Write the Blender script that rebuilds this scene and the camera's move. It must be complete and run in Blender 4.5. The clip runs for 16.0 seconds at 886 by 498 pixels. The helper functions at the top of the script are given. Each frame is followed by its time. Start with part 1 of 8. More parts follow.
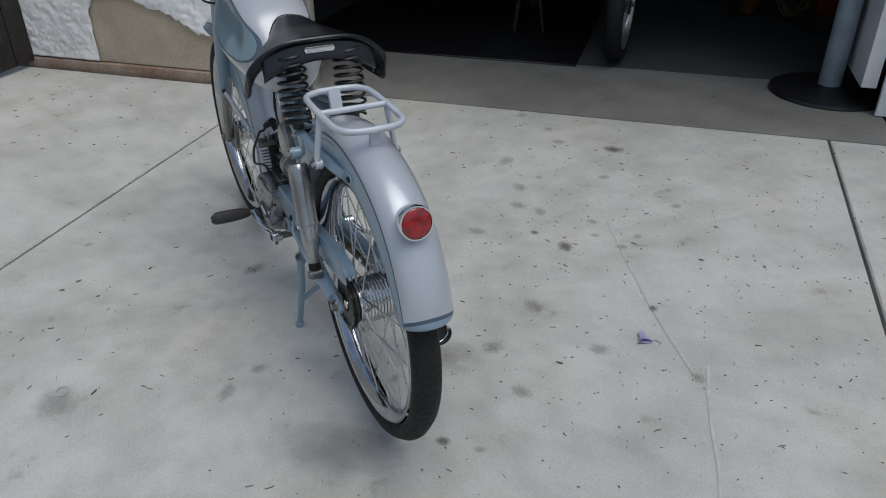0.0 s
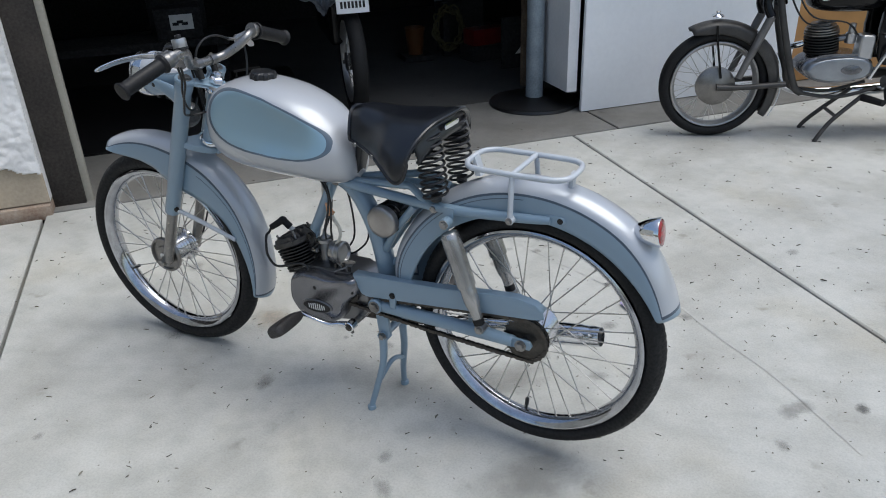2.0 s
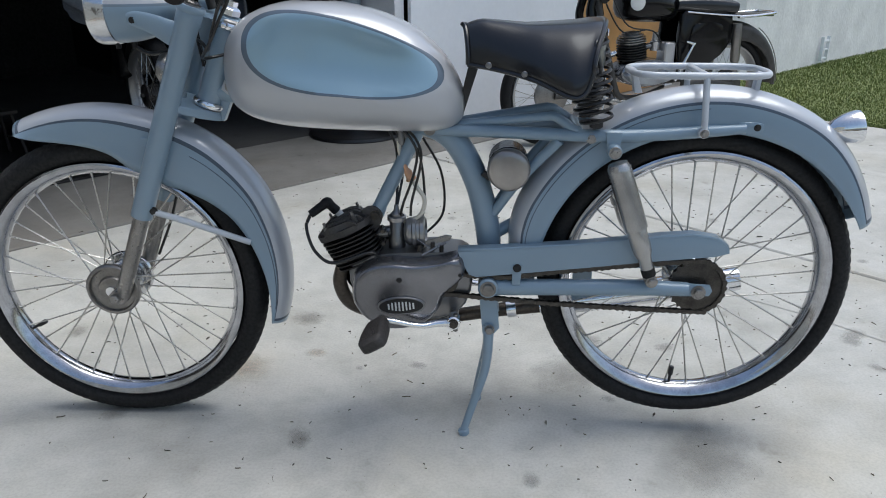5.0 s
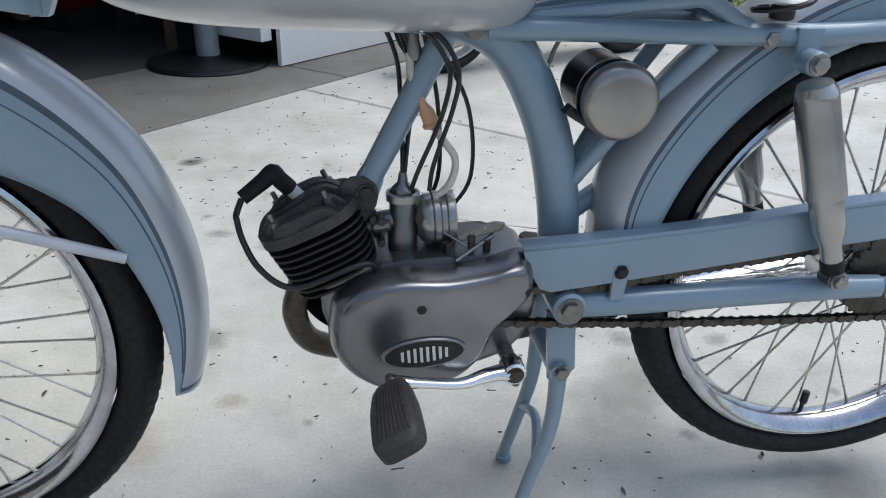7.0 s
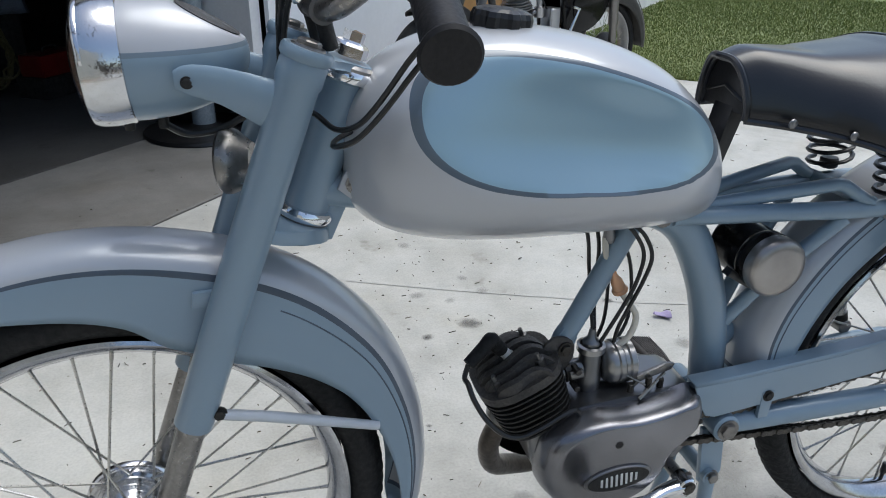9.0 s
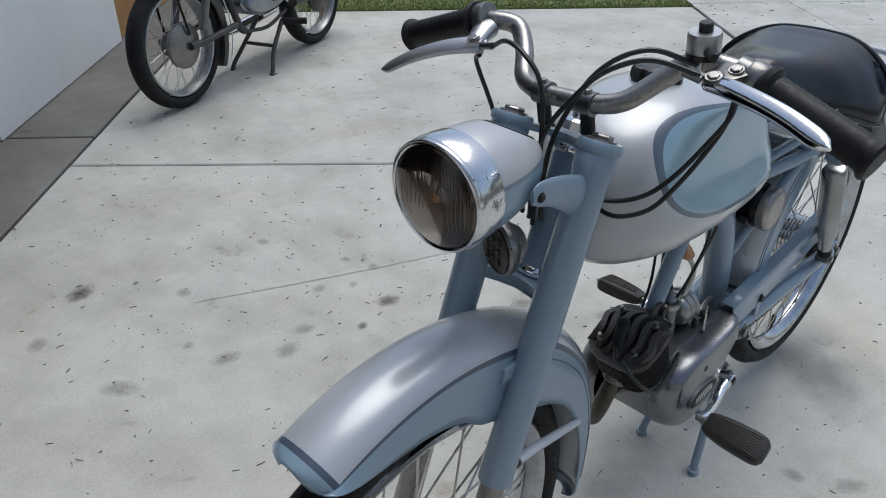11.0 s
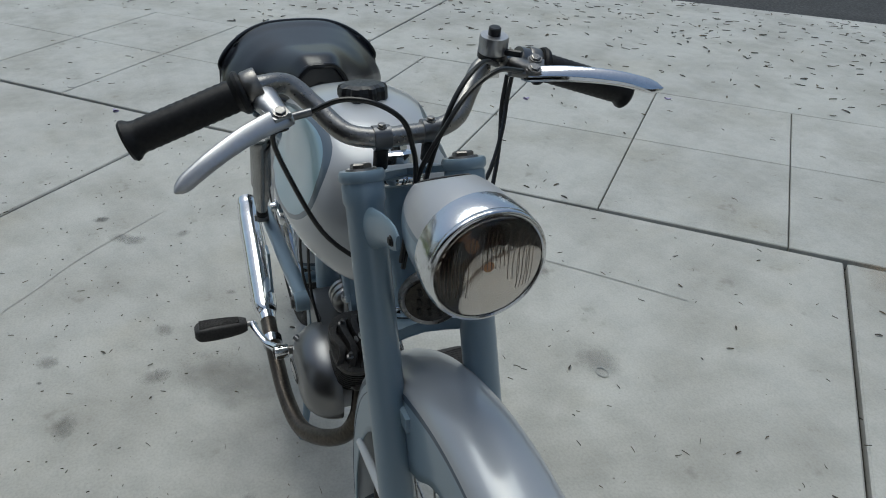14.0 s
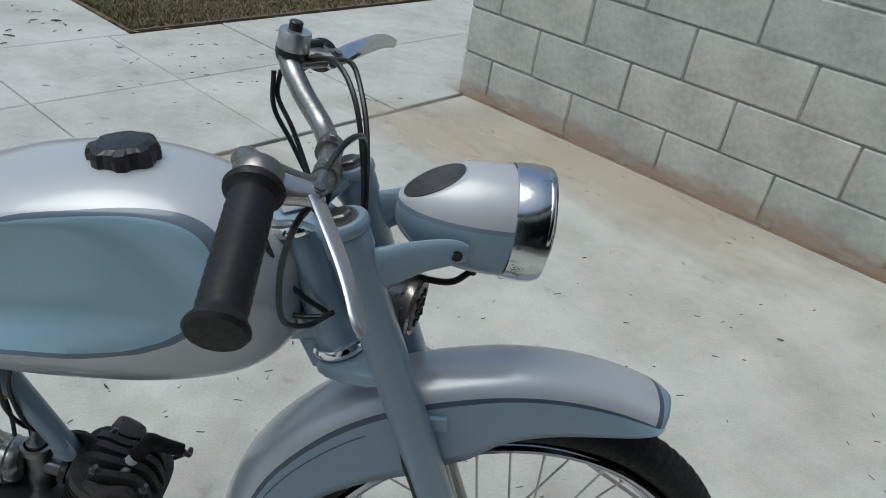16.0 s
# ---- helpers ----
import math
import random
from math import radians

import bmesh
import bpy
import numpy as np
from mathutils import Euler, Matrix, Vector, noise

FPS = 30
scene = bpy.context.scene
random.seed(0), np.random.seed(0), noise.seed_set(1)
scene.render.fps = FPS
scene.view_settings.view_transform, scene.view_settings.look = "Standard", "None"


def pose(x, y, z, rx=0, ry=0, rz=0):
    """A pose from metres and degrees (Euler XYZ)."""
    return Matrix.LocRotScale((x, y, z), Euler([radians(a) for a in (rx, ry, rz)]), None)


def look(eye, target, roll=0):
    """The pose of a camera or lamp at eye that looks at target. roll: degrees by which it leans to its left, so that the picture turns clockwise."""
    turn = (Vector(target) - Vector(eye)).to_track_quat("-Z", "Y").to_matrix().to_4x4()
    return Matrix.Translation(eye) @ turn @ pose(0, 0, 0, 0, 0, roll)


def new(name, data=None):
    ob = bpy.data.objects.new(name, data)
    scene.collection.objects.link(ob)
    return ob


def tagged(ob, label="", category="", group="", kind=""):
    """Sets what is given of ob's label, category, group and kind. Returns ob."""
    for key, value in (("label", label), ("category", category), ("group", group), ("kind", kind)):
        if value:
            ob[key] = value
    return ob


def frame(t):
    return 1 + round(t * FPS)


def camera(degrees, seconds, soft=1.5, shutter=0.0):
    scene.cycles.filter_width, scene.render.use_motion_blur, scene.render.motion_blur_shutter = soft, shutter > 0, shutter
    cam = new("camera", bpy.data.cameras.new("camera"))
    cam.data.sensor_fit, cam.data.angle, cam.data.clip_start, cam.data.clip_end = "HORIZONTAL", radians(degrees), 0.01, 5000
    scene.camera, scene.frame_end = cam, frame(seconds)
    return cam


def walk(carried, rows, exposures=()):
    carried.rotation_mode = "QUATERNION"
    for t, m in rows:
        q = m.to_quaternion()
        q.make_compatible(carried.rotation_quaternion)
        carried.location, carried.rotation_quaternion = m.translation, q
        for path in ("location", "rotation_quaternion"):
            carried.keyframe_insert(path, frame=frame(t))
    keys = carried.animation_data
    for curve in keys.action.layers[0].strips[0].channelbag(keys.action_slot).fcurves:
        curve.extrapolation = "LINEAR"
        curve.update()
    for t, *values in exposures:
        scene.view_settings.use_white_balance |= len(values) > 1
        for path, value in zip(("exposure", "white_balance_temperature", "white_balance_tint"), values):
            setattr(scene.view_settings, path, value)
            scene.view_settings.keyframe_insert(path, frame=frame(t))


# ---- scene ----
cam = camera(61.5, 16.0, 1.0)

PATH = [
    (0, (1.777, -0.448, 1.205), (0.236, 0.324, 0.189), -0.2),
    (0.5, (1.722, -0.732, 1.259), (0.334, 0.338, 0.297), 1.5),
    (1, (1.493, -0.933, 1.266), (0.273, 0.298, 0.267), -1.9),
    (1.5, (1.283, -1.159, 1.283), (0.215, 0.279, 0.393), -0.6),
    (2, (1.088, -1.363, 1.282), (0.229, 0.2, 0.378), -2.1),
    (2.5, (0.821, -1.422, 1.215), (0.149, 0.326, 0.513), -6.2),
    (3, (0.615, -1.53, 1.138), (0.119, 0.275, 0.434), -4.1),
    (3.3, (0.502, -1.537, 1.132), (0.261, 0.26, 0.288), -1.7),
    (3.5, (0.469, -1.62, 1.035), (0.126, 0.196, 0.27), -3.6),
    (4, (0.388, -1.619, 0.961), (0.157, 0.254, 0.299), -1.2),
    (4.5, (0.31, -1.543, 0.936), (0.096, 0.317, 0.232), -1.2),
    (4.7, (0.249, -1.481, 0.927), (0.075, 0.381, 0.217), -0.7),
    (6.8, (-0.081, -0.78, 0.784), (0.229, 0.998, -0.078), 0.5),
    (7, (-0.088, -0.751, 0.753), (0.238, 1.02, -0.118), 1.6),
    (7.5, (-0.135, -0.71, 0.745), (0.31, 1.059, -0.076), 1.8),
    (8, (-0.176, -0.699, 0.752), (0.235, 1.072, -0.08), 1.0),
    (8.5, (-0.23, -0.71, 0.784), (0.298, 0.994, -0.121), 3.2),
    (9, (-0.404, -0.74, 0.965), (0.095, 1.007, 0.13), 0.5),
    (9.2, (-0.455, -0.745, 1.019), (0.049, 1.02, 0.224), 0.1),
    (11.3, (-1.013, -0.352, 1.173), (0.36, 0.611, 0.083), -0.8),
    (11.5, (-1.039, -0.29, 1.195), (0.427, 0.49, 0.08), -1.6),
    (12, (-1.173, -0.154, 1.216), (0.486, 0.209, 0.159), -0.3),
    (12.5, (-1.337, -0.057, 1.249), (0.409, 0.046, 0.279), 0.3),
    (13, (-1.332, 0.005, 1.236), (0.441, 0.036, 0.311), 1.1),
    (13.5, (-1.188, 0.102, 1.205), (0.534, -0.165, 0.224), 0.3),
    (14, (-1.018, 0.234, 1.182), (0.573, -0.399, 0.148), 2.1),
    (14.5, (-0.912, 0.422, 1.187), (0.341, -0.705, 0.11), 0.3),
    (15, (-0.759, 0.535, 1.174), (0.208, -0.851, 0.104), 1.2),
    (15.5, (-0.565, 0.587, 1.174), (-0.075, -1.035, 0.112), 5.2),
    (16, (-0.379, 0.629, 1.179), (-0.536, -1.077, 0.147), 9.4),
]
walk(cam, [(t, look(eye, target, roll)) for t, eye, target, roll in PATH],
     [(0, -0.40, 6500, 5.5), (1, -0.17, 6500, 5.5), (2, 0.08, 6500, 5.5), (2.5, 0.26, 6500, 5.5), (3, 0.34, 6500, 5.5), (3.5, 0.18, 6500, 5.5), (4.5, 0.13, 6500, 5.5), (7, 0.37, 6500, 5.5), (9, 0.20, 6500, 5.5), (11.5, -0.28, 6500, 5.5), (12.5, -0.62, 6500, 1), (14, -0.47, 6500, 0), (16, -0.17, 6500, 0)])

# ---- light ----
world = bpy.data.worlds.new("sky")
scene.world = world
world.use_nodes = True
wn = world.node_tree
sky = wn.nodes.new("ShaderNodeTexSky")
sky.sky_type, sky.sun_disc = "NISHITA", False
sky.sun_elevation, sky.sun_rotation = radians(71), radians(76)
sky.air_density, sky.dust_density = 1.0, 3.0
wn.links.new(sky.outputs[0], wn.nodes["Background"].inputs[0])
wn.nodes["Background"].inputs[1].default_value = 0.15
sun_data = bpy.data.lights.new("sun", "SUN")
sun_data.energy, sun_data.angle, sun_data.color = 1.75, radians(48), (0.95, 0.98, 1.03)
sun = new("sun", sun_data)
sun.matrix_world = look((1.2, 0.3, 3.8), (0, 0, 0))
scene.view_settings.exposure = 0.0


# ---- materials ----
def material(name, colour, rough=0.5, metal=0.0, coat=0.0, vary=0.12, scale=8.0, bump=0.0, bump_scale=60.0, second=None, spots=0.0):
    """A painted, metal or mineral surface: colour varied at two scales, fine relief."""
    m = bpy.data.materials.new(name)
    m.use_nodes = True
    n, l = m.node_tree.nodes, m.node_tree.links
    b = n["Principled BSDF"]
    b.inputs["Metallic"].default_value = metal
    b.inputs["Coat Weight"].default_value = coat
    b.inputs["Coat Roughness"].default_value = 0.08
    tc = n.new("ShaderNodeTexCoord")
    big, small = n.new("ShaderNodeTexNoise"), n.new("ShaderNodeTexNoise")
    big.inputs["Scale"].default_value, big.inputs["Detail"].default_value = scale, 5
    small.inputs["Scale"].default_value, small.inputs["Detail"].default_value = scale * 12, 3
    for t in (big, small):
        l.new(tc.outputs["Object"], t.inputs["Vector"])
    mix = n.new("ShaderNodeMix")
    mix.data_type = "FLOAT"
    mix.inputs[0].default_value = 0.35 if not coat else 0.0
    l.new(big.outputs[0], mix.inputs[2])
    l.new(small.outputs[0], mix.inputs[3])
    ramp = n.new("ShaderNodeValToRGB")
    e = ramp.color_ramp.elements
    e[0].position, e[1].position = 0.3, 0.7
    two = second or [c * (1 - 2 * vary) for c in colour]
    e[0].color = (*two, 1)
    e[1].color = (*[min(1, c * (1 + vary)) for c in colour], 1)
    l.new(mix.outputs[0], ramp.inputs[0])
    l.new(ramp.outputs[0], b.inputs["Base Color"])
    rr = n.new("ShaderNodeMapRange")
    rr.inputs[1].default_value, rr.inputs[2].default_value = 0.3, 0.7
    k = 0.0 if coat else 0.2
    rr.inputs[3].default_value, rr.inputs[4].default_value = rough * (1 + k), rough * (1 - k)
    l.new(small.outputs[0], rr.inputs[0])
    l.new(rr.outputs[0], b.inputs["Roughness"])
    if bump:
        t = n.new("ShaderNodeTexNoise")
        t.inputs["Scale"].default_value, t.inputs["Detail"].default_value = bump_scale, 6
        l.new(tc.outputs["Object"], t.inputs["Vector"])
        bp = n.new("ShaderNodeBump")
        bp.inputs["Strength"].default_value, bp.inputs["Distance"].default_value = bump, 0.004
        l.new(t.outputs[0], bp.inputs["Height"])
        l.new(bp.outputs[0], b.inputs["Normal"])
    return m


blue = material("blue_grey_paint", (0.212, 0.296, 0.372), 0.32, 0.05, 0.4, 0.025, 5)
silver = material("silver_paint", (0.41, 0.432, 0.468), 0.30, 0.18, 0.7, 0.025, 5)
stripe_paint = material("dark_blue_stripe", (0.055, 0.080, 0.115), 0.4, 0, 0.3, 0.1, 20)
rack_paint = material("pale_rack_paint", (0.49, 0.52, 0.56), 0.36, 0, 0.5, 0.05, 20)
reflector_metal = material("tarnished_reflector", (0.50, 0.37, 0.295), 0.40, 0.85, 0.01, 0.10, 30)
rib_glass = material("amber_tinted_rib", (0.40, 0.33, 0.28), 0.15, 0.3, 0.5, 0.05, 30)
pitted_chrome = material("pitted_chrome", (0.64, 0.65, 0.67), 0.17, 1.0, 0, 0.06, 40, 0.03, 260, (0.20, 0.19, 0.185))
for e, at in zip(pitted_chrome.node_tree.nodes["Color Ramp"].color_ramp.elements, (0.37, 0.43)):
    e.position = at
exhaust_brown = material("browned_exhaust_steel", (0.10, 0.085, 0.072), 0.36, 0.8, 0, 0.3, 14, 0.05, 120)
chrome = material("chrome", (0.82, 0.83, 0.85), 0.10, 1.0, 0, 0.06, 25, 0.02, 200)
alloy = material("cast_aluminium", (0.205, 0.205, 0.21), 0.31, 0.88, 0.01, 0.10, 7)
# dark mottling in the colour imitates blotchy reflections on the cover
case_alloy = material("mottled_case_aluminium", (0.225, 0.226, 0.242), 0.27, 0.9, 0.01, 0.20, 9)
satin = material("satin_aluminium", (0.52, 0.52, 0.53), 0.36, 0.9, 0, 0.06, 14)
polished = material("polished_aluminium", (0.68, 0.68, 0.69), 0.16, 1.0, 0, 0.06, 14)
dull_alloy = material("stained_aluminium", (0.24, 0.23, 0.22), 0.34, 0.85, 0, 0.18, 14, 0.10, 120)
steel = material("dull_steel", (0.30, 0.29, 0.28), 0.32, 0.9, 0, 0.18, 18, 0.08, 150)
dark_steel = material("oily_steel", (0.075, 0.068, 0.060), 0.36, 0.7, 0, 0.35, 40, 0.3, 250)
head_metal = material("sooty_cylinder_metal", (0.062, 0.057, 0.053), 0.55, 0.2, 0, 0.3, 25, 0.35, 160)
fin_black = material("black_iron_fins", (0.014, 0.013, 0.012), 0.6, 0.1, 0, 0.3, 30, 0.3, 160)
rim_chrome = material("worn_rim_chrome", (0.52, 0.53, 0.56), 0.13, 1.0, 0, 0.16, 30, 0.03, 120)
rubber = material("black_rubber", (0.012, 0.012, 0.0125), 0.66, 0, 0, 0.2, 12, 0.25, 180)
grip_rubber = material("grey_black_rubber", (0.014, 0.0135, 0.0145), 0.5, 0, 0, 0.2, 20, 0.06, 400)
plastic = material("black_plastic", (0.012, 0.012, 0.013), 0.35, 0, 0, 0.15, 20, 0.05, 200)
cable_black = material("black_cable", (0.010, 0.010, 0.010), 0.35, 0, 0, 0.1, 30)
leather = material("black_vinyl", (0.006, 0.007, 0.010), 0.30, 0, 0.25, 0.15, 10, 0.04, 300)
for m in (rubber, grip_rubber):
    m.node_tree.nodes["Principled BSDF"].inputs["Specular IOR Level"].default_value = 0.28
pedal_rubber = material("greyed_pedal_rubber", (0.030, 0.027, 0.026), 0.6, 0, 0, 0.2, 20, 0.1, 180)
spoke_metal = material("zinc_spoke", (0.55, 0.54, 0.52), 0.3, 1.0, 0, 0.1, 30)
filter_black = material("glossy_black_enamel", (0.010, 0.009, 0.009), 0.2, 0, 0, 0.2, 14)
filter_black.node_tree.nodes["Principled BSDF"].inputs["Specular IOR Level"].default_value = 0.2
cap_metal = material("scratched_bare_metal", (0.37, 0.35, 0.335), 0.30, 0.85, 0.01, 0.16, 14)
hose_clear = material("clear_fuel_hose", (0.62, 0.58, 0.50), 0.25, 0, 0.2, 0.1, 30)
orange_plastic = material("amber_filter_plastic", (0.62, 0.33, 0.18), 0.25, 0, 0.2, 0.1, 30)
bulb_amber = material("amber_bulb_glass", (0.85, 0.40, 0.17), 0.1, 0, 0.5, 0.1, 30)
white_paint = material("white_paint", (0.72, 0.73, 0.75), 0.5, 0, 0, 0.05, 6)
bar_white = material("badge_white", (0.62, 0.62, 0.60), 0.5, 0, 0, 0.05, 30)
stucco = material("white_stucco", (0.84, 0.83, 0.825), 0.9, 0, 0, 0.09, 4, 0.9, 26)
render_patch = material("bare_cement_render", (0.46, 0.39, 0.30), 0.9, 0, 0, 0.12, 6, 0.3, 60)
rust_footing = material("rust_stained_footing", (0.36, 0.30, 0.24), 0.9, 0, 0, 0.1, 7, 0.8, 60, (0.20, 0.11, 0.07))
block = material("concrete_block", (0.535, 0.53, 0.49), 0.9, 0, 0, 0.17, 4.5, 0.28, 130)
mortar = material("grey_mortar", (0.33, 0.32, 0.295), 0.95, 0, 0, 0.25, 14, 0.5, 120)
asphalt = material("asphalt", (0.050, 0.051, 0.053), 0.9, 0, 0, 0.2, 4, 0.5, 160)
earth = material("joint_earth", (0.065, 0.060, 0.050), 0.95, 0, 0, 0.3, 10, 0.5, 90)
soil = material("dry_soil", (0.16, 0.115, 0.075), 0.95, 0, 0, 0.35, 9, 0.7, 70)
dark_wood = material("dark_stained_wood", (0.030, 0.024, 0.020), 0.7, 0, 0, 0.3, 8, 0.3, 80)
plywood = material("varnished_plywood", (0.46, 0.24, 0.09), 0.45, 0, 0.1, 0.12, 4)
panel_white = material("white_painted_board", (0.82, 0.84, 0.87), 0.5, 0, 0, 0.03, 3)
beige = material("beige_plaster", (0.36, 0.34, 0.29), 0.85, 0, 0, 0.08, 5)
pole_paint = material("grey_blue_galvanised_pole", (0.27, 0.32, 0.36), 0.55, 0.2, 0, 0.2, 9, 0.2, 60)
# near-black puts the unlit garage into the colour; also used for printed marks
garage_dark = material("garage_shade_black", (0.016, 0.015, 0.015), 0.9, 0, 0, 0.2, 4)
black_paint = material("black_enamel", (0.006, 0.006, 0.0065), 0.18, 0, 0.1, 0.2, 10)
black_paint.node_tree.nodes["Principled BSDF"].inputs["Specular IOR Level"].default_value = 0.22
worn_black = material("worn_black_enamel", (0.05, 0.047, 0.044), 0.45, 0.1, 0, 0.3, 14, 0.1, 90)
# garage goods: colours lowered below their own to stand for dim light
tarp_grey = material("grey_blue_cloth", (0.135, 0.155, 0.19), 0.9, 0, 0, 0.15, 12, 0.4, 60)
red_plastic = material("red_plastic", (0.13, 0.009, 0.009), 0.3, 0, 0.2, 0.1, 20)
orange_thing = material("dimmed_orange_plastic", (0.11, 0.038, 0.009), 0.5, 0, 0, 0.1, 20)
rope_yellow = material("yellow_rope", (0.075, 0.062, 0.023), 0.8, 0, 0, 0.2, 40, 0.4, 120)
dimmed_pale_wood = material("dimmed_pale_wood", (0.026, 0.021, 0.017), 0.6, 0, 0, 0.15, 9)
violet = material("violet_petal", (0.36, 0.31, 0.50), 0.6, 0, 0, 0.15, 60)


def red_lens():
    m = material("red_lens", (0.30, 0.005, 0.010), 0.1, 0, 0.8, 0.35, 50, 0.25, 220)
    return m


def glass_lens():
    """A thin clear pane: lets the reflector through, mirrors the sky at a slant."""
    m = bpy.data.materials.new("clear_lamp_glass")
    m.use_nodes = True
    n, l = m.node_tree.nodes, m.node_tree.links
    n.remove(n["Principled BSDF"])
    clear, gloss, fres, mix = n.new("ShaderNodeBsdfTransparent"), n.new("ShaderNodeBsdfGlossy"), n.new("ShaderNodeFresnel"), n.new("ShaderNodeMixShader")
    clear.inputs[0].default_value = (0.96, 0.93, 0.90, 1)
    dust, film_mix = n.new("ShaderNodeBsdfTranslucent"), n.new("ShaderNodeMixShader")
    dust.inputs[0].default_value = (0.62, 0.50, 0.44, 1)
    film_mix.inputs[0].default_value = 0.12
    l.new(clear.outputs[0], film_mix.inputs[1])
    l.new(dust.outputs[0], film_mix.inputs[2])
    gloss.inputs["Roughness"].default_value = 0.06
    fres.inputs["IOR"].default_value = 1.6
    l.new(fres.outputs[0], mix.inputs[0])
    l.new(film_mix.outputs[0], mix.inputs[1])
    l.new(gloss.outputs[0], mix.inputs[2])
    l.new(mix.outputs[0], n["Material Output"].inputs["Surface"])
    return m


def concrete(name, light, dark, warm):
    """Broom-finished concrete: broad tone, blotches, grime, small dark specks."""
    m = bpy.data.materials.new(name)
    m.use_nodes = True
    n, l = m.node_tree.nodes, m.node_tree.links
    b = n["Principled BSDF"]
    b.inputs["Roughness"].default_value = 0.82
    geo, info = n.new("ShaderNodeNewGeometry"), n.new("ShaderNodeObjectInfo")

    def noise_at(s, d=5, rough=0.55):
        t = n.new("ShaderNodeTexNoise")
        t.inputs["Scale"].default_value, t.inputs["Detail"].default_value, t.inputs["Roughness"].default_value = s, d, rough
        l.new(geo.outputs["Position"], t.inputs["Vector"])
        return t.outputs[0]

    def ramp_of(src, a, c, ca, cb):
        r = n.new("ShaderNodeValToRGB")
        r.color_ramp.elements[0].position, r.color_ramp.elements[1].position = a, c
        r.color_ramp.elements[0].color, r.color_ramp.elements[1].color = (*ca, 1), (*cb, 1)
        l.new(src, r.inputs[0])
        return r.outputs[0]

    def times(a, c):
        x = n.new("ShaderNodeMix")
        x.data_type, x.blend_type = "RGBA", "MULTIPLY"
        x.inputs[0].default_value = 1
        l.new(a, x.inputs[6])
        l.new(c, x.inputs[7])
        return x.outputs[2]

    base = ramp_of(noise_at(0.9, 6), 0.3, 0.72, dark, light)
    blot = ramp_of(noise_at(3.1, 6, 0.62), 0.36, 0.58, (0.80, 0.79, 0.77), (1, 1, 1))
    smear = ramp_of(noise_at(6.3, 3, 0.7), 0.24, 0.36, (0.66, 0.65, 0.62), (1, 1, 1))
    tan = ramp_of(noise_at(1.7, 4), 0.55, 0.75, (1, 1, 1), warm)
    grit = ramp_of(noise_at(170, 2), 0.3, 0.6, (0.88, 0.88, 0.88), (1, 1, 1))
    speck = n.new("ShaderNodeTexVoronoi")
    speck.inputs["Scale"].default_value = 13
    l.new(geo.outputs["Position"], speck.inputs["Vector"])
    sp = ramp_of(speck.outputs["Distance"], 0.018, 0.045, (0.5, 0.48, 0.45), (1, 1, 1))
    fine = n.new("ShaderNodeTexVoronoi")
    fine.inputs["Scale"].default_value = 41
    l.new(geo.outputs["Position"], fine.inputs["Vector"])
    sf = ramp_of(fine.outputs["Distance"], 0.03, 0.06, (0.68, 0.66, 0.63), (1, 1, 1))
    mott = ramp_of(noise_at(12, 4, 0.65), 0.38, 0.56, (0.925, 0.93, 0.935), (1, 1, 1))
    each = ramp_of(info.outputs["Random"], 0.0, 1.0, (0.95, 0.95, 0.945), (1, 1, 1))
    col = base
    for k in (blot, mott, smear, tan, grit, sp, sf, each):
        col = times(col, k)
    l.new(col, b.inputs["Base Color"])
    bp = n.new("ShaderNodeBump")
    bp.inputs["Strength"].default_value, bp.inputs["Distance"].default_value = 0.25, 0.004
    l.new(noise_at(90, 8, 0.7), bp.inputs["Height"])
    l.new(bp.outputs[0], b.inputs["Normal"])
    return m


drive_concrete = concrete("driveway_concrete", (0.56, 0.555, 0.52), (0.47, 0.468, 0.445), (0.97, 0.93, 0.86))
walk_concrete = concrete("sidewalk_concrete", (0.55, 0.55, 0.52), (0.47, 0.47, 0.45), (0.99, 0.97, 0.93))
# colour holds both grime and the shade falling at the garage opening
apron_concrete = concrete("grimy_shaded_concrete", (0.26, 0.252, 0.236), (0.16, 0.154, 0.143), (0.95, 0.90, 0.84))
# much darker concrete: the shade inside the garage is put into its colour
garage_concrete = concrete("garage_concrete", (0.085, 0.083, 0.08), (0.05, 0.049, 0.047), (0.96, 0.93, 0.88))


def stain_material(name, colour, most):
    """A soaked-in mark with a ragged, thinning edge."""
    m = bpy.data.materials.new(name)
    m.use_nodes = True
    n, l = m.node_tree.nodes, m.node_tree.links
    b = n["Principled BSDF"]
    b.inputs["Base Color"].default_value = (*colour, 1)
    b.inputs["Roughness"].default_value = 0.8
    tc, gr, ns, add, mr = (n.new(k) for k in ("ShaderNodeTexCoord", "ShaderNodeVectorMath", "ShaderNodeTexNoise", "ShaderNodeMath", "ShaderNodeMapRange"))
    gr.operation = "LENGTH"
    l.new(tc.outputs["Object"], gr.inputs[0])
    ns.inputs["Scale"].default_value, ns.inputs["Detail"].default_value = 2.5, 5
    l.new(tc.outputs["Object"], ns.inputs["Vector"])
    add.operation = "MULTIPLY_ADD"
    l.new(ns.outputs[0], add.inputs[0])
    add.inputs[1].default_value = 0.9
    l.new(gr.outputs["Value"], add.inputs[2])
    mr.inputs[1].default_value, mr.inputs[2].default_value, mr.inputs[3].default_value, mr.inputs[4].default_value = 0.75, 1.35, most, 0
    l.new(add.outputs[0], mr.inputs[0])
    l.new(mr.outputs[0], b.inputs["Alpha"])
    return m


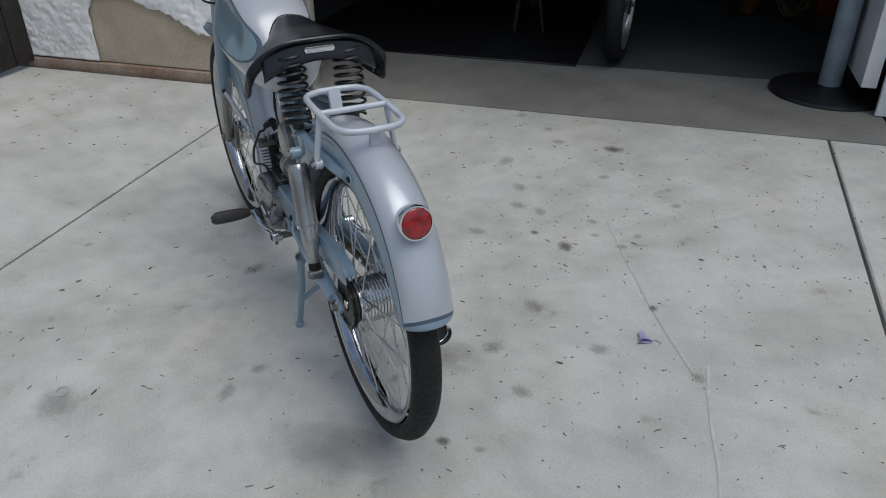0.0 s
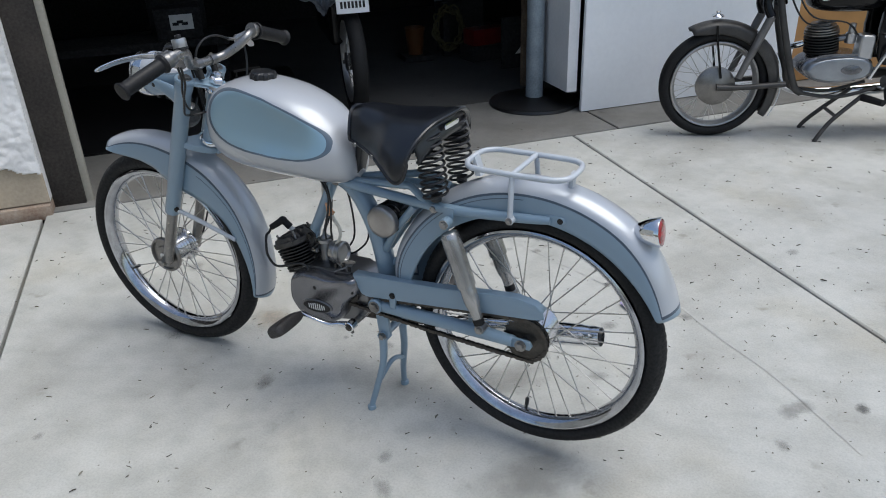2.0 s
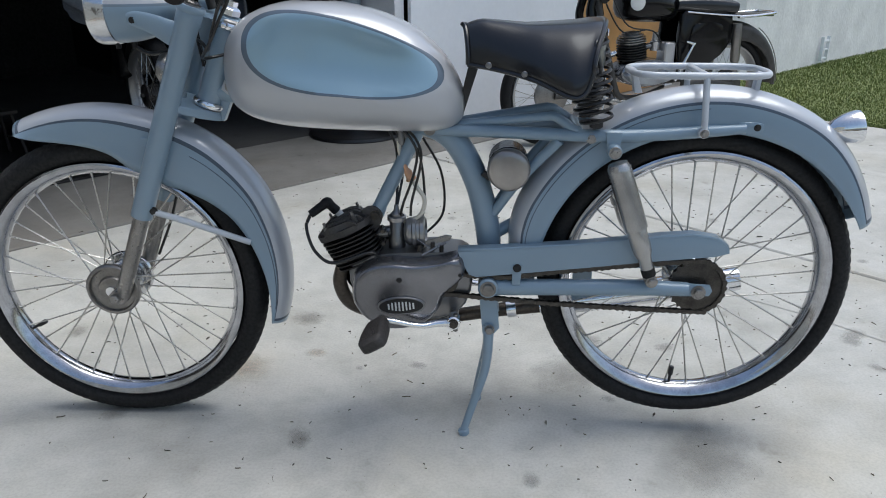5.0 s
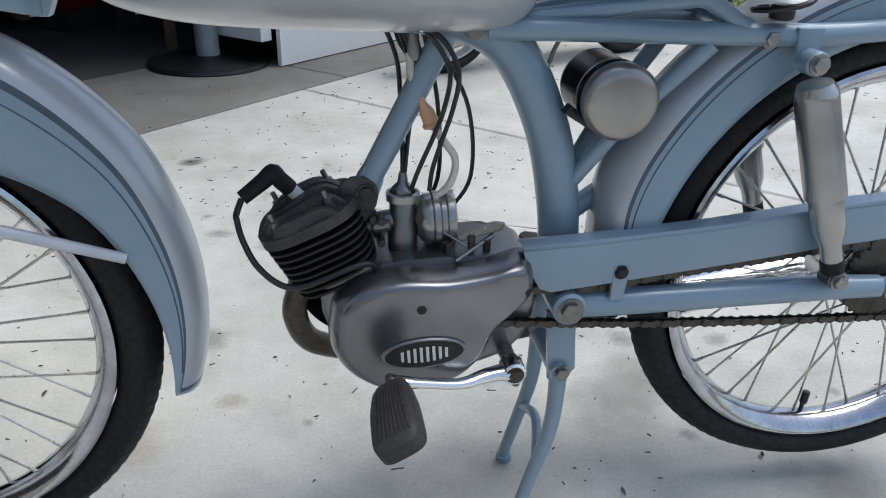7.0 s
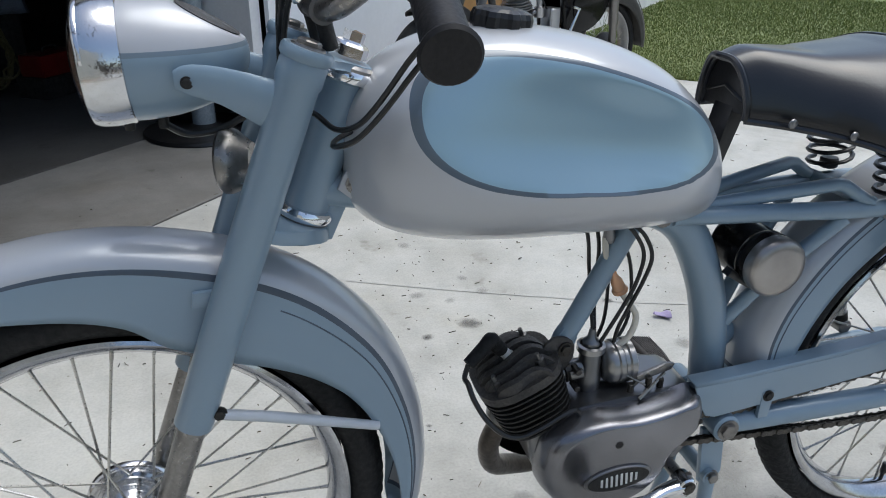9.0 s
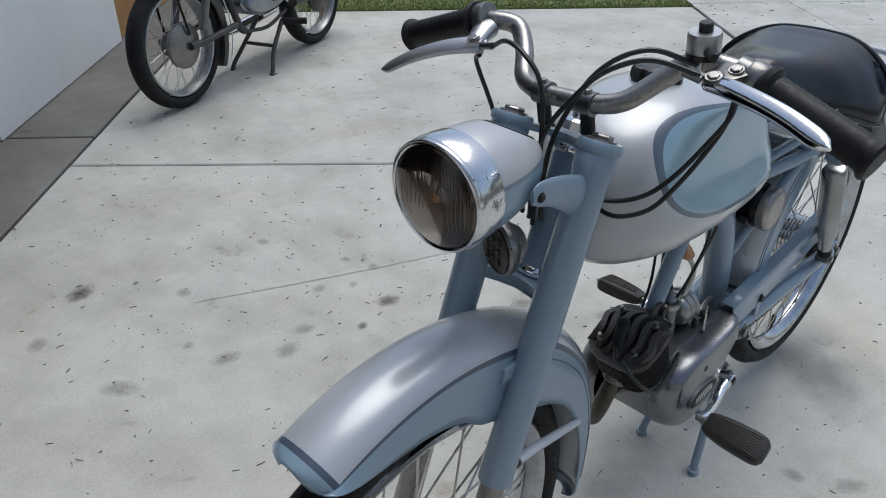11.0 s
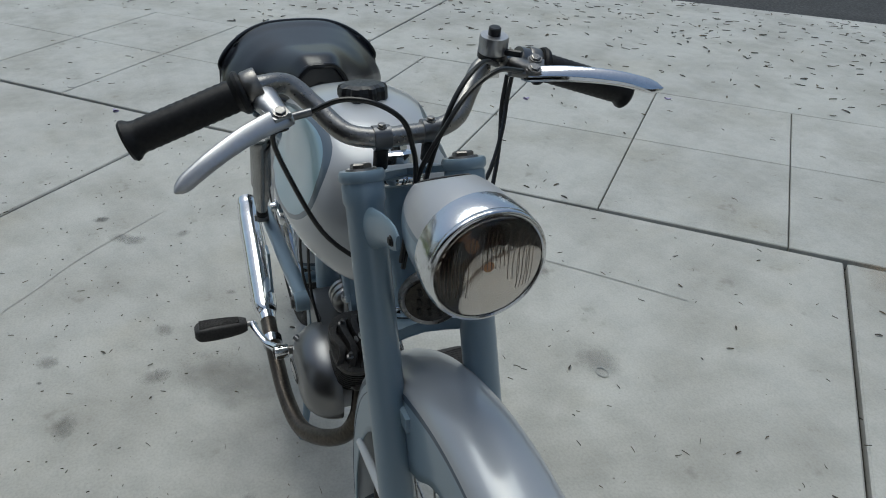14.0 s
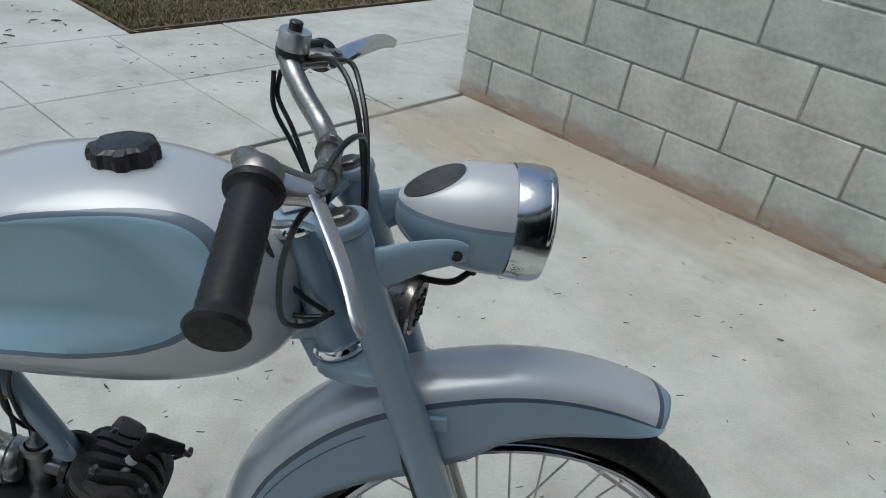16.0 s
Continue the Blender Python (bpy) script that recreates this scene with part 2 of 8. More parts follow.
oil = stain_material("oil_stain", (0.10, 0.095, 0.088), 0.58)
oil_faint = stain_material("faint_oil_stain", (0.15, 0.143, 0.13), 0.30)
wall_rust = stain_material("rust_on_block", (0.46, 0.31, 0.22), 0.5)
rust_stain = stain_material("rust_brown_stain", (0.40, 0.30, 0.19), 0.28)


# ---- mesh helpers ----
def part(name, bm, mat, parent, label="", smooth=True):
    me = bpy.data.meshes.new(name)
    bmesh.ops.recalc_face_normals(bm, faces=bm.faces)
    bm.to_mesh(me)
    bm.free()
    for m in mat if isinstance(mat, (list, tuple)) else (mat,):
        me.materials.append(m)
    if smooth:
        me.shade_smooth()
        me.set_sharp_from_angle(angle=radians(38))
    ob = new(name, me)
    if parent:
        ob.parent = parent
    if label:
        tagged(ob, label)
    return ob


def same_mesh(name, ob, parent, m):
    """One more part on the mesh of ob, at m."""
    o = new(name, ob.data)
    o.parent = parent
    o.matrix_basis = m
    return o


def thing(name, label, category, group="", m=None, kind=""):
    ob = new(name)
    ob.empty_display_size = 0.1
    if m is not None:
        ob.matrix_basis = m
    return tagged(ob, label, category, group, kind)


def curve_points(pts, steps):
    pts = [Vector(p) for p in pts]
    if steps <= 1 or len(pts) < 3:
        return pts
    out = []
    ext = [pts[0] * 2 - pts[1]] + pts + [pts[-1] * 2 - pts[-2]]
    for i in range(1, len(ext) - 2):
        a, b, c, d = ext[i - 1], ext[i], ext[i + 1], ext[i + 2]
        for k in range(steps):
            t = k / steps
            out.append(0.5 * (2 * b + (c - a) * t + (2 * a - 5 * b + 4 * c - d) * t * t + (3 * b - a - 3 * c + d) * t ** 3))
    out.append(pts[-1])
    return out


def tube(pts, r, seg=10, steps=6, closed=False, bm=None, squash=1.0):
    """A round tube through points; r: one radius or one for each point given."""
    bm = bm or bmesh.new()
    src = [Vector(p) for p in pts]
    rs = r if isinstance(r, (list, tuple)) else [r] * len(src)
    if closed:
        src, rs = src + [src[0]], list(rs) + [rs[0]]
    line = curve_points(src, steps)
    n = len(line)
    st = steps if steps > 1 and len(src) > 2 else 1
    def rad(i):
        f = min(i / st, len(rs) - 1)
        k = min(int(f), len(rs) - 2) if len(rs) > 1 else 0
        return rs[k] + (rs[min(k + 1, len(rs) - 1)] - rs[k]) * (f - k)
    up = Vector((0, 0, 1))
    rings, side = [], None
    for i, p in enumerate(line):
        d = (line[min(i + 1, n - 1)] - line[max(i - 1, 0)]).normalized()
        if side is None:
            side = d.cross(up if abs(d.z) < 0.95 else Vector((1, 0, 0))).normalized()
        else:
            side = (side - d * side.dot(d)).normalized()
        other = d.cross(side)
        rr = rad(i)
        rings.append([bm.verts.new(p + side * math.cos(2 * math.pi * k / seg) * rr + other * math.sin(2 * math.pi * k / seg) * rr * squash) for k in range(seg)])
    if closed:
        for v in rings[-1]:
            bm.verts.remove(v)
        rings[-1] = rings[0]
    for a, b in zip(rings, rings[1:]):
        for k in range(seg):
            bm.faces.new((a[k], a[(k + 1) % seg], b[(k + 1) % seg], b[k]))
    if not closed:
        bm.faces.new(rings[0][::-1])
        bm.faces.new(rings[-1])
    return bm


def lathe(prof, origin, axis, seg=32, bm=None, closed=False):
    """Turns (radius, height) pairs round an axis."""
    bm = bm or bmesh.new()
    q = Vector((0, 0, 1)).rotation_difference(Vector(axis).normalized()).to_matrix()
    o = Vector(origin)
    rings = []
    for r, h in prof:
        if r < 1e-5:
            rings.append([bm.verts.new(o + q @ Vector((0, 0, h)))])
        else:
            rings.append([bm.verts.new(o + q @ Vector((r * math.cos(2 * math.pi * k / seg), r * math.sin(2 * math.pi * k / seg), h))) for k in range(seg)])
    pairs = list(zip(rings, rings[1:])) + ([(rings[-1], rings[0])] if closed else [])
    for a, b in pairs:
        for k in range(seg):
            j = (k + 1) % seg
            if len(a) == 1 and len(b) == 1:
                continue
            if len(a) == 1:
                bm.faces.new((a[0], b[j], b[k]))
            elif len(b) == 1:
                bm.faces.new((a[k], a[j], b[0]))
            else:
                bm.faces.new((a[k], a[j], b[j], b[k]))
    if not closed:
        if len(rings[0]) > 1:
            bm.faces.new(rings[0][::-1])
        if len(rings[-1]) > 1:
            bm.faces.new(rings[-1])
    return bm


def rod(a, b, r, seg=12, bevel=0.15, bm=None):
    a, b = Vector(a), Vector(b)
    h = (b - a).length
    e = min(bevel * r, h * 0.3)
    return lathe([(0, 0), (r - e, 0), (r, e), (r, h - e), (r - e, h), (0, h)], a, b - a, seg, bm)


def bolt(parent, p, axis, r=0.006, h=0.006, mat=None, name="bolt"):
    """A hexagon-headed bolt with a washer."""
    bm = lathe([(0, -0.001), (r * 1.35, -0.001), (r * 1.35, h * 0.25), (0, h * 0.25)], p, axis, 16)
    lathe([(0, h * 0.2), (r, h * 0.2), (r, h * 0.9), (r * 0.8, h), (0, h)], p, axis, 6, bm)
    return part(name, bm, mat or steel, parent, smooth=False)


def box(size, m=None, bevel=0.004, bm=None, segs=2):
    bm2 = bmesh.new()
    bmesh.ops.create_cube(bm2, size=1, matrix=(m or Matrix()) @ Matrix.Diagonal((*size, 1)))
    if bevel:
        bmesh.ops.bevel(bm2, geom=bm2.edges[:], offset=bevel, segments=segs, affect="EDGES", profile=0.7)
    if bm is None:
        return bm2
    me = bpy.data.meshes.new("tmp")
    bm2.to_mesh(me)
    bm.from_mesh(me)
    bm2.free()
    bpy.data.meshes.remove(me)
    return bm


def plate(outline, y0, y1, bevel=0.003, segs=2, axis="y", round_steps=0):
    """A flat outline in the x-z plane, given thickness from y0 to y1, with rounded edges."""
    pts = outline
    if round_steps:
        loop = [Vector((p[0], 0, p[1])) for p in outline]
        cyc = [loop[-1]] + loop + [loop[0], loop[1]]
        pts = []
        for i in range(1, len(loop) + 1):
            a, b, c, d = cyc[i - 1], cyc[i], cyc[i + 1], cyc[i + 2] if i + 2 < len(cyc) else loop[1]
            for k in range(round_steps):
                t = k / round_steps
                q = 0.5 * (2 * b + (c - a) * t + (2 * a - 5 * b + 4 * c - d) * t * t + (3 * b - a - 3 * c + d) * t ** 3)
                pts.append((q.x, q.z))
    bm = bmesh.new()
    lo = [bm.verts.new((x, y0, z)) for x, z in pts]
    hi = [bm.verts.new((x, y1, z)) for x, z in pts]
    n = len(pts)
    f0, f1 = bm.faces.new(lo[::-1]), bm.faces.new(hi)
    for k in range(n):
        bm.faces.new((lo[k], lo[(k + 1) % n], hi[(k + 1) % n], hi[k]))
    if bevel:
        es = set(f0.edges) | set(f1.edges)
        bmesh.ops.bevel(bm, geom=list(es), offset=bevel, segments=segs, affect="EDGES", profile=0.6)
    return bm


YARD = pose(0, 0, 0, 0, 0, 47)


def uv(u, v, z=0.0):
    """A place in the yard: u along the garage front, v towards it."""
    return YARD @ Vector((u, v, z))


# ---- the yard ----
ground_bm = bmesh.new()
bmesh.ops.create_grid(ground_bm, x_segments=4, y_segments=4, size=150, matrix=pose(0, 0, -0.035))
ground = tagged(part("ground", ground_bm, earth, None), "brown earth under the paving", "ground", kind="structure")


def yard_box(name, u0, u1, v0, v1, z0, z1, mat, bevel=0.006):
    bm = box((u1 - u0, v1 - v0, z1 - z0), pose((u0 + u1) / 2, (v0 + v1) / 2, (z0 + z1) / 2), bevel)
    bm.transform(YARD)
    return part(name, bm, mat, None)


def slab_mesh(u0, u1, v0, v1, top, bevel, g=0.006):
    """One paving slab with rounded edges, cut into a few strips so that it can sag slightly."""
    bm = bmesh.new()
    u0, u1, v0, v1 = u0 + g, u1 - g, v0 + g, v1 - g
    ring = [(u0, v0), (u1, v0), (u1, v1), (u0, v1)]
    skew = lambda u, v: (u - (0.034 * (1.68 - v) if abs(u - 1.62) < 0.02 and -1.385 < v < 1.7 else 0), v - (0.033 * max(0, min(u, 5) - 1.0) if v < -1 and v > -3 else 0))
    ring = [skew(*p) for p in ring]
    lo = [bm.verts.new((a, b, -0.03)) for a, b in ring]
    mid = [bm.verts.new((a, b, top - bevel)) for a, b in ring]
    e = bevel
    ins = [(a + i * e, b + j * e) for (a, b), (i, j) in zip(ring, ((1, 1), (-1, 1), (-1, -1), (1, -1)))]
    hi = [bm.verts.new((a, b, top)) for a, b in ins]
    for k in range(4):
        j = (k + 1) % 4
        bm.faces.new((lo[k], lo[j], mid[j], mid[k]))
        bm.faces.new((mid[k], mid[j], hi[j], hi[k]))
    bm.faces.new(hi)
    bm.transform(YARD)
    return bm


driveway = tagged(new("driveway"), "pale concrete driveway slabs, oil-spotted and littered", "driveway", kind="structure")
for u0, u1, v0, v1 in ((-2.5, -0.965, -1.38, 1.63), (-0.965, 1.62, -1.38, 1.68), (1.62, 4.0, -1.38, 1.68)):
    part("slab", slab_mesh(u0, u1, v0, v1, 0.0, 0.005), drive_concrete, driveway, smooth=False)
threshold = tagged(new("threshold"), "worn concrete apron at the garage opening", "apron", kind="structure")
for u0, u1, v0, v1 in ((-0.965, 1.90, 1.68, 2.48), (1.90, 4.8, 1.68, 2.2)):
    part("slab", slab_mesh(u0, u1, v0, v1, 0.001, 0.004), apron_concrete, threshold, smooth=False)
floor = tagged(part("floor", slab_mesh(-2.4, 4.2, 2.48, 6.2, -0.002, 0.004), garage_concrete, None, smooth=False), "concrete garage floor coloured dark for the shade inside", "floor", kind="structure")
sidewalk = tagged(new("sidewalk"), "pale concrete sidewalk scored into squares", "sidewalk", kind="structure")
for k in range(-9, 17):
    for v0, v1 in ((-2.07, -1.391), (-2.705, -2.07)):
        part("slab", slab_mesh(-0.19 + 0.61 * k, 0.42 + 0.61 * k, v0, v1, 0.002 + 0.001 * ((k * 7) % 3), 0.003, 0.0025), walk_concrete, sidewalk, smooth=False)
apron = tagged(new("street_apron"), "pale concrete crossing strewn with dry leaves", "pavement", kind="structure")
for u0, u1 in ((-1.53, 1.43), (1.43, 4.6), (4.6, 9.5)):
    part("slab", slab_mesh(u0, u1, -4.44, -2.705, 0.0, 0.004), walk_concrete, apron, smooth=False)
    part("slab", slab_mesh(u0, u1, -4.86, -4.44, -0.006, 0.004), walk_concrete, apron, smooth=False)
road_bm = bmesh.new()
bmesh.ops.create_grid(road_bm, x_segments=2, y_segments=2, size=1, matrix=YARD @ pose(0, -12.86, -0.02) @ Matrix.Diagonal((60, 8, 1, 1)))
tagged(part("road", road_bm, asphalt, None), "dark asphalt street", "road", kind="structure")


# block wall: courses of single blocks round a mortar core
WALL_U, WALL_V0, COURSE, LENGTH = -2.45, -1.41, 0.2, 0.4
block_wall = tagged(yard_box("wall_block", WALL_U - 0.19, WALL_U - 0.008, WALL_V0 + 0.008, 0.86, -0.02, 1.79, mortar, 0.0), "grey concrete block wall with stained lower course", "wall", kind="structure")
block_meshes = []
for length in (0.16, 0.38, 0.43):
    for k in range(3):
        bm = box((0.2, length, 0.1925), None, 0.0035 + 0.0015 * k, segs=1)
        for v in bm.verts:
            v.co += Vector((noise.noise(v.co * 9 + Vector((k, length, 0))), noise.noise(v.co * 7 + Vector((9, k, 0))), 0)) * 0.002
        ob = part("block", bm, block, block_wall, smooth=False)
        block_meshes.append(ob)
bn, bl = block.node_tree.nodes, block.node_tree.links
info, tone, by = bn.new("ShaderNodeObjectInfo"), bn.new("ShaderNodeValToRGB"), bn.new("ShaderNodeMix")
tone.color_ramp.elements[0].color, tone.color_ramp.elements[1].color = (0.84, 0.86, 0.86, 1), (1.0, 0.985, 0.95, 1)
by.data_type, by.blend_type = "RGBA", "MULTIPLY"
by.inputs[0].default_value = 1.0
old = bn["Principled BSDF"].inputs["Base Color"].links[0].from_socket
bl.new(info.outputs["Random"], tone.inputs[0])
bl.new(old, by.inputs[6])
bl.new(tone.outputs[0], by.inputs[7])
bl.new(by.outputs[2], bn["Principled BSDF"].inputs["Base Color"])
rnd = random.Random(4)
for c in range(10):
    v = WALL_V0
    run = [0.16] if c % 2 == 0 else [0.38]
    while v < 0.84:
        length = run.pop() if run else 0.43
        ob = block_meshes[(0 if length < 0.3 else 3 if length < 0.4 else 6) + rnd.randrange(3)]
        at = YARD @ pose(WALL_U - 0.1 + rnd.uniform(-0.0015, 0.0015), v + length / 2, 0.104 + COURSE * c)
        same_mesh("block", ob, block_wall, at)
        v += length + 0.0075
for ob in block_meshes:
    bpy.data.objects.remove(ob)
tagged(yard_box("wall_footing", WALL_U - 0.2, WALL_U + 0.003, WALL_V0 - 0.01, 0.86, -0.03, 0.006, rust_footing, 0.004), "rust-stained footing strip along the block wall", "footing", kind="structure")

# dark board gate between block wall and house
gate = thing("gate", "black-stained board gate beside the house wall", "gate", m=None)
for k in range(6):
    v0 = 0.88 + k * 0.13
    b = yard_box("board", WALL_U + 0.02, WALL_U + 0.045, v0, v0 + 0.124, 0.03, 1.85, dark_wood, 0.004)
    b.parent = gate
for z in (0.3, 1.5):
    b = yard_box("rail", WALL_U - 0.03, WALL_U + 0.02, 0.88, 1.66, z, z + 0.09, dark_wood, 0.004)
    b.parent = gate

# house front: stucco pier, header, garage box
tagged(yard_box("wall_stucco", -2.46, -0.93, 1.68, 1.9, 0.05, 2.6, stucco, 0.008), "rough white stucco wall beside the garage opening", "wall", kind="structure")
tagged(yard_box("wall_footing_house", -2.46, -0.93, 1.650, 1.9, -0.02, 0.046, rust_footing, 0.012), "rusty brown footing ledge under the stucco", "footing", kind="structure")
patch = bmesh.new()
top = [(-2.0, 0.30), (-1.93, 0.40), (-1.8, 0.41), (-1.66, 0.37), (-1.52, 0.33), (-1.36, 0.25), (-1.22, 0.21), (-1.05, 0.225), (-0.985, 0.19), (-0.93, 0.18)]
lo = [patch.verts.new((u, 1.677, 0.052)) for u, z in top]
hi = [patch.verts.new((u, 1.677, z + 0.012 * noise.noise(Vector((u * 9, 0, 0))))) for u, z in top]
for k in range(len(top) - 1):
    patch.faces.new((lo[k], lo[k + 1], hi[k + 1], hi[k]))
r = bmesh.ops.extrude_face_region(patch, geom=patch.faces[:])
for v in r["geom"]:
    if isinstance(v, bmesh.types.BMVert):
        v.co.y += 0.004
patch.transform(YARD)
tagged(part("trim_bare_render", patch, render_patch, None), "bare tan render where the stucco has flaked off", "render patch", kind="structure")
coat = bmesh.new()
grid = {}
for i in range(221):
    for j in range(181):
        u, z = -2.458 + 1.526 * i / 220, 0.056 + 1.25 * j / 180
        p = Vector((u, z, 0))
        d = 0.006 * noise.noise(p * 22) + 0.004 * noise.noise(p * 55) + 0.004 * abs(noise.noise(p * 9 + Vector((3, 1, 0))))
        grid[i, j] = coat.verts.new((u, 1.668 - max(-0.004, d), z))
for i in range(220):
    for j in range(180):
        u, z = -2.458 + 1.526 * (i + 0.5) / 220, 0.056 + 1.25 * (j + 0.5) / 180
        edge = next((za + (zb - za) * (u - ua) / (ub - ua) for (ua, za), (ub, zb) in zip(top, top[1:]) if ua <= u <= ub), 0.0)
        if u < -1.985:
            edge = 0.02
        if z > edge + 0.014 * noise.noise(Vector((u * 30, z * 30, 4))):
            coat.faces.new((grid[i, j], grid[i + 1, j], grid[i + 1, j + 1], grid[i, j + 1]))
for v in [q for q in coat.verts if not q.link_faces]:
    coat.verts.remove(v)
coat.transform(YARD)
skin = tagged(part("wall_stucco_coat", coat, stucco, None), "rough white stucco skin broken off above the footing", "wall", kind="structure")
skin.modifiers.new("thick", "SOLIDIFY").thickness = 0.008
tagged(yard_box("door_jamb", -0.93, -0.80, 1.74, 1.86, -0.02, 2.2, dark_wood, 0.004), "dark wooden garage door jamb", "jamb", kind="structure")
tagged(yard_box("door_stop", -0.80, -0.77, 1.76, 1.80, -0.02, 2.2, beige, 0.003), "pale wooden door stop strip", "trim", kind="structure")
# header out of view, put in to close the front and shade the inside
tagged(yard_box("wall_header", -0.93, 4.55, 1.92, 2.08, 2.2, 2.6, stucco, 0.006), "unseen white stucco above the garage opening, screening off sky", "wall", kind="structure")
# garage shell: its darkness is painted, standing for an inside without light
tagged(yard_box("wall_garage_left", -2.46, -2.4, 1.9, 6.3, -0.02, 2.6, garage_dark, 0.0), "garage side wall coloured near-black for the unlit inside", "wall", kind="structure")
tagged(yard_box("wall_garage_back", -2.46, 4.3, 6.2, 6.3, -0.02, 2.6, garage_dark, 0.0), "garage back wall coloured near-black for the unlit inside", "wall", kind="structure")
tagged(yard_box("wall_garage_right", 4.2, 4.3, 2.1, 6.2, -0.02, 2.6, garage_dark, 0.0), "garage side wall coloured near-black for the unlit inside", "wall", kind="structure")
tagged(yard_box("ceiling", -2.46, 4.3, 1.9, 6.3, 2.6, 2.66, garage_dark, 0.0), "garage ceiling coloured near-black for the unlit inside", "ceiling", kind="structure")
tagged(yard_box("wall_reveal", 1.775, 1.84, 2.06, 2.50, 0.12, 2.2, white_paint, 0.004), "pale painted return of the garage opening", "wall", kind="structure")
tagged(yard_box("door_post", 1.80, 1.84, 2.72, 2.76, -0.02, 2.2, soil, 0.004), "rough brown wooden post behind the steel post", "post", kind="structure")
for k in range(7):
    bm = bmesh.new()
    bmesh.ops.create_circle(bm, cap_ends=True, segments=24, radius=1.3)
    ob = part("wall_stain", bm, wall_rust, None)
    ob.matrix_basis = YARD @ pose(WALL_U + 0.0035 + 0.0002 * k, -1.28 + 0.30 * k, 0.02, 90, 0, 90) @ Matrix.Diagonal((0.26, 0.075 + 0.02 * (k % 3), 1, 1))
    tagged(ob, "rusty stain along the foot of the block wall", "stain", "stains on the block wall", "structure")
tagged(yard_box("wall_board", 1.857, 3.33, 2.025, 2.05, 0.006, 2.2, panel_white, 0.003), "smooth white painted board closing the garage side", "wall", kind="structure")
tagged(yard_box("wall_plywood", 3.33, 4.53, 2.045, 2.07, 0.006, 2.2, plywood, 0.003), "varnished orange plywood sheet", "wall", kind="structure")
tagged(yard_box("trim_post", 4.53, 4.64, 2.01, 2.11, -0.02, 2.2, white_paint, 0.004), "white painted door post", "trim", kind="structure")
tagged(yard_box("door_side", 4.64, 4.82, 2.04, 2.07, -0.02, 2.2, dark_wood, 0.003), "dark side door", "door", kind="structure")
house_bm = bmesh.new()
house_plan = ((4.82, 2.20), (4.82, 2.00), (5.2, 1.74), (5.8, 1.68), (16.0, 1.52), (16.0, 2.20))
house_bm.faces.new([house_bm.verts.new((u, v, -0.05)) for u, v in house_plan])
r = bmesh.ops.extrude_face_region(house_bm, geom=house_bm.faces[:])
for v in r["geom"]:
    if isinstance(v, bmesh.types.BMVert):
        v.co.z = 2.6
house_bm.transform(YARD)
tagged(part("wall_house", house_bm, stucco, None, smooth=False), "white stucco house wall behind the lawn", "wall", kind="structure")

# unseen roof, added so that its eave holds sky light off the threshold
roof_bm = box((18.6, 5.2, 0.16), YARD @ pose(6.8, 4.25, 2.80, 7, 0, 0), 0.01)
tagged(part("roof", roof_bm, dark_wood, None), "unseen dark low roof added with a short eave to shade the garage front", "roof", kind="structure")
# unseen wall, added to keep sky light off surfaces that face it
tagged(yard_box("wall_neighbour", -6.2, -6.0, -1.5, 6.3, -0.05, 3.4, beige, 0.01), "unseen plain beige wall added behind the block wall to screen sky", "wall", kind="structure")


# ---- the moped ----
moped = thing("moped", "pale blue and silver vintage moped on its centre stand", "moped", m=pose(-0.3, 0.002, 0) @ pose(0, 0, 0, 0, 0, -0.95) @ pose(0.3, 0, 0))
FX, FZ, RX, RZ, RT = -0.573, 0.304, 0.577, 0.342, 0.298


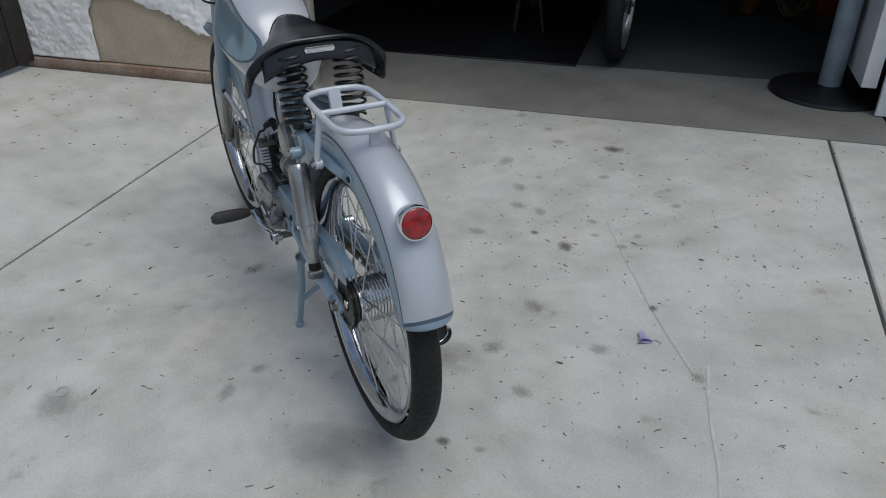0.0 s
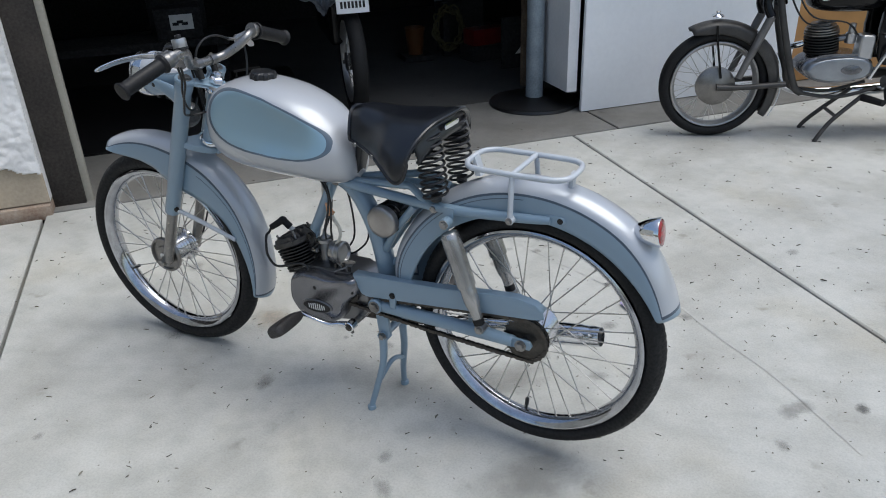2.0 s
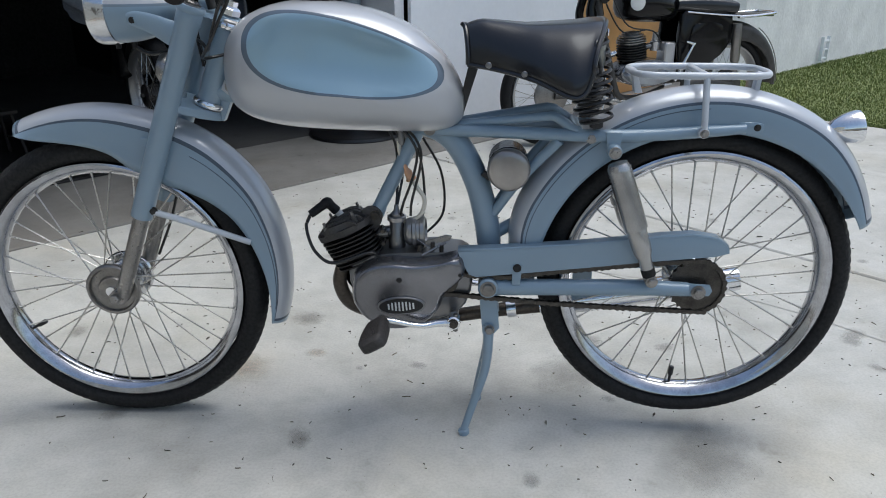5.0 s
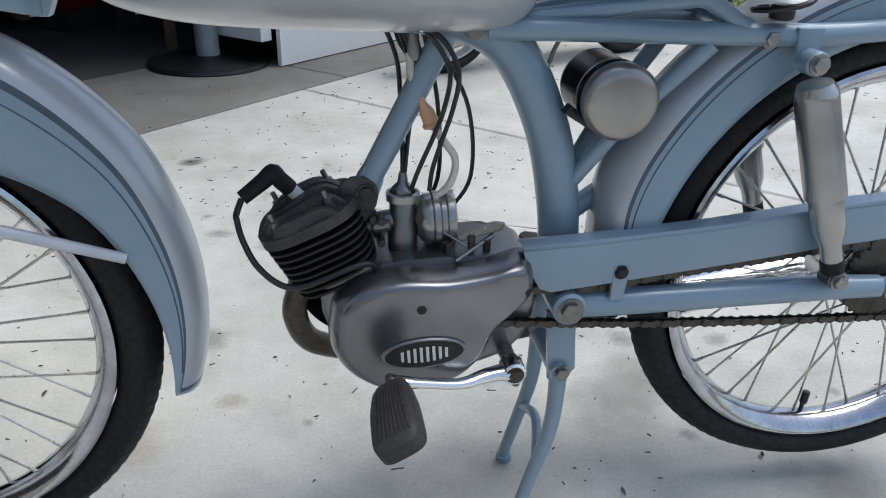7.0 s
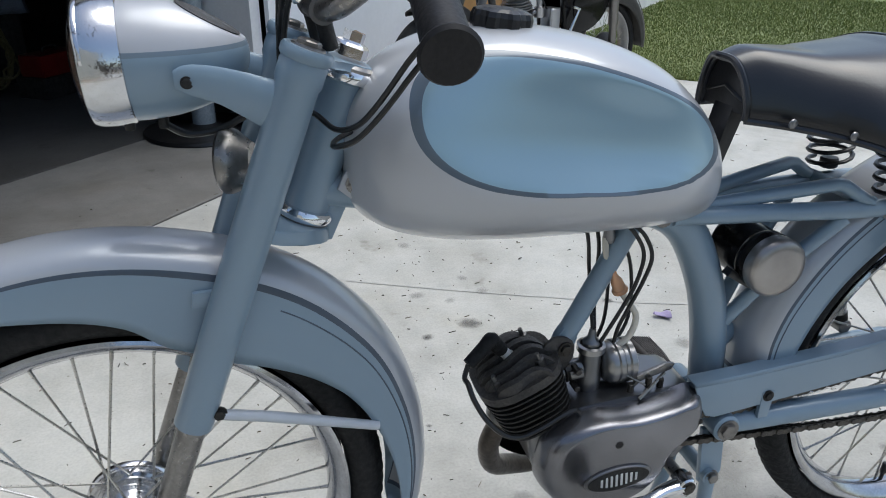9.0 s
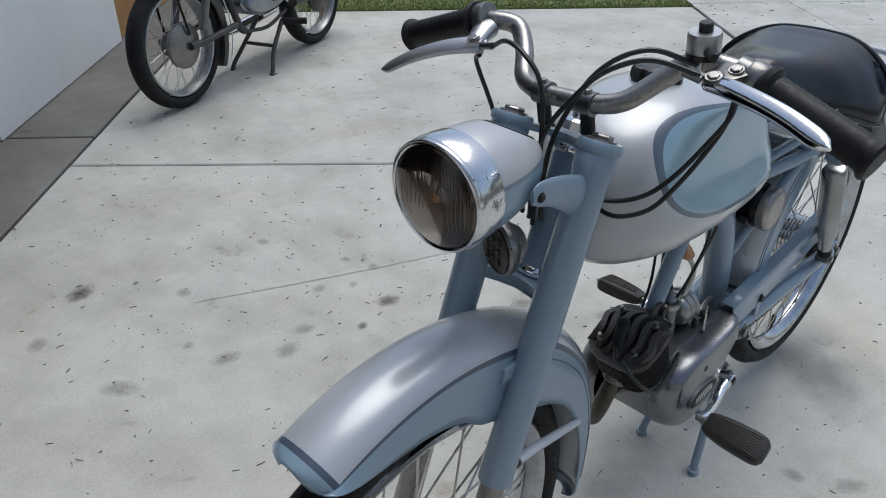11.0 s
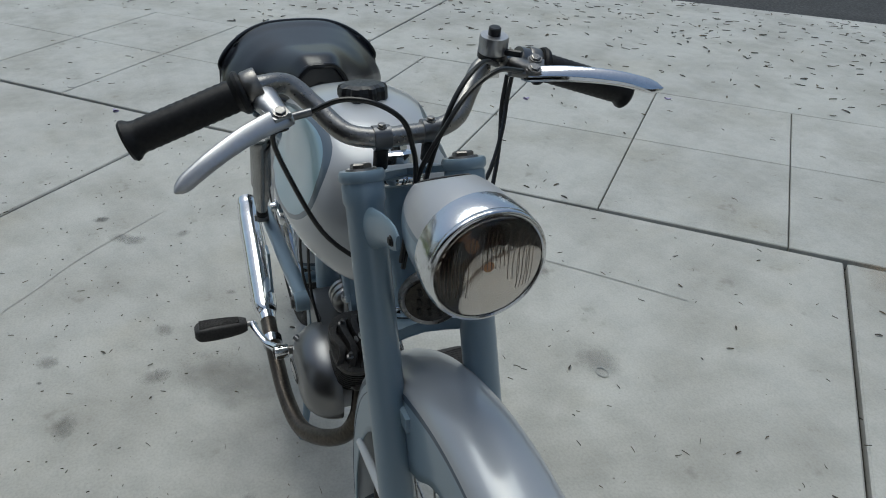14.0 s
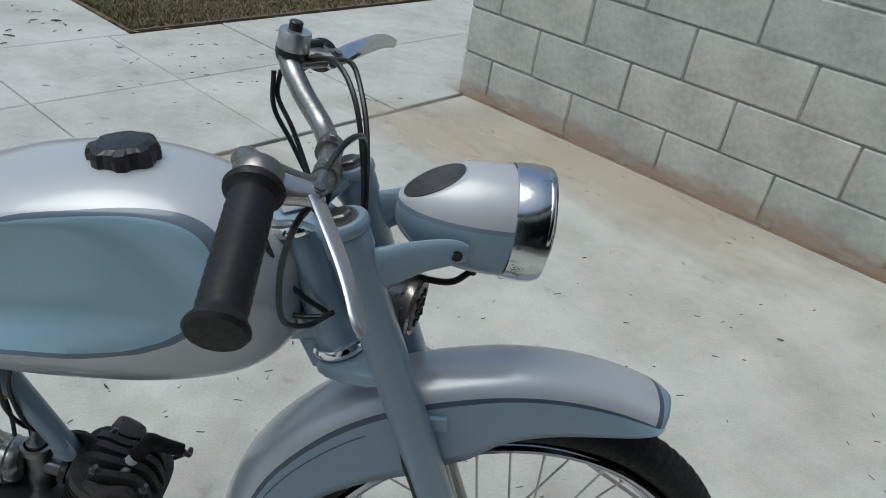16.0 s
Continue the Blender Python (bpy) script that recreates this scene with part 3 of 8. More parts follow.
def wheel(parent, cx, cz, rt, w, rr, hub_r, hub_w, turn, mats, spokes=36, knobs=True):
    """A wire wheel: chromed rim with tyre, hub and single spokes; it lies in the x-z plane."""
    rim_mat, tyre_mat, hub_mat = mats
    hw = w * 0.42
    # rim: a rolled section with a well
    sec = [(rr, -hw), (rr + 0.006, -hw - 0.002), (rr + 0.010, -hw), (rr + 0.004, -hw * 0.82), (rr - 0.004, -hw * 0.6), (rr - 0.010, -hw * 0.3), (rr - 0.011, 0),
           (rr - 0.010, hw * 0.3), (rr - 0.004, hw * 0.6), (rr + 0.004, hw * 0.82), (rr + 0.010, hw), (rr + 0.006, hw + 0.002), (rr, hw),
           (rr - 0.008, hw * 0.62), (rr - 0.014, hw * 0.3), (rr - 0.015, 0), (rr - 0.014, -hw * 0.3), (rr - 0.008, -hw * 0.62)]
    rim = part("wheel", lathe(sec, (0, 0, 0), (0, 1, 0), 96, closed=True), rim_mat, parent, "chromed steel rim laced with wire spokes")
    rim.matrix_basis = pose(cx, 0, cz)
    # tyre with ribs and cross cuts
    sec, steps = [], 18
    mid, half = (rr + rt) / 2 + 0.002, (rt - rr) / 2 - 0.002
    for k in range(steps + 1):
        a = -2.5 + 5.0 * k / steps
        sec.append((mid + half * math.cos(a) * (1.0 if math.cos(a) > 0 else 0.9), w / 2 * math.sin(a)))
    bm = lathe(sec, (0, 0, 0), (0, 1, 0), 300 if knobs else 120, closed=True)
    if knobs:
        for v in bm.verts:
            rad = math.hypot(v.co.x, v.co.z)
            ang = math.atan2(v.co.z, v.co.x)
            tread = max(0.0, (rad - mid) / half - 0.55) / 0.45
            if tread > 0:
                cut = 0.0013 * (1 if round(ang / (2 * math.pi) * 300) % 3 == 0 else 0) + 0.0018 * (1 if round(abs(v.co.y) / w * 18) % 2 else 0)
                s = 1 - cut * min(1, tread * 3) / rad
                v.co.x *= s
                v.co.z *= s
    part("tyre", bm, tyre_mat, rim, "black ribbed rubber tyre")
    # hub
    part("hub", lathe([(0, -hub_w), (0.010, -hub_w), (0.012, -hub_w * 0.8), (hub_r, -hub_w * 0.72), (hub_r + 0.004, -hub_w * 0.66), (hub_r + 0.004, -hub_w * 0.5)] +
                      [(hub_r - (0.003 if k % 2 else 0), -hub_w * 0.5 + hub_w * 1.0 * k / 10) for k in range(11)] +
                      [(hub_r + 0.004, hub_w * 0.5), (hub_r + 0.004, hub_w * 0.66), (hub_r, hub_w * 0.72), (0.012, hub_w * 0.8), (0.010, hub_w), (0, hub_w)], (0, 0, 0), (0, 1, 0), 36), hub_mat, rim, "ribbed aluminium hub")
    # spokes: four lacings, each one mesh turned round the hub
    n4 = spokes // 4
    step = 2 * math.pi / n4
    for kind in range(4):
        sd = -1 if kind % 2 == 0 else 1
        lead = 0.62 if kind < 2 else -0.62
        a0 = turn + step * kind / 4
        p = Vector((hub_r * math.cos(a0 + lead), sd * hub_w * 0.58, hub_r * math.sin(a0 + lead)))
        q = Vector(((rr - 0.012) * math.cos(a0), sd * 0.004, (rr - 0.012) * math.sin(a0)))
        bm = rod(p, q, 0.0016, 6)
        rod(q - (q - p).normalized() * 0.012, q, 0.0023, 6, bm=bm)
        one = part("spoke", bm, spoke_metal, rim)
        for k in range(1, n4):
            same_mesh("spoke", one, rim, Matrix.Rotation(-step * k, 4, "Y"))
    return rim


front_wheel = wheel(moped, FX, FZ, 0.305, 0.058, 0.248, 0.036, 0.052, 0.1, (rim_chrome, rubber, polished))
rear_wheel = wheel(moped, RX, RZ, RT, 0.056, 0.247, 0.040, 0.055, 0.25, (rim_chrome, rubber, polished))
for rim, ang in ((front_wheel, 208), (rear_wheel, 266)):
    c, s = math.cos(radians(ang)), math.sin(radians(ang))
    bm = rod((0.235 * c, 0, 0.235 * s), (0.215 * c, 0, 0.215 * s), 0.003, 8)
    rod((0.219 * c, 0, 0.219 * s), (0.200 * c, 0, 0.200 * s), 0.0052, 8, bm=bm)
    part("valve", bm, plastic, rim, "black valve cap")


def fender(name, cx, cz, a0, a1, crown, low, half_w, flare=0.0, n=72):
    """A mudguard: round crown and side skirts swept about the axle; crown and low give radii along the way."""
    bm = bmesh.new()
    arc = math.pi / 2 * 0.86
    length = abs(radians(a1 - a0)) * crown(0.5)
    corner = 0.020
    sweep = sorted([i / n for i in range(n + 1)] + [k * 0.0035 / length for k in range(1, 7)] + [1 - k * 0.0035 / length for k in range(1, 7)])

    def point(f, t, lift=0.0):
        """A place on the sheet: f along the way, t from -1 to 1 across."""
        a = radians(a0 + (a1 - a0) * f)
        rc, rl, s = crown(f), low(f), abs(t)
        near = min(f, 1 - f) * length
        inset = corner - math.sqrt(max(0.0, corner ** 2 - max(0.0, corner - near) ** 2))
        r5 = rc - half_w * 0.62 * (1 - math.cos(arc))
        if s <= 0.5:
            b = s / 0.5 * arc
            y = half_w * math.sin(b) / math.sin(arc) * 0.96
            rad = rc - half_w * 0.62 * (1 - math.cos(b))
        else:
            k = (s - 0.5) / 0.5
            y = half_w * (0.96 + 0.04 * min(1, k * 3)) + flare * max(0.0, 1 - f / 0.16) * k
            rad = r5 + (rl - r5) * k * (1 - 0.55 * inset / corner)
        y = y * (1 - inset / half_w)
        rad += lift
        return Vector((cx + rad * math.cos(a), math.copysign(y + lift * min(1.0, 2 * s), t), cz + rad * math.sin(a)))

    across = [j / 12 for j in range(-12, 13) if abs(j) != 6]
    across = sorted(across + [-0.535, -0.487, 0.487, 0.535])
    rings = [[bm.verts.new(point(f, t)) for t in across] for f in sweep]
    for i, (a, b) in enumerate(zip(rings, rings[1:])):
        f = (sweep[i] + sweep[i + 1]) / 2
        tip = min(f, 1 - f) * length
        for j in range(len(across) - 1):
            t = abs(across[j] + across[j + 1]) / 2
            q = bm.faces.new((a[j], a[j + 1], b[j + 1], b[j]))
            if tip < 0.0138 or t > 0.53:
                q.material_index = 1
            elif tip < 0.0205 or t > 0.487:
                q.material_index = 2
    ob = part(name, bm, (silver, blue, stripe_paint), moped, "mudguard with silver crown, blue skirts and dark pinstripe")
    mod = ob.modifiers.new("thick", "SOLIDIFY")
    mod.thickness, mod.offset = 0.0022, 1
    lo_f, hi_f = (0.05, 0.55) if flare == 0 else (0.45, 0.95)
    for sg in (-1, 1):
        part("fine_line", tube([point(f, sg * 0.62, 0.0019) for f in sweep if lo_f < f < hi_f], 0.0009, 5, 1), stripe_paint, ob, "thin dark line")
    return ob


def lerp_table(tab):
    """A smooth curve through (x, y) pairs without overshoot."""
    xs, ys = [p[0] for p in tab], [p[1] for p in tab]
    d = [(ys[i + 1] - ys[i]) / (xs[i + 1] - xs[i]) for i in range(len(tab) - 1)]
    m = [d[0]] + [0.0 if a * b <= 0 else 2 * a * b / (a + b) for a, b in zip(d, d[1:])] + [d[-1]]

    def f(x):
        x = min(max(x, xs[0]), xs[-1])
        i = max(k for k in range(len(d)) if xs[k] <= x)
        h = xs[i + 1] - xs[i]
        t = (x - xs[i]) / h
        return ((1 + 2 * t) * (1 - t) ** 2 * ys[i] + t * (1 - t) ** 2 * h * m[i] + t * t * (3 - 2 * t) * ys[i + 1] - t * t * (1 - t) * h * m[i + 1])
    return f


fender("front_mudguard", FX, FZ, 114, -14, lerp_table([(0, 0.362), (0.16, 0.366), (0.3, 0.369), (0.5, 0.379), (0.6, 0.378), (0.72, 0.369), (0.85, 0.358), (1, 0.346)]),
                      lerp_table([(0, 0.345), (0.05, 0.322), (0.12, 0.305), (0.25, 0.284), (0.33, 0.263), (0.42, 0.261), (0.5, 0.273), (0.58, 0.289), (0.66, 0.302), (0.8, 0.311), (1, 0.324)]), 0.043, 0.006)
fender("rear_mudguard", RX, RZ, 175, 22.5, lerp_table([(0, 0.356), (0.03, 0.360), (0.09, 0.371), (0.14, 0.374), (0.4, 0.372), (0.75, 0.368), (1, 0.336)]),
                     lerp_table([(0, 0.306), (0.2, 0.304), (0.4, 0.300), (0.52, 0.296), (0.85, 0.298), (1, 0.303)]), 0.046)

# fuel tank
TANK = [(-0.302, 0.762, 0.700, 0.020), (-0.296, 0.785, 0.680, 0.042), (-0.28, 0.810, 0.662, 0.064), (-0.25, 0.834, 0.647, 0.089), (-0.2, 0.852, 0.636, 0.107), (-0.14, 0.858, 0.631, 0.116),
        (-0.08, 0.852, 0.629, 0.117), (-0.02, 0.838, 0.628, 0.112), (0.04, 0.812, 0.627, 0.101), (0.085, 0.776, 0.628, 0.080), (0.112, 0.742, 0.634, 0.060), (0.128, 0.708, 0.648, 0.038), (0.133, 0.69, 0.664, 0.018)]


def on_panel(x, z):
    """Below 1 inside the tank's blue side panel."""
    X = (x + 0.074) / 0.170
    zc = 0.768 - 0.13 * (x + 0.074) - 0.06 * max(0, x + 0.074)
    hz = 0.062 * (1 - 0.22 * X)
    return (abs(X) ** 2.4 + abs((z - zc) / hz) ** 2.3) ** (1 / 2.35)


def tank_mesh():
    bm = bmesh.new()
    xs = curve_points([(i, t[0], 0) for i, t in enumerate(TANK)], 6)
    tops = curve_points([(i, t[1], 0) for i, t in enumerate(TANK)], 6)
    bots = curve_points([(i, t[2], 0) for i, t in enumerate(TANK)], 6)
    wid = curve_points([(i, t[3], 0) for i, t in enumerate(TANK)], 6)
    seg, rings = 72, []
    for a, b, c, d in zip(xs, tops, bots, wid):
        x, zt, zb, hw = a.y, b.y, c.y, max(d.y, 0.004)
        row = []
        for k in range(seg):
            th = 2 * math.pi * k / seg
            cs, sn = math.cos(th), math.sin(th)
            y = hw * math.copysign(abs(cs) ** (0.78 if sn > 0 else 0.95), cs)
            z = (zt + zb) / 2 + (zt - zb) / 2 * math.copysign(abs(sn) ** 0.86, sn)
            p = on_panel(x, z)
            if p < 1 and abs(y) > 0.02:
                y -= math.copysign(0.027 * (1 - p ** 2.6) ** 1.2, y)
            row.append(bm.verts.new((x, y, z)))
        rings.append(row)
    for a, b in zip(rings, rings[1:]):
        for k in range(seg):
            bm.faces.new((a[k], a[(k + 1) % seg], b[(k + 1) % seg], b[k]))
    bm.faces.new(rings[0][::-1])
    bm.faces.new(rings[-1])
    return bm


def tank_paint():
    """Silver with a blue side panel inside a dark line."""
    m = material("tank_two_tone", (0.44, 0.452, 0.476), 0.33, 0.16, 0.8, 0.025, 5)
    n, l = m.node_tree.nodes, m.node_tree.links
    b = n["Principled BSDF"]
    tc, sep = n.new("ShaderNodeTexCoord"), n.new("ShaderNodeSeparateXYZ")
    l.new(tc.outputs["Object"], sep.inputs[0])

    def mth(op, a, c=None, d=None):
        k = n.new("ShaderNodeMath")
        k.operation = op
        for i, v in enumerate((a, c, d)):
            if v is None:
                continue
            if isinstance(v, (int, float)):
                k.inputs[i].default_value = v
            else:
                l.new(v, k.inputs[i])
        return k.outputs[0]

    x, z = sep.outputs[0], sep.outputs[2]
    X = mth("DIVIDE", mth("ADD", x, 0.074), 0.170)
    xo = mth("ADD", x, 0.074)
    zc = mth("ADD", mth("MULTIPLY_ADD", xo, -0.13, 0.768), mth("MULTIPLY", mth("MAXIMUM", xo, 0.0), -0.06))
    hz = mth("MULTIPLY", mth("MULTIPLY_ADD", X, -0.22, 1.0), 0.062)
    Z = mth("DIVIDE", mth("SUBTRACT", z, zc), hz)
    p = mth("POWER", mth("ADD", mth("POWER", mth("ABSOLUTE", X), 2.4), mth("POWER", mth("ABSOLUTE", Z), 2.3)), 1 / 2.35)
    inside = mth("LESS_THAN", p, 0.955)
    line = mth("MULTIPLY", mth("GREATER_THAN", p, 0.955), mth("LESS_THAN", p, 1.02))
    old = b.inputs["Base Color"].links[0].from_socket
    m1, m2 = n.new("ShaderNodeMix"), n.new("ShaderNodeMix")
    for k in (m1, m2):
        k.data_type = "RGBA"
    l.new(inside, m1.inputs[0])
    l.new(old, m1.inputs[6])
    m1.inputs[7].default_value = (0.252, 0.376, 0.452, 1)
    l.new(mth("MULTIPLY_ADD", inside, 0.20, 0.16), b.inputs["Metallic"])
    l.new(mth("MULTIPLY_ADD", inside, -0.03, 0.33), b.inputs["Roughness"])
    l.new(line, m2.inputs[0])
    l.new(m1.outputs[2], m2.inputs[6])
    m2.inputs[7].default_value = (0.085, 0.115, 0.15, 1)
    l.new(m2.outputs[2], b.inputs["Base Color"])
    return m


tank = part("fuel_tank", tank_mesh(), tank_paint(), moped, "silver fuel tank with hollowed pale blue side panels")
bm = lathe([(0, 0), (0.030, 0), (0.031, 0.003), (0.031, 0.012), (0.029, 0.017), (0.022, 0.020), (0, 0.021)], (-0.134, 0, 0.853), (0.12, 0, 1), 48)
for v in bm.verts:
    d = v.co - Vector((-0.134, 0, 0.853))
    if math.hypot(d.x, d.y) > 0.025:
        a = math.atan2(d.y, d.x)
        k = 1 + 0.05 * math.copysign(1, math.sin(8 * a))
        v.co.x, v.co.y = -0.134 + d.x * k, d.y * k
part("filler_cap", bm, plastic, tank, "black lobed filler cap", smooth=False)
for sy in (-1, 1):
    ear = plate([(-0.311, 0.702), (-0.305, 0.716), (-0.288, 0.738), (-0.256, 0.745), (-0.250, 0.664), (-0.270, 0.676), (-0.300, 0.693)], sy * 0.020, sy * 0.026, 0.001)
    part("mounting_ear", ear, silver, tank)
    bolt(tank, (-0.293, sy * 0.027, 0.707), (0, sy, 0), 0.0075, 0.006, dull_alloy)

# saddle
SECTION = [(0, 0), (0.22, 0.008), (0.42, 0.045), (0.62, 0.17), (0.80, 0.38), (0.93, 0.62), (0.995, 0.84), (0.985, 1.0)]


def saddle_mesh():
    bm = bmesh.new()
    n = 36
    w = lerp_table([(0, 0.047), (0.12, 0.058), (0.35, 0.085), (0.6, 0.124), (0.85, 0.148), (1, 0.143)])
    zt = lerp_table([(0, 0.816), (0.15, 0.826), (0.5, 0.823), (0.8, 0.824), (0.95, 0.828), (1, 0.825)])
    ze = lerp_table([(0, 0.752), (0.2, 0.747), (0.5, 0.735), (0.85, 0.712), (0.93, 0.720), (1, 0.752)])
    half = [(p.x, p.y) for p in curve_points([(a, b, 0) for a, b in SECTION], 3)]
    cross = [(-a, b) for a, b in reversed(half[1:])] + half
    rings = []
    for i in range(n + 1):
        f = i / n
        row = []
        for s, drop in cross:
            a = abs(s)
            z = zt(f) - (zt(f) - ze(f)) * drop - 0.010 * (1 - a) * max(0, 1 - abs(f - 0.45) / 0.35) * 0.5
            x = 0.128 + 0.247 * f - 0.03 * a * a * (f ** 3) + 0.012 * a * (1 - f) ** 2
            row.append(bm.verts.new((x, w(f) * s, z)))
        rings.append(row)
    mm = len(cross) - 1
    for a, b in zip(rings, rings[1:]):
        for j in range(mm):
            bm.faces.new((a[j], a[j + 1], b[j + 1], b[j]))
    rim = [tuple(v.co) for v in rings[0]], [tuple(v.co) for v in rings[-1]], [tuple(r[0].co) for r in rings], [tuple(r[-1].co) for r in rings]
    return bm, rim


bm, rims = saddle_mesh()
saddle = part("saddle", bm, leather, moped, "black vinyl sprung saddle")
mod = saddle.modifiers.new("thick", "SOLIDIFY")
mod.thickness, mod.offset = 0.006, -1
for line in rims:
    part("piping", tube(line, 0.0042, 8, 1), leather, saddle)
for x, z in ((0.176, 0.755), (0.236, 0.744), (0.300, 0.725)):
    for sy in (-1, 1):
        y = sy * (0.0795 + (x - 0.176) * 0.42)
        part("rivet", lathe([(0.0055, 0), (0.005, 0.0016), (0.003, 0.0026), (0, 0.003)], (x, y, z), (0, sy, -0.1), 14), alloy, saddle, "bright domed rivet")
# added pan: stops light showing through the hollow saddle
pan = bmesh.new()
rows = []
for f_, hw_, z_ in ((0.0, 0.034, 0.772), (0.25, 0.055, 0.772), (0.6, 0.095, 0.768), (0.9, 0.108, 0.770)):
    x_ = 0.140 + 0.225 * f_
    rows.append([pan.verts.new((x_, s * hw_, z_ + 0.012 * (1 - abs(s)))) for s in (-1, -0.5, 0, 0.5, 1)])
for a, b in zip(rows, rows[1:]):
    for k in range(4):
        pan.faces.new((a[k], a[k + 1], b[k + 1], b[k]))
pn = part("saddle_pan", pan, plastic, saddle, "black pan added under the saddle to block light")
pn.modifiers.new("thick", "SOLIDIFY").thickness = 0.003
# black sheet drawn where the open nose is only in shade
part("nose_plate", plate([(-0.040, 0.755), (0.040, 0.755), (0.036, 0.795), (0.02, 0.812), (-0.02, 0.812), (-0.036, 0.795)], 0.0, 0.003, 0.001), plastic, saddle, "black plate standing for the shaded hollow of the nose").matrix_basis = pose(0.146, 0, 0, 0, 0, 90)
cantle, rows = bmesh.new(), []
for k in range(25):
    y = 0.116 * (k / 12 - 1)
    x, top, deep = 0.3735 - 1.35 * y * y, 0.820 - 1.4 * y * y - 30 * y ** 4, 0.036 + 1.0 * y * y
    rows.append([cantle.verts.new((x - 0.006 * math.cos(math.pi * f), y, top - deep * f)) for f in (0, 0.2, 0.45, 0.75, 1)])
for a, b in zip(rows, rows[1:]):
    for k in range(4):
        cantle.faces.new((a[k], a[k + 1], b[k + 1], b[k]))
cn = part("cantle", cantle, leather, saddle, "black padded back of the saddle")
cn.modifiers.new("thick", "SOLIDIFY").thickness = 0.004
part("maker_plate", plate([(-0.028, -0.006), (0.028, -0.006), (0.031, 0), (0.028, 0.006), (-0.028, 0.006), (-0.031, 0)], 0, 0.003, 0.001), chrome, saddle, "bright metal plate with two screws").matrix_basis = pose(0.3800, -0.005, 0.806, 0, 0, 90)
for sy in (-1, 1):
    a, b = Vector((0.366, sy * 0.060, 0.655)), Vector((0.348, sy * 0.058, 0.795))
    d, pts = b - a, []
    side = Vector((0, 1, 0))
    other = d.normalized().cross(side)
    for k in range(9 * 14 + 1):
        th = 2 * math.pi * k / 14
        f = k / (9 * 14)
        rr = 0.027 + 0.002 * math.sin(f * math.pi)
        pts.append(a + d * f + side * math.cos(th) * rr + other * math.sin(th) * rr)
    part("spring", tube(pts, 0.0031, 6, 1), plastic, saddle, "black coil spring")
    part("spring_seat", rod(a - Vector((0, 0, 0.008)), a + Vector((0, 0, 0.006)), 0.012, 14), plastic, saddle)
part("nose_bracket", plate([(0.118, 0.656), (0.130, 0.655), (0.172, 0.79), (0.150, 0.79)], -0.018, 0.018, 0.002), plastic, saddle, "black steel nose bracket")
bolt(saddle, (0.122, -0.018, 0.664), (0, -1, 0), 0.006, 0.006)

# frame tubes
part("main_tube", tube([(-0.335, 0, 0.70), (-0.2, 0, 0.675), (-0.05, 0, 0.65), (0.05, 0, 0.642), (0.112, 0, 0.611), (0.155, 0, 0.535), (0.177, 0, 0.45), (0.187, 0, 0.36)], [0.02, 0.02, 0.021, 0.0235, 0.0242, 0.0242, 0.024, 0.023], 20), blue, moped, "curved pale blue main frame tube")
part("down_tube", tube([(0.050, 0, 0.632), (-0.022, 0, 0.492), (-0.034, 0, 0.470)], [0.0135, 0.0135, 0.0125], 16, 2), blue, moped)
part("head_lug", plate([(-0.050, 0.455), (-0.036, 0.447), (-0.023, 0.455), (-0.016, 0.484), (-0.030, 0.494), (-0.045, 0.478)], -0.0075, 0.0075, 0.003, round_steps=2), blue, moped)
bolt(moped, (-0.037, -0.016, 0.463), (0, -1, 0), 0.0075, 0.006, dark_steel)
part("head_tube", lathe([(0, 0), (0.027, 0), (0.028, 0.006), (0.024, 0.010), (0.0235, 0.148), (0.027, 0.152), (0.027, 0.160), (0, 0.160)], (-0.346, 0, 0.668), (0.37, 0, 1), 28), blue, moped)
head_axis = Vector((0.37, 0, 1)).normalized()
for h in (0.0, 0.150):
    part("bearing_cup", lathe([(0.0236, 0), (0.0300, 0.001), (0.0312, 0.004), (0.0312, 0.008), (0.0285, 0.012), (0.0236, 0.013)], Vector((-0.346, 0, 0.668)) + head_axis * h, head_axis, 32, closed=True), chrome, moped, "chromed steering bearing cup")
for h in (-0.004, 0.158):
    part("bearing_cup", lathe([(0, 0), (0.027, 0), (0.0285, 0.003), (0.0285, 0.007), (0.026, 0.010), (0, 0.010)], Vector((-0.346, 0, 0.668)) + Vector((0.37, 0, 1)).normalized() * h, (0.37, 0, 1), 28), steel, moped, "steel steering bearing cup")
part("front_gusset", plate([(-0.335, 0.64), (-0.318, 0.64), (-0.290, 0.70), (-0.322, 0.70)], -0.010, 0.010, 0.003), blue, moped)
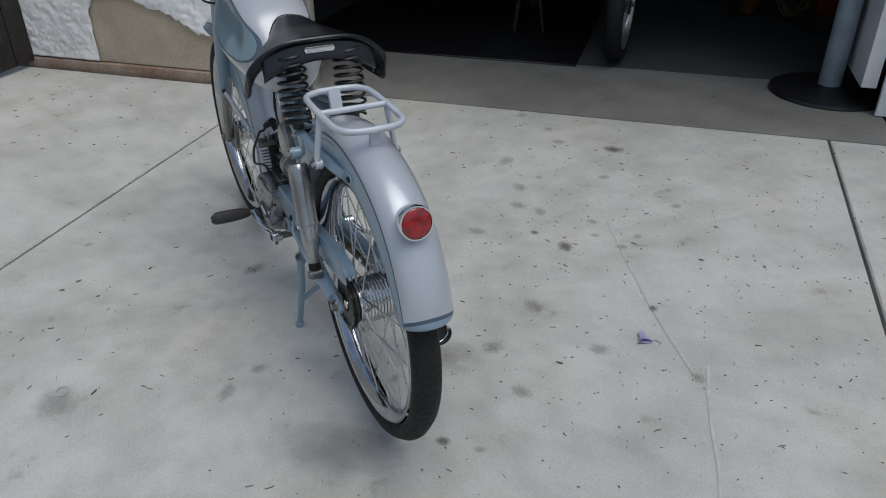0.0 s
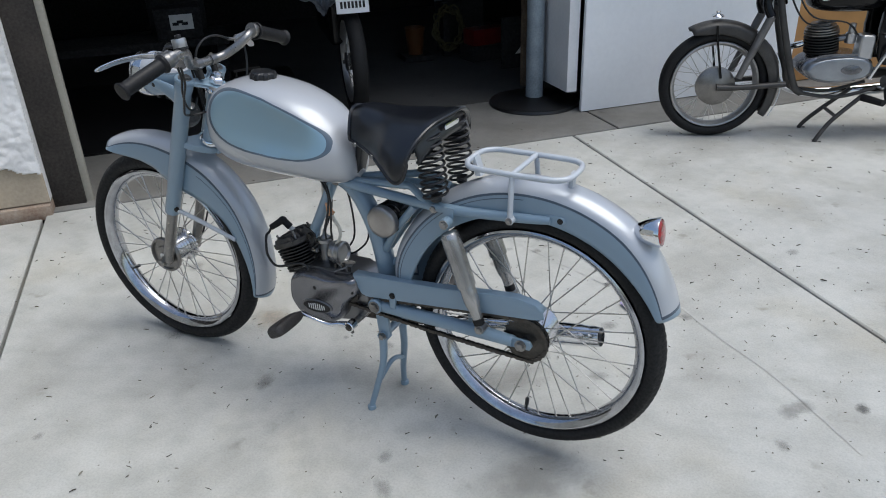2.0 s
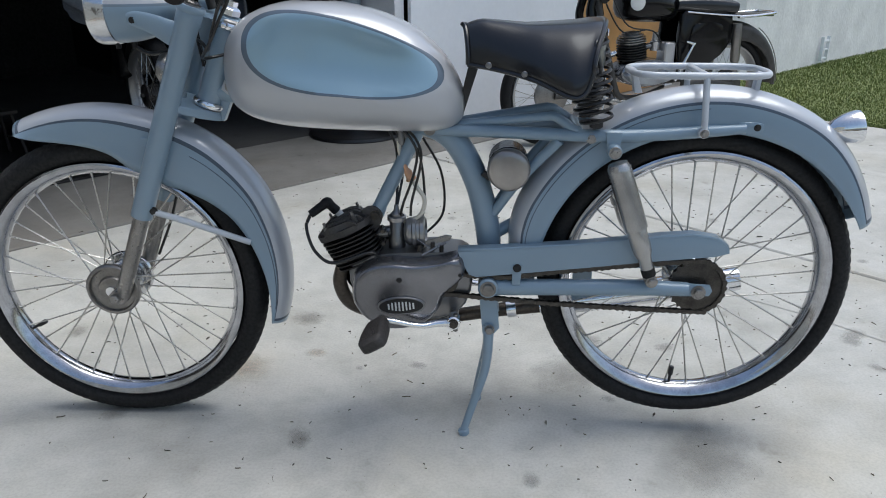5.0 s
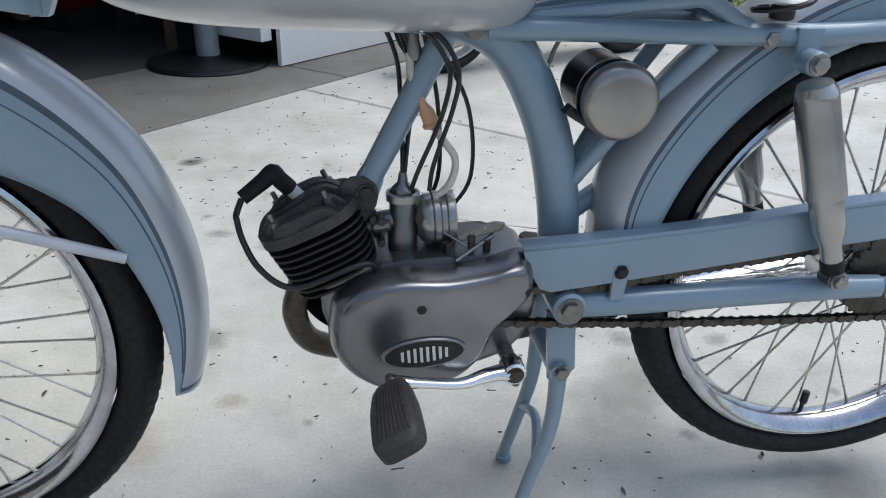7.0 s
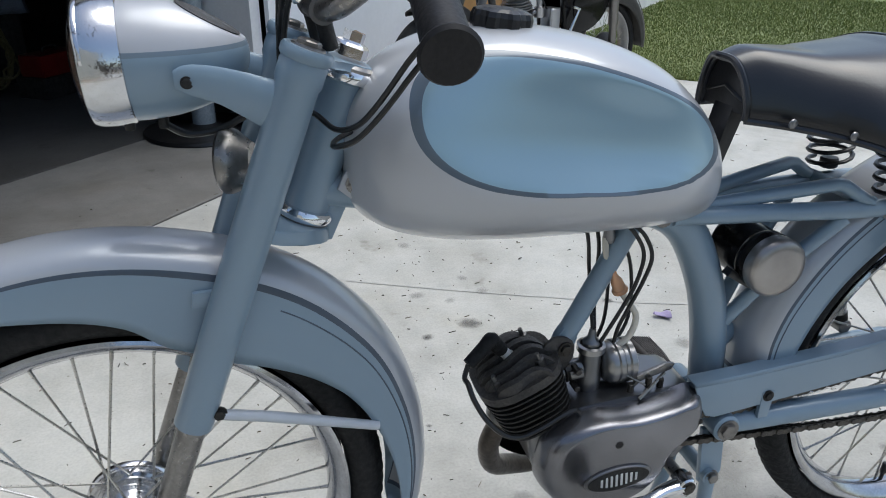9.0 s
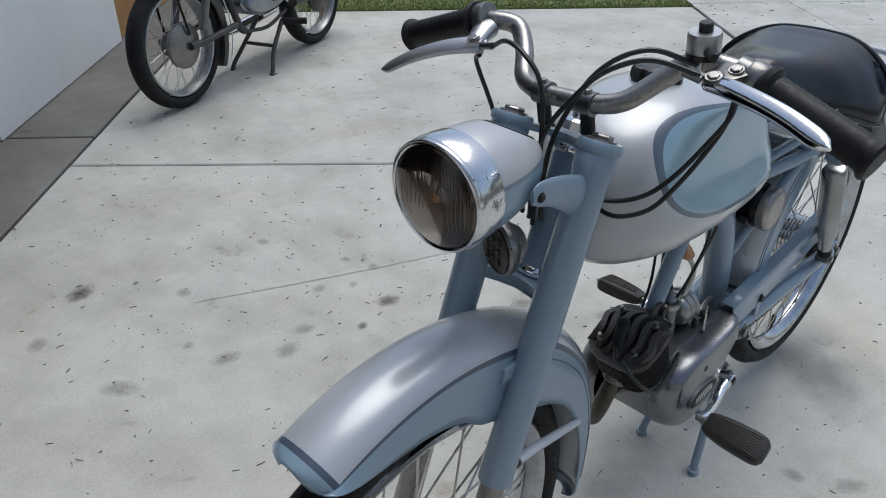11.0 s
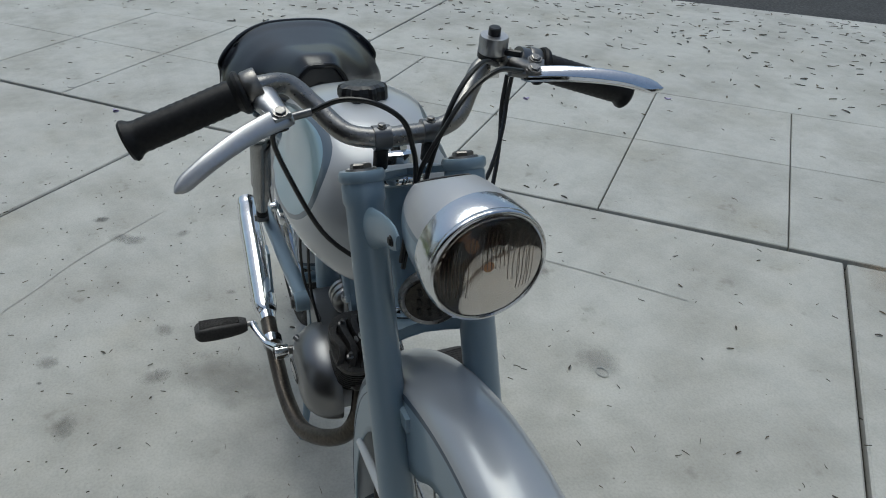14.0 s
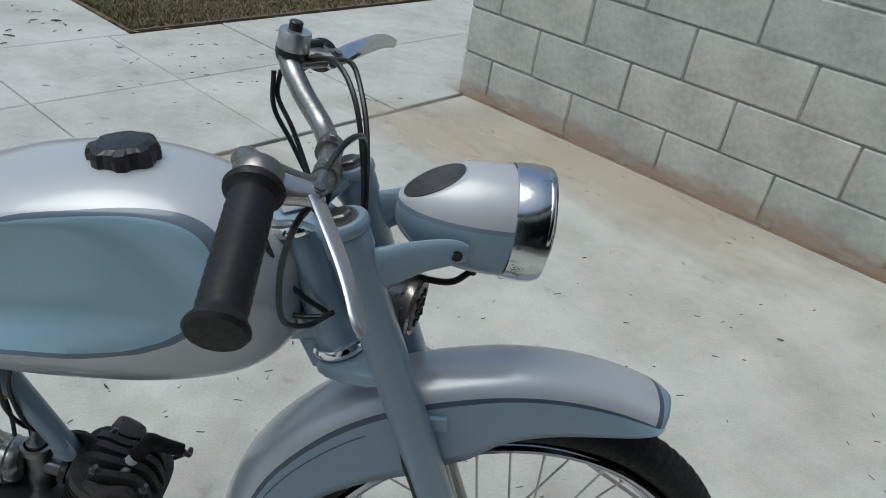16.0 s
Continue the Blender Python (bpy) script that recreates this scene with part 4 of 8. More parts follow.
for sy in (-1, 1):
    part("seat_rail", tube([(0.085, sy * 0.02, 0.632), (0.2, sy * 0.038, 0.633), (0.33, sy * 0.053, 0.632), (0.43, sy * 0.054, 0.632), (0.56, sy * 0.053, 0.641), (0.625, sy * 0.050, 0.646)], [0.0115, 0.0115, 0.0115, 0.0115, 0.0105, 0.0085], 14), blue, moped)
    part("rail_end", plate([(0.615, 0.637), (0.650, 0.638), (0.657, 0.647), (0.650, 0.656), (0.615, 0.656)], sy * 0.0465, sy * 0.0505, 0.0015, round_steps=3), blue, moped)
    bolt(moped, (0.645, sy * 0.0505, 0.648), (0, sy, 0), 0.0046, 0.004, fin_black)
    part("upper_rail", tube([(0.105, sy * 0.012, 0.638), (0.2, sy * 0.030, 0.652), (0.287, sy * 0.043, 0.664), (0.298, sy * 0.045, 0.662), (0.335, sy * 0.053, 0.638)], 0.0088, 12, 1), blue, moped)
    part("stay", tube([(0.190, sy * 0.010, 0.470), (0.236, sy * 0.027, 0.540), (0.305, sy * 0.050, 0.622)], 0.0095, 12), blue, moped)
    bolt(moped, (0.359, sy * 0.062, 0.629), (0, sy, 0), 0.0075, 0.007)
bolt(moped, (0.070, -0.024, 0.633), (0, -1, 0), 0.0085, 0.008, dull_alloy)
bolt(moped, (0.070, 0.024, 0.633), (0, 1, 0), 0.0085, 0.008, dull_alloy)
part("cross_tube", tube([(0.335, -0.055, 0.64), (0.335, 0.055, 0.64)], 0.009, 12), blue, moped)
part("gusset_bar", tube([(0.185, 0, 0.42), (0.21, 0.01, 0.432), (0.24, 0.02, 0.447)], 0.012, 12), blue, moped)

# fork, lamp, handlebar
RAKE = Vector((0.38, 0, 1)).normalized()


def fork_at(z, y=0.0, ahead=0.0):
    return Vector((-0.338 - 0.38 * (0.848 - z) - ahead, y, z))


for sy in (-1, 1):
    y = sy * 0.0575
    leg = part("fork_leg", lathe([(0, 0), (0.020, 0), (0.0205, 0.003), (0.0205, 0.375), (0.0225, 0.380), (0.0225, 0.396), (0.021, 0.400), (0.021, 0.406), (0, 0.406)], fork_at(0.467, y), RAKE, 28), blue, moped, "pale blue fork leg")
    part("slider", lathe([(0, 0), (0.013, 0), (0.0148, 0.004), (0.0148, 0.19), (0, 0.19)], fork_at(0.298, y), RAKE, 24), steel, leg, "bare steel fork slider")
    bm = lathe([(0, -0.002), (0.016, -0.002), (0.0165, 0.001), (0.0155, 0.003), (0, 0.003)], fork_at(0.848, y) + RAKE * 0.003, RAKE, 24)
    lathe([(0, 0.003), (0.0115, 0.003), (0.0115, 0.0065), (0.0095, 0.008), (0, 0.008)], fork_at(0.848, y) + RAKE * 0.003, RAKE, 6, bm)
    part("top_nut", bm, dull_alloy, leg, "hexagonal alloy fork nut", smooth=False)
    # ear that carries the lamp
    ear = tube([(-0.352, sy * 0.057, 0.792), (-0.380, sy * 0.0575, 0.806), (-0.412, sy * 0.0585, 0.821), (-0.440, sy * 0.0585, 0.8285), (-0.453, sy * 0.058, 0.829)], [0.026, 0.0215, 0.0165, 0.0135, 0.0085], 18, 6)
    for v in ear.verts:
        v.co.y = sy * 0.0575 + (v.co.y - sy * 0.0575) * (0.30 if v.co.x < -0.40 else 0.30 + (v.co.x + 0.40) * 5)
    part("lamp_ear", ear, blue, leg, "pale blue arm that carries the lamp")
    bolt(leg, (-0.443, sy * 0.061, 0.827), (0, sy, 0), 0.0042, 0.003, fin_black)
    part("axle_lug", rod((fork_at(0.303).x - 0.006, sy * 0.048, 0.299), (fork_at(0.303).x - 0.006, sy * 0.068, 0.299), 0.017, 20), steel, leg)
    bolt(leg, (-0.556, sy * 0.068, 0.299), (0, sy, 0), 0.010, 0.012)
    part("mudguard_stay", tube([(-0.455, sy * 0.064, 0.478), (-0.40, sy * 0.058, 0.458), (-0.282, sy * 0.046, 0.410)], [0.0062, 0.0066, 0.0058], 10, 4), rack_paint, leg, "pale mudguard stay")
    bolt(leg, (-0.455, sy * 0.066, 0.481), (0, sy, 0), 0.006, 0.006, fin_black)
    part("mudguard_clip", plate([(-0.468, 0.60), (-0.435, 0.60), (-0.44, 0.617), (-0.465, 0.617)], sy * 0.040, sy * 0.05, 0.002), blue, leg)
yoke = plate([(-0.352, -0.0575), (-0.336, -0.030), (-0.318, 0.0), (-0.336, 0.030), (-0.352, 0.0575), (-0.322, 0.0575), (-0.302, 0.032), (-0.276, 0.020), (-0.264, 0.0), (-0.276, -0.020), (-0.302, -0.032), (-0.322, -0.0575)], -0.004, 0.004, 0.002, round_steps=2)
yoke.transform(Matrix.Translation((0, 0, 0.842)) @ Matrix.Rotation(radians(-90), 4, "X"))
for v in yoke.verts:
    v.co.z -= (v.co.x + 0.338) * 0.38
for sy in (-1, 1):
    lathe([(0, -0.006), (0.0225, -0.006), (0.0245, -0.003), (0.0245, 0.003), (0.0225, 0.006), (0, 0.006)], fork_at(0.848, sy * 0.0575) - RAKE * 0.002, RAKE, 28, yoke)
part("top_yoke", yoke, blue, moped, "pale blue top yoke")
lower = plate([(-0.415, -0.06), (-0.375, -0.06), (-0.332, -0.028), (-0.322, -0.012), (-0.322, 0.012), (-0.332, 0.028), (-0.375, 0.06), (-0.415, 0.06), (-0.392, 0.025), (-0.388, 0.0), (-0.392, -0.025)], -0.008, 0.008, 0.003, round_steps=2)
lower.transform(Matrix.Translation((0, 0, 0.675)) @ Matrix.Rotation(radians(-90), 4, "X"))
for v in lower.verts:
    v.co.z -= (v.co.x + 0.39) * 0.38
part("lower_yoke", lower, blue, moped)
part("stem_nut", lathe([(0, 0), (0.019, 0), (0.019, 0.010), (0.016, 0.013), (0.011, 0.015), (0.011, 0.024), (0, 0.025)], (-0.291, 0, 0.832), RAKE, 6), chrome, moped, "chromed steering nut", smooth=False)

lamp_axis = Vector((-1, 0, -0.03)).normalized()
lamp_c = Vector((-0.496, 0.0, 0.837))
shell_r = lerp_table([(0, 0.0545), (0.010, 0.055), (0.032, 0.0538), (0.058, 0.049), (0.082, 0.040), (0.100, 0.027), (0.110, 0.012), (0.112, 0.0)])
bm = lathe([(shell_r(0.112 * (1 - (1 - k / 28) ** 1.4)), 0.112 * (1 - (1 - k / 28) ** 1.4)) for k in range(29)], lamp_c, -lamp_axis, 96)
for v in bm.verts:
    v.co.z = min(v.co.z, 0.889 - (v.co.x + 0.451) * 0.57)


def lamp_paint():
    """Silver over blue with a grey-blue line between, level round the shell."""
    m = material("lamp_two_tone", (0.435, 0.445, 0.470), 0.34, 0.14, 0.45, 0.02, 5)
    n, l = m.node_tree.nodes, m.node_tree.links
    b = n["Principled BSDF"]
    tc, sep, ramp, mx = n.new("ShaderNodeTexCoord"), n.new("ShaderNodeSeparateXYZ"), n.new("ShaderNodeMapRange"), n.new("ShaderNodeValToRGB")
    l.new(tc.outputs["Object"], sep.inputs[0])
    l.new(sep.outputs["Z"], ramp.inputs["Value"])
    ramp.inputs["From Min"].default_value, ramp.inputs["From Max"].default_value = 0.840, 0.860
    l.new(ramp.outputs[0], mx.inputs["Fac"])
    mx.color_ramp.interpolation = "CONSTANT"
    e = mx.color_ramp.elements
    e[0].position, e[0].color = 0.0, (0.212, 0.296, 0.372, 1)
    e[1].position, e[1].color = 0.62, (0.435, 0.445, 0.470, 1)
    k = e.new(0.40)
    k.color = (0.16, 0.21, 0.26, 1)
    l.new(mx.outputs["Color"], b.inputs["Base Color"])
    return m


headlamp = part("headlamp", bm, lamp_paint(), moped, "two-tone headlamp shell, silver over blue")
part("rim", lathe([(0.0550, -0.004), (0.0566, -0.003), (0.0576, 0.006), (0.0580, 0.016), (0.0574, 0.026), (0.0555, 0.0315), (0.0530, 0.0325), (0.0515, 0.0315), (0.0515, 0.026), (0.0535, 0.0)], lamp_c, lamp_axis, 64, closed=True), pitted_chrome, headlamp, "pitted chrome lamp rim")
peak = bmesh.new()
rows = []
for i in range(25):
    a = radians(8 + 164 * i / 24)
    up, lip = Vector((-lamp_axis.z, 0, lamp_axis.x)) * -1, 0.004 * math.sin(radians(180 * i / 24)) ** 0.8
    rows.append([peak.verts.new(lamp_c + Vector((0, 1, 0)) * rr * math.cos(a) + up * rr * math.sin(a) + lamp_axis * hh) for rr, hh in ((0.0572, 0.024), (0.0570, 0.0285 + 0.5 * lip), (0.0562, 0.030 + lip))])
for a, b in zip(rows, rows[1:]):
    for k in range(2):
        peak.faces.new((a[k], a[k + 1], b[k + 1], b[k]))
pk = part("peak", peak, pitted_chrome, headlamp, "pitted chrome lip over the glass")
pk.modifiers.new("thick", "SOLIDIFY").thickness = 0.0014
part("reflector", lathe([(0.0512, 0.028), (0.045, 0.017), (0.034, 0.007), (0.020, 0.000), (0.009, -0.003), (0, -0.003)], lamp_c, lamp_axis, 40), reflector_metal, headlamp, "tarnished reflector bowl")
part("bulb", lathe([(0.007, -0.002), (0.0085, 0.006), (0.0125, 0.012), (0.0135, 0.019), (0.0105, 0.028), (0, 0.033)], lamp_c, lamp_axis, 18), bulb_amber, headlamp, "amber-tinted bulb")
part("lens", lathe([(0.0516, 0.0305), (0.048, 0.034), (0.039, 0.038), (0.026, 0.0415), (0.012, 0.0435), (0, 0.044)], lamp_c, lamp_axis, 48), glass_lens(), headlamp, "ribbed glass lamp lens")
for k in [-10, -9, -8, -7, -6] + list(range(-3, 4)) + [6, 7, 8, 9, 10]:
    y = k * 0.0040
    bulge = 0.0435 - 5.2 * y * y
    low, hh = (-0.022, 0.016) if abs(k) > 5 else (0.006, 0.026)
    part("lens_rib", tube([lamp_c + lamp_axis * (bulge - 5.2 * z * z - 0.0006) + Vector((0, y, z)) for z in (low + (hh - low) * f / 4 for f in range(5))], 0.0004, 6, 1), rib_glass, headlamp, "moulded rib in the lens")
disc = lathe([(0, 0), (0.0, 0.001), (0.025, 0.001), (0.026, 0.003), (0.024, 0.005), (0, 0.0055)], (0, 0, 0), (0, 0, 1), 32)
disc.transform(Matrix.Translation((-0.4195, 0.0, 0.8705)) @ Matrix.Rotation(math.atan(0.57), 4, "Y") @ Matrix.Diagonal((1.22, 0.97, 0.5, 1)))
part("blank_plate", disc, worn_black, headlamp, "worn grey oval blanking plate")
for x in (-0.47, -0.50):
    part("screw", rod((x, 0, 0.772), (x, 0, 0.787), 0.005, 10), fin_black, headlamp)
part("wire", tube([(-0.47, 0.0, 0.776), (-0.45, 0.005, 0.763), (-0.42, 0.006, 0.765), (-0.395, 0.01, 0.775)], 0.0035, 8), cable_black, headlamp)

horn_axis = Vector((-1, 0.35, -0.05)).normalized()
horn_c = Vector((-0.412, 0.006, 0.732))
horn = part("horn", lathe([(0, -0.022), (0.018, -0.022), (0.024, -0.014), (0.031, -0.006), (0.0335, 0.0), (0.0335, 0.006), (0.031, 0.009), (0.028, 0.007), (0, 0.007)], horn_c, horn_axis, 32), steel, moped, "round steel horn with slotted grille")
side = horn_axis.cross(Vector((0, 0, 1))).normalized()
upv = side.cross(horn_axis)
part("grille", lathe([(0, 0.0072), (0.0265, 0.0072), (0.0265, 0.0085), (0.020, 0.010), (0, 0.0105)], horn_c, horn_axis, 32), dark_steel, horn, "dark slotted grille")
for k in range(3):
    for j in range(-1, 2):
        c = horn_c + horn_axis * 0.0098 + side * 0.011 * j + upv * 0.0125 * (k - 1)
        part("slot", tube([c - upv * 0.004 - side * 0.001, c + upv * 0.004 + side * 0.001], 0.0026, 8, 1), fin_black, horn)

BAR = [(-0.287, 0.165, 0.926), (-0.280, 0.138, 0.930), (-0.270, 0.112, 0.925), (-0.285, 0.088, 0.904), (-0.312, 0.064, 0.884), (-0.322, 0.032, 0.8785), (-0.320, 0.0, 0.878), (-0.316, -0.03, 0.8785), (-0.304, -0.062, 0.886), (-0.280, -0.086, 0.908), (-0.262, -0.110, 0.928), (-0.256, -0.150, 0.928), (-0.256, -0.185, 0.918)]
bar = part("handlebar", tube(BAR, 0.0108, 16, 5), steel, moped, "bent dull-chromed handlebar")
for y, x in ((0.028, -0.3215), (-0.027, -0.3165)):
    part("clamp", tube([(x, y - 0.009, 0.8785), (x, y + 0.009, 0.8785)], 0.0132, 18), alloy, bar, "bright bar clamp")
    part("clamp_post", rod((x + 0.006, y, 0.842), (x, y, 0.87), 0.008, 14), fin_black, bar)
    bolt(bar, (x - 0.002, y, 0.891), (-0.1, 0, 1), 0.0042, 0.004)
for a, b in (((-0.287, 0.158, 0.928), (-0.290, 0.275, 0.888)), ((-0.255, -0.180, 0.919), (-0.268, -0.298, 0.881))):
    a, b = Vector(a), Vector(b)
    h = (b - a).length
    prof = [(0, 0), (0.021, 0), (0.0225, 0.003), (0.0215, 0.007), (0.0175, 0.010)]
    for k in range(26):
        z = 0.012 + (h - 0.024) * k / 25
        prof.append((0.0163 + (0.0006 if k % 2 else 0), z))
    prof += [(0.0175, h - 0.010), (0.0205, h - 0.006), (0.0212, h - 0.003), (0.019, h), (0, h + 0.001)]
    part("grip", lathe(prof, a, b - a, 28), grip_rubber, bar, "ribbed black rubber grip")
    part("collar", lathe([(0, 0), (0.0175, 0), (0.0185, 0.002), (0.0185, 0.014), (0.0165, 0.017), (0, 0.017)], a - (b - a).normalized() * 0.017, b - a, 24), dull_alloy, bar, "dull alloy collar")
# levers: a broad pressed blade each, on a cast perch
for sy, perch, piv, mid, tip, wide in ((1, (-0.298, 0.140, 0.920), (-0.326, 0.130, 0.912), ((-0.343, 0.166, 0.904), (-0.361, 0.203, 0.889)), (-0.375, 0.237, 0.869), 0.0128),
                                       (-1, (-0.268, -0.148, 0.924), (-0.302, -0.152, 0.926), ((-0.322, -0.186, 0.930), (-0.342, -0.236, 0.927)), (-0.358, -0.283, 0.916), 0.0100)):
    perch, tip, piv = Vector(perch), Vector(tip), Vector(piv)
    part("lever_perch", tube([perch + Vector((0.010, 0, 0.002)), perch, (perch + piv) / 2, piv], [0.014, 0.0150, 0.0125, 0.0105], 14, 4, squash=0.8), satin if sy > 0 else dull_alloy, bar, "cast alloy lever perch")
    along, face = Vector((0.018, sy * 0.010, 0.004)).normalized(), Vector((-0.4, 0, 1)).normalized()
    across = face.cross(along).normalized()
    face = along.cross(across)
    turn = Matrix((along, across, face)).transposed().to_4x4()
    part("perch_plate", box((0.036, 0.020, 0.007), Matrix.Translation(piv + Vector((0.011, sy * 0.006, 0.0035))) @ turn, 0.003, segs=2), satin if sy > 0 else dull_alloy, bar, "flat cast plate that holds the lever")
    line = curve_points([tuple(piv + Vector((0.008, -sy * 0.010, -0.002))), tuple(piv)] + list(mid) + [tuple(tip)], 8)
    blade, rings = bmesh.new(), []
    for i, p in enumerate(line):
        f = i / (len(line) - 1)
        d = (line[min(i + 1, len(line) - 1)] - line[max(i - 1, 0)]).normalized()
        flat = d.cross(Vector((-0.75, 0, 0.66))).normalized()
        thick = flat.cross(d).normalized()
        w = wide * (0.75 + 0.25 * min(1, f / 0.2)) * (1 - (0.38 if sy > 0 else 0.10) * f) * (1.0 if f < 0.9 else math.sqrt(max(0.02, 1 - ((f - 0.9) / 0.1) ** 2)))
        h = 0.0028
        rings.append([blade.verts.new(p + flat * w * math.copysign(abs(math.cos(a)) ** 0.7, math.cos(a)) + thick * h * (math.sin(a) - 0.35 * math.cos(a) ** 2)) for a in (2 * math.pi * k / 16 for k in range(16))])
    for a, b in zip(rings, rings[1:]):
        for k in range(16):
            blade.faces.new((a[k], a[(k + 1) % 16], b[(k + 1) % 16], b[k]))
    blade.faces.new(rings[0][::-1])
    blade.faces.new(rings[-1])
    bmesh.ops.recalc_face_normals(blade, faces=blade.faces[:])
    lv = part("lever", blade, chrome if sy < 0 else satin, bar, "polished alloy brake lever" if sy > 0 else "broad chromed lever")
    bolt(lv, piv + Vector((-0.001, 0, 0.0065)), (-0.4, 0, 1), 0.0058, 0.003, steel)
    bolt(lv, piv + Vector((0.020, sy * 0.011, 0.0105)), (-0.4, 0, 1), 0.0055, 0.003, steel)
    part("adjuster", tube([piv + Vector((0, -sy * 0.012, 0)), piv + Vector((-0.002, -sy * 0.03, 0.004))], 0.0042, 10), alloy, bar)
part("switch_strap", plate([(-0.272, 0.914), (-0.262, 0.914), (-0.266, 0.952), (-0.276, 0.952)], -0.124, -0.112, 0.001), polished, bar, "bright clamp strap")
sw = part("switch", lathe([(0, -0.012), (0.0155, -0.012), (0.0165, -0.010), (0.0165, 0.008), (0.0155, 0.011), (0, 0.011)], (-0.264, -0.118, 0.950), (-0.15, 0, 1), 28), satin, bar, "round alloy horn switch with black button")
part("button", rod((-0.264, -0.118, 0.958), (-0.266, -0.118, 0.970), 0.007, 16), plastic, sw)
part("base", lathe([(0, 0), (0.0168, 0), (0.0168, 0.006), (0, 0.006)], (-0.262, -0.118, 0.936), (-0.15, 0, 1), 28), plastic, sw)
part("toggle", tube([(-0.275, -0.128, 0.944), (-0.288, -0.142, 0.944)], 0.004, 8), plastic, sw)
part("throttle_drum", tube([(-0.256, -0.152, 0.927), (-0.255, -0.178, 0.920)], 0.0165, 20), alloy, bar, "polished throttle drum")
# control cables
cables = [
    [(-0.327, 0.100, 0.916), (-0.338, 0.072, 0.929), (-0.348, 0.041, 0.926), (-0.352, 0.014, 0.907), (-0.354, 0.004, 0.878), (-0.356, 0.001, 0.850), (-0.354, 0.004, 0.79), (-0.348, 0.012, 0.73)],
    [(-0.271, 0.050, 0.822), (-0.279, 0.042, 0.792), (-0.290, 0.034, 0.765), (-0.310, 0.032, 0.745), (-0.332, 0.030, 0.727), (-0.300, 0.034, 0.724), (-0.288, 0.030, 0.735)],
    [(-0.322, 0.124, 0.900), (-0.312, 0.138, 0.886), (-0.300, 0.122, 0.832), (-0.298, 0.091, 0.762), (-0.315, 0.055, 0.730), (-0.338, 0.035, 0.735)],
    [(-0.302, -0.138, 0.930), (-0.325, -0.098, 0.941), (-0.340, -0.060, 0.925), (-0.350, -0.033, 0.896), (-0.356, -0.004, 0.852), (-0.357, 0.008, 0.80), (-0.350, 0.015, 0.74)],
    [(-0.275, -0.120, 0.930), (-0.310, -0.085, 0.945), (-0.336, -0.047, 0.920), (-0.352, -0.016, 0.856), (-0.354, -0.004, 0.80), (-0.348, 0.0, 0.74)],
    [(-0.245, -0.153, 0.905), (-0.243, -0.150, 0.877), (-0.262, -0.138, 0.847), (-0.282, -0.119, 0.812), (-0.298, -0.096, 0.787), (-0.314, -0.065, 0.776), (-0.330, -0.040, 0.785), (-0.348, -0.020, 0.79)],
    [(-0.238, -0.150, 0.905), (-0.240, -0.145, 0.866), (-0.261, -0.136, 0.833), (-0.284, -0.122, 0.799), (-0.303, -0.107, 0.776), (-0.318, -0.080, 0.764), (-0.312, -0.050, 0.762), (-0.292, -0.034, 0.766)],
]
for c in cables:
    part("cable", tube(c, 0.0028, 8, 6), cable_black, bar, "black sheathed control cable")
part("brake_cable", tube([(-0.420, 0.058, 0.585), (-0.426, 0.064, 0.56), (-0.438, 0.065, 0.53), (-0.476, 0.064, 0.42), (-0.512, 0.060, 0.34)], 0.0028, 8, 6), cable_black, moped, "black front brake cable")
part("front_brake_plate", lathe([(0, 0), (0.051, 0), (0.054, 0.003), (0.054, 0.012), (0.051, 0.015), (0.047, 0.015), (0.045, 0.009), (0.030, 0.010), (0.027, 0.015), (0.015, 0.017), (0, 0.018)], (FX, -0.030, FZ), (0, -1, 0), 48), dull_alloy, moped, "dull round brake plate")
part("front_brake_plate", lathe([(0, 0), (0.049, 0), (0.052, 0.004), (0.052, 0.010), (0.046, 0.013), (0.02, 0.016), (0, 0.016)], (FX, 0.030, FZ), (0, 1, 0), 40), polished, moped, "polished round brake plate")

# rear: rack, tail lamp, dampers, swinging arm, chain
rack_loop = [(0.428, -0.03, 0.738), (0.428, 0.03, 0.738), (0.445, 0.056, 0.738), (0.48, 0.064, 0.738), (0.60, 0.064, 0.738), (0.64, 0.056, 0.738), (0.658, 0.03, 0.738), (0.658, -0.03, 0.738), (0.64, -0.056, 0.738), (0.60, -0.064, 0.738), (0.48, -0.064, 0.738), (0.445, -0.056, 0.738)]
rack = part("luggage_rack", tube(rack_loop, 0.0062, 12, 5, closed=True), rack_paint, moped, "pale pinkish-white tubular luggage rack")
part("crossbar", tube([(0.545, -0.064, 0.738), (0.545, 0.064, 0.738)], 0.0058, 12), rack_paint, rack)
for sy in (-1, 1):
    part("leg", tube([(0.545, sy * 0.064, 0.738), (0.546, sy * 0.070, 0.70), (0.547, sy * 0.076, 0.66), (0.547, sy * 0.076, 0.642)], 0.0058, 12), rack_paint, rack)
    part("leg_eye", rod((0.547, sy * 0.068, 0.643), (0.547, sy * 0.082, 0.643), 0.009, 16), rack_paint, rack)
    bolt(rack, (0.547, sy * 0.083, 0.643), (0, sy, 0), 0.0055, 0.005)
part("front_tab", plate([(0.428, 0.742), (0.436, 0.742), (0.450, 0.70), (0.436, 0.70)], -0.012, 0.012, 0.002), rack_paint, rack)
part("rear_tab", plate([(0.648, 0.738), (0.656, 0.738), (0.652, 0.692), (0.642, 0.692)], -0.010, 0.010, 0.002), rack_paint, rack)

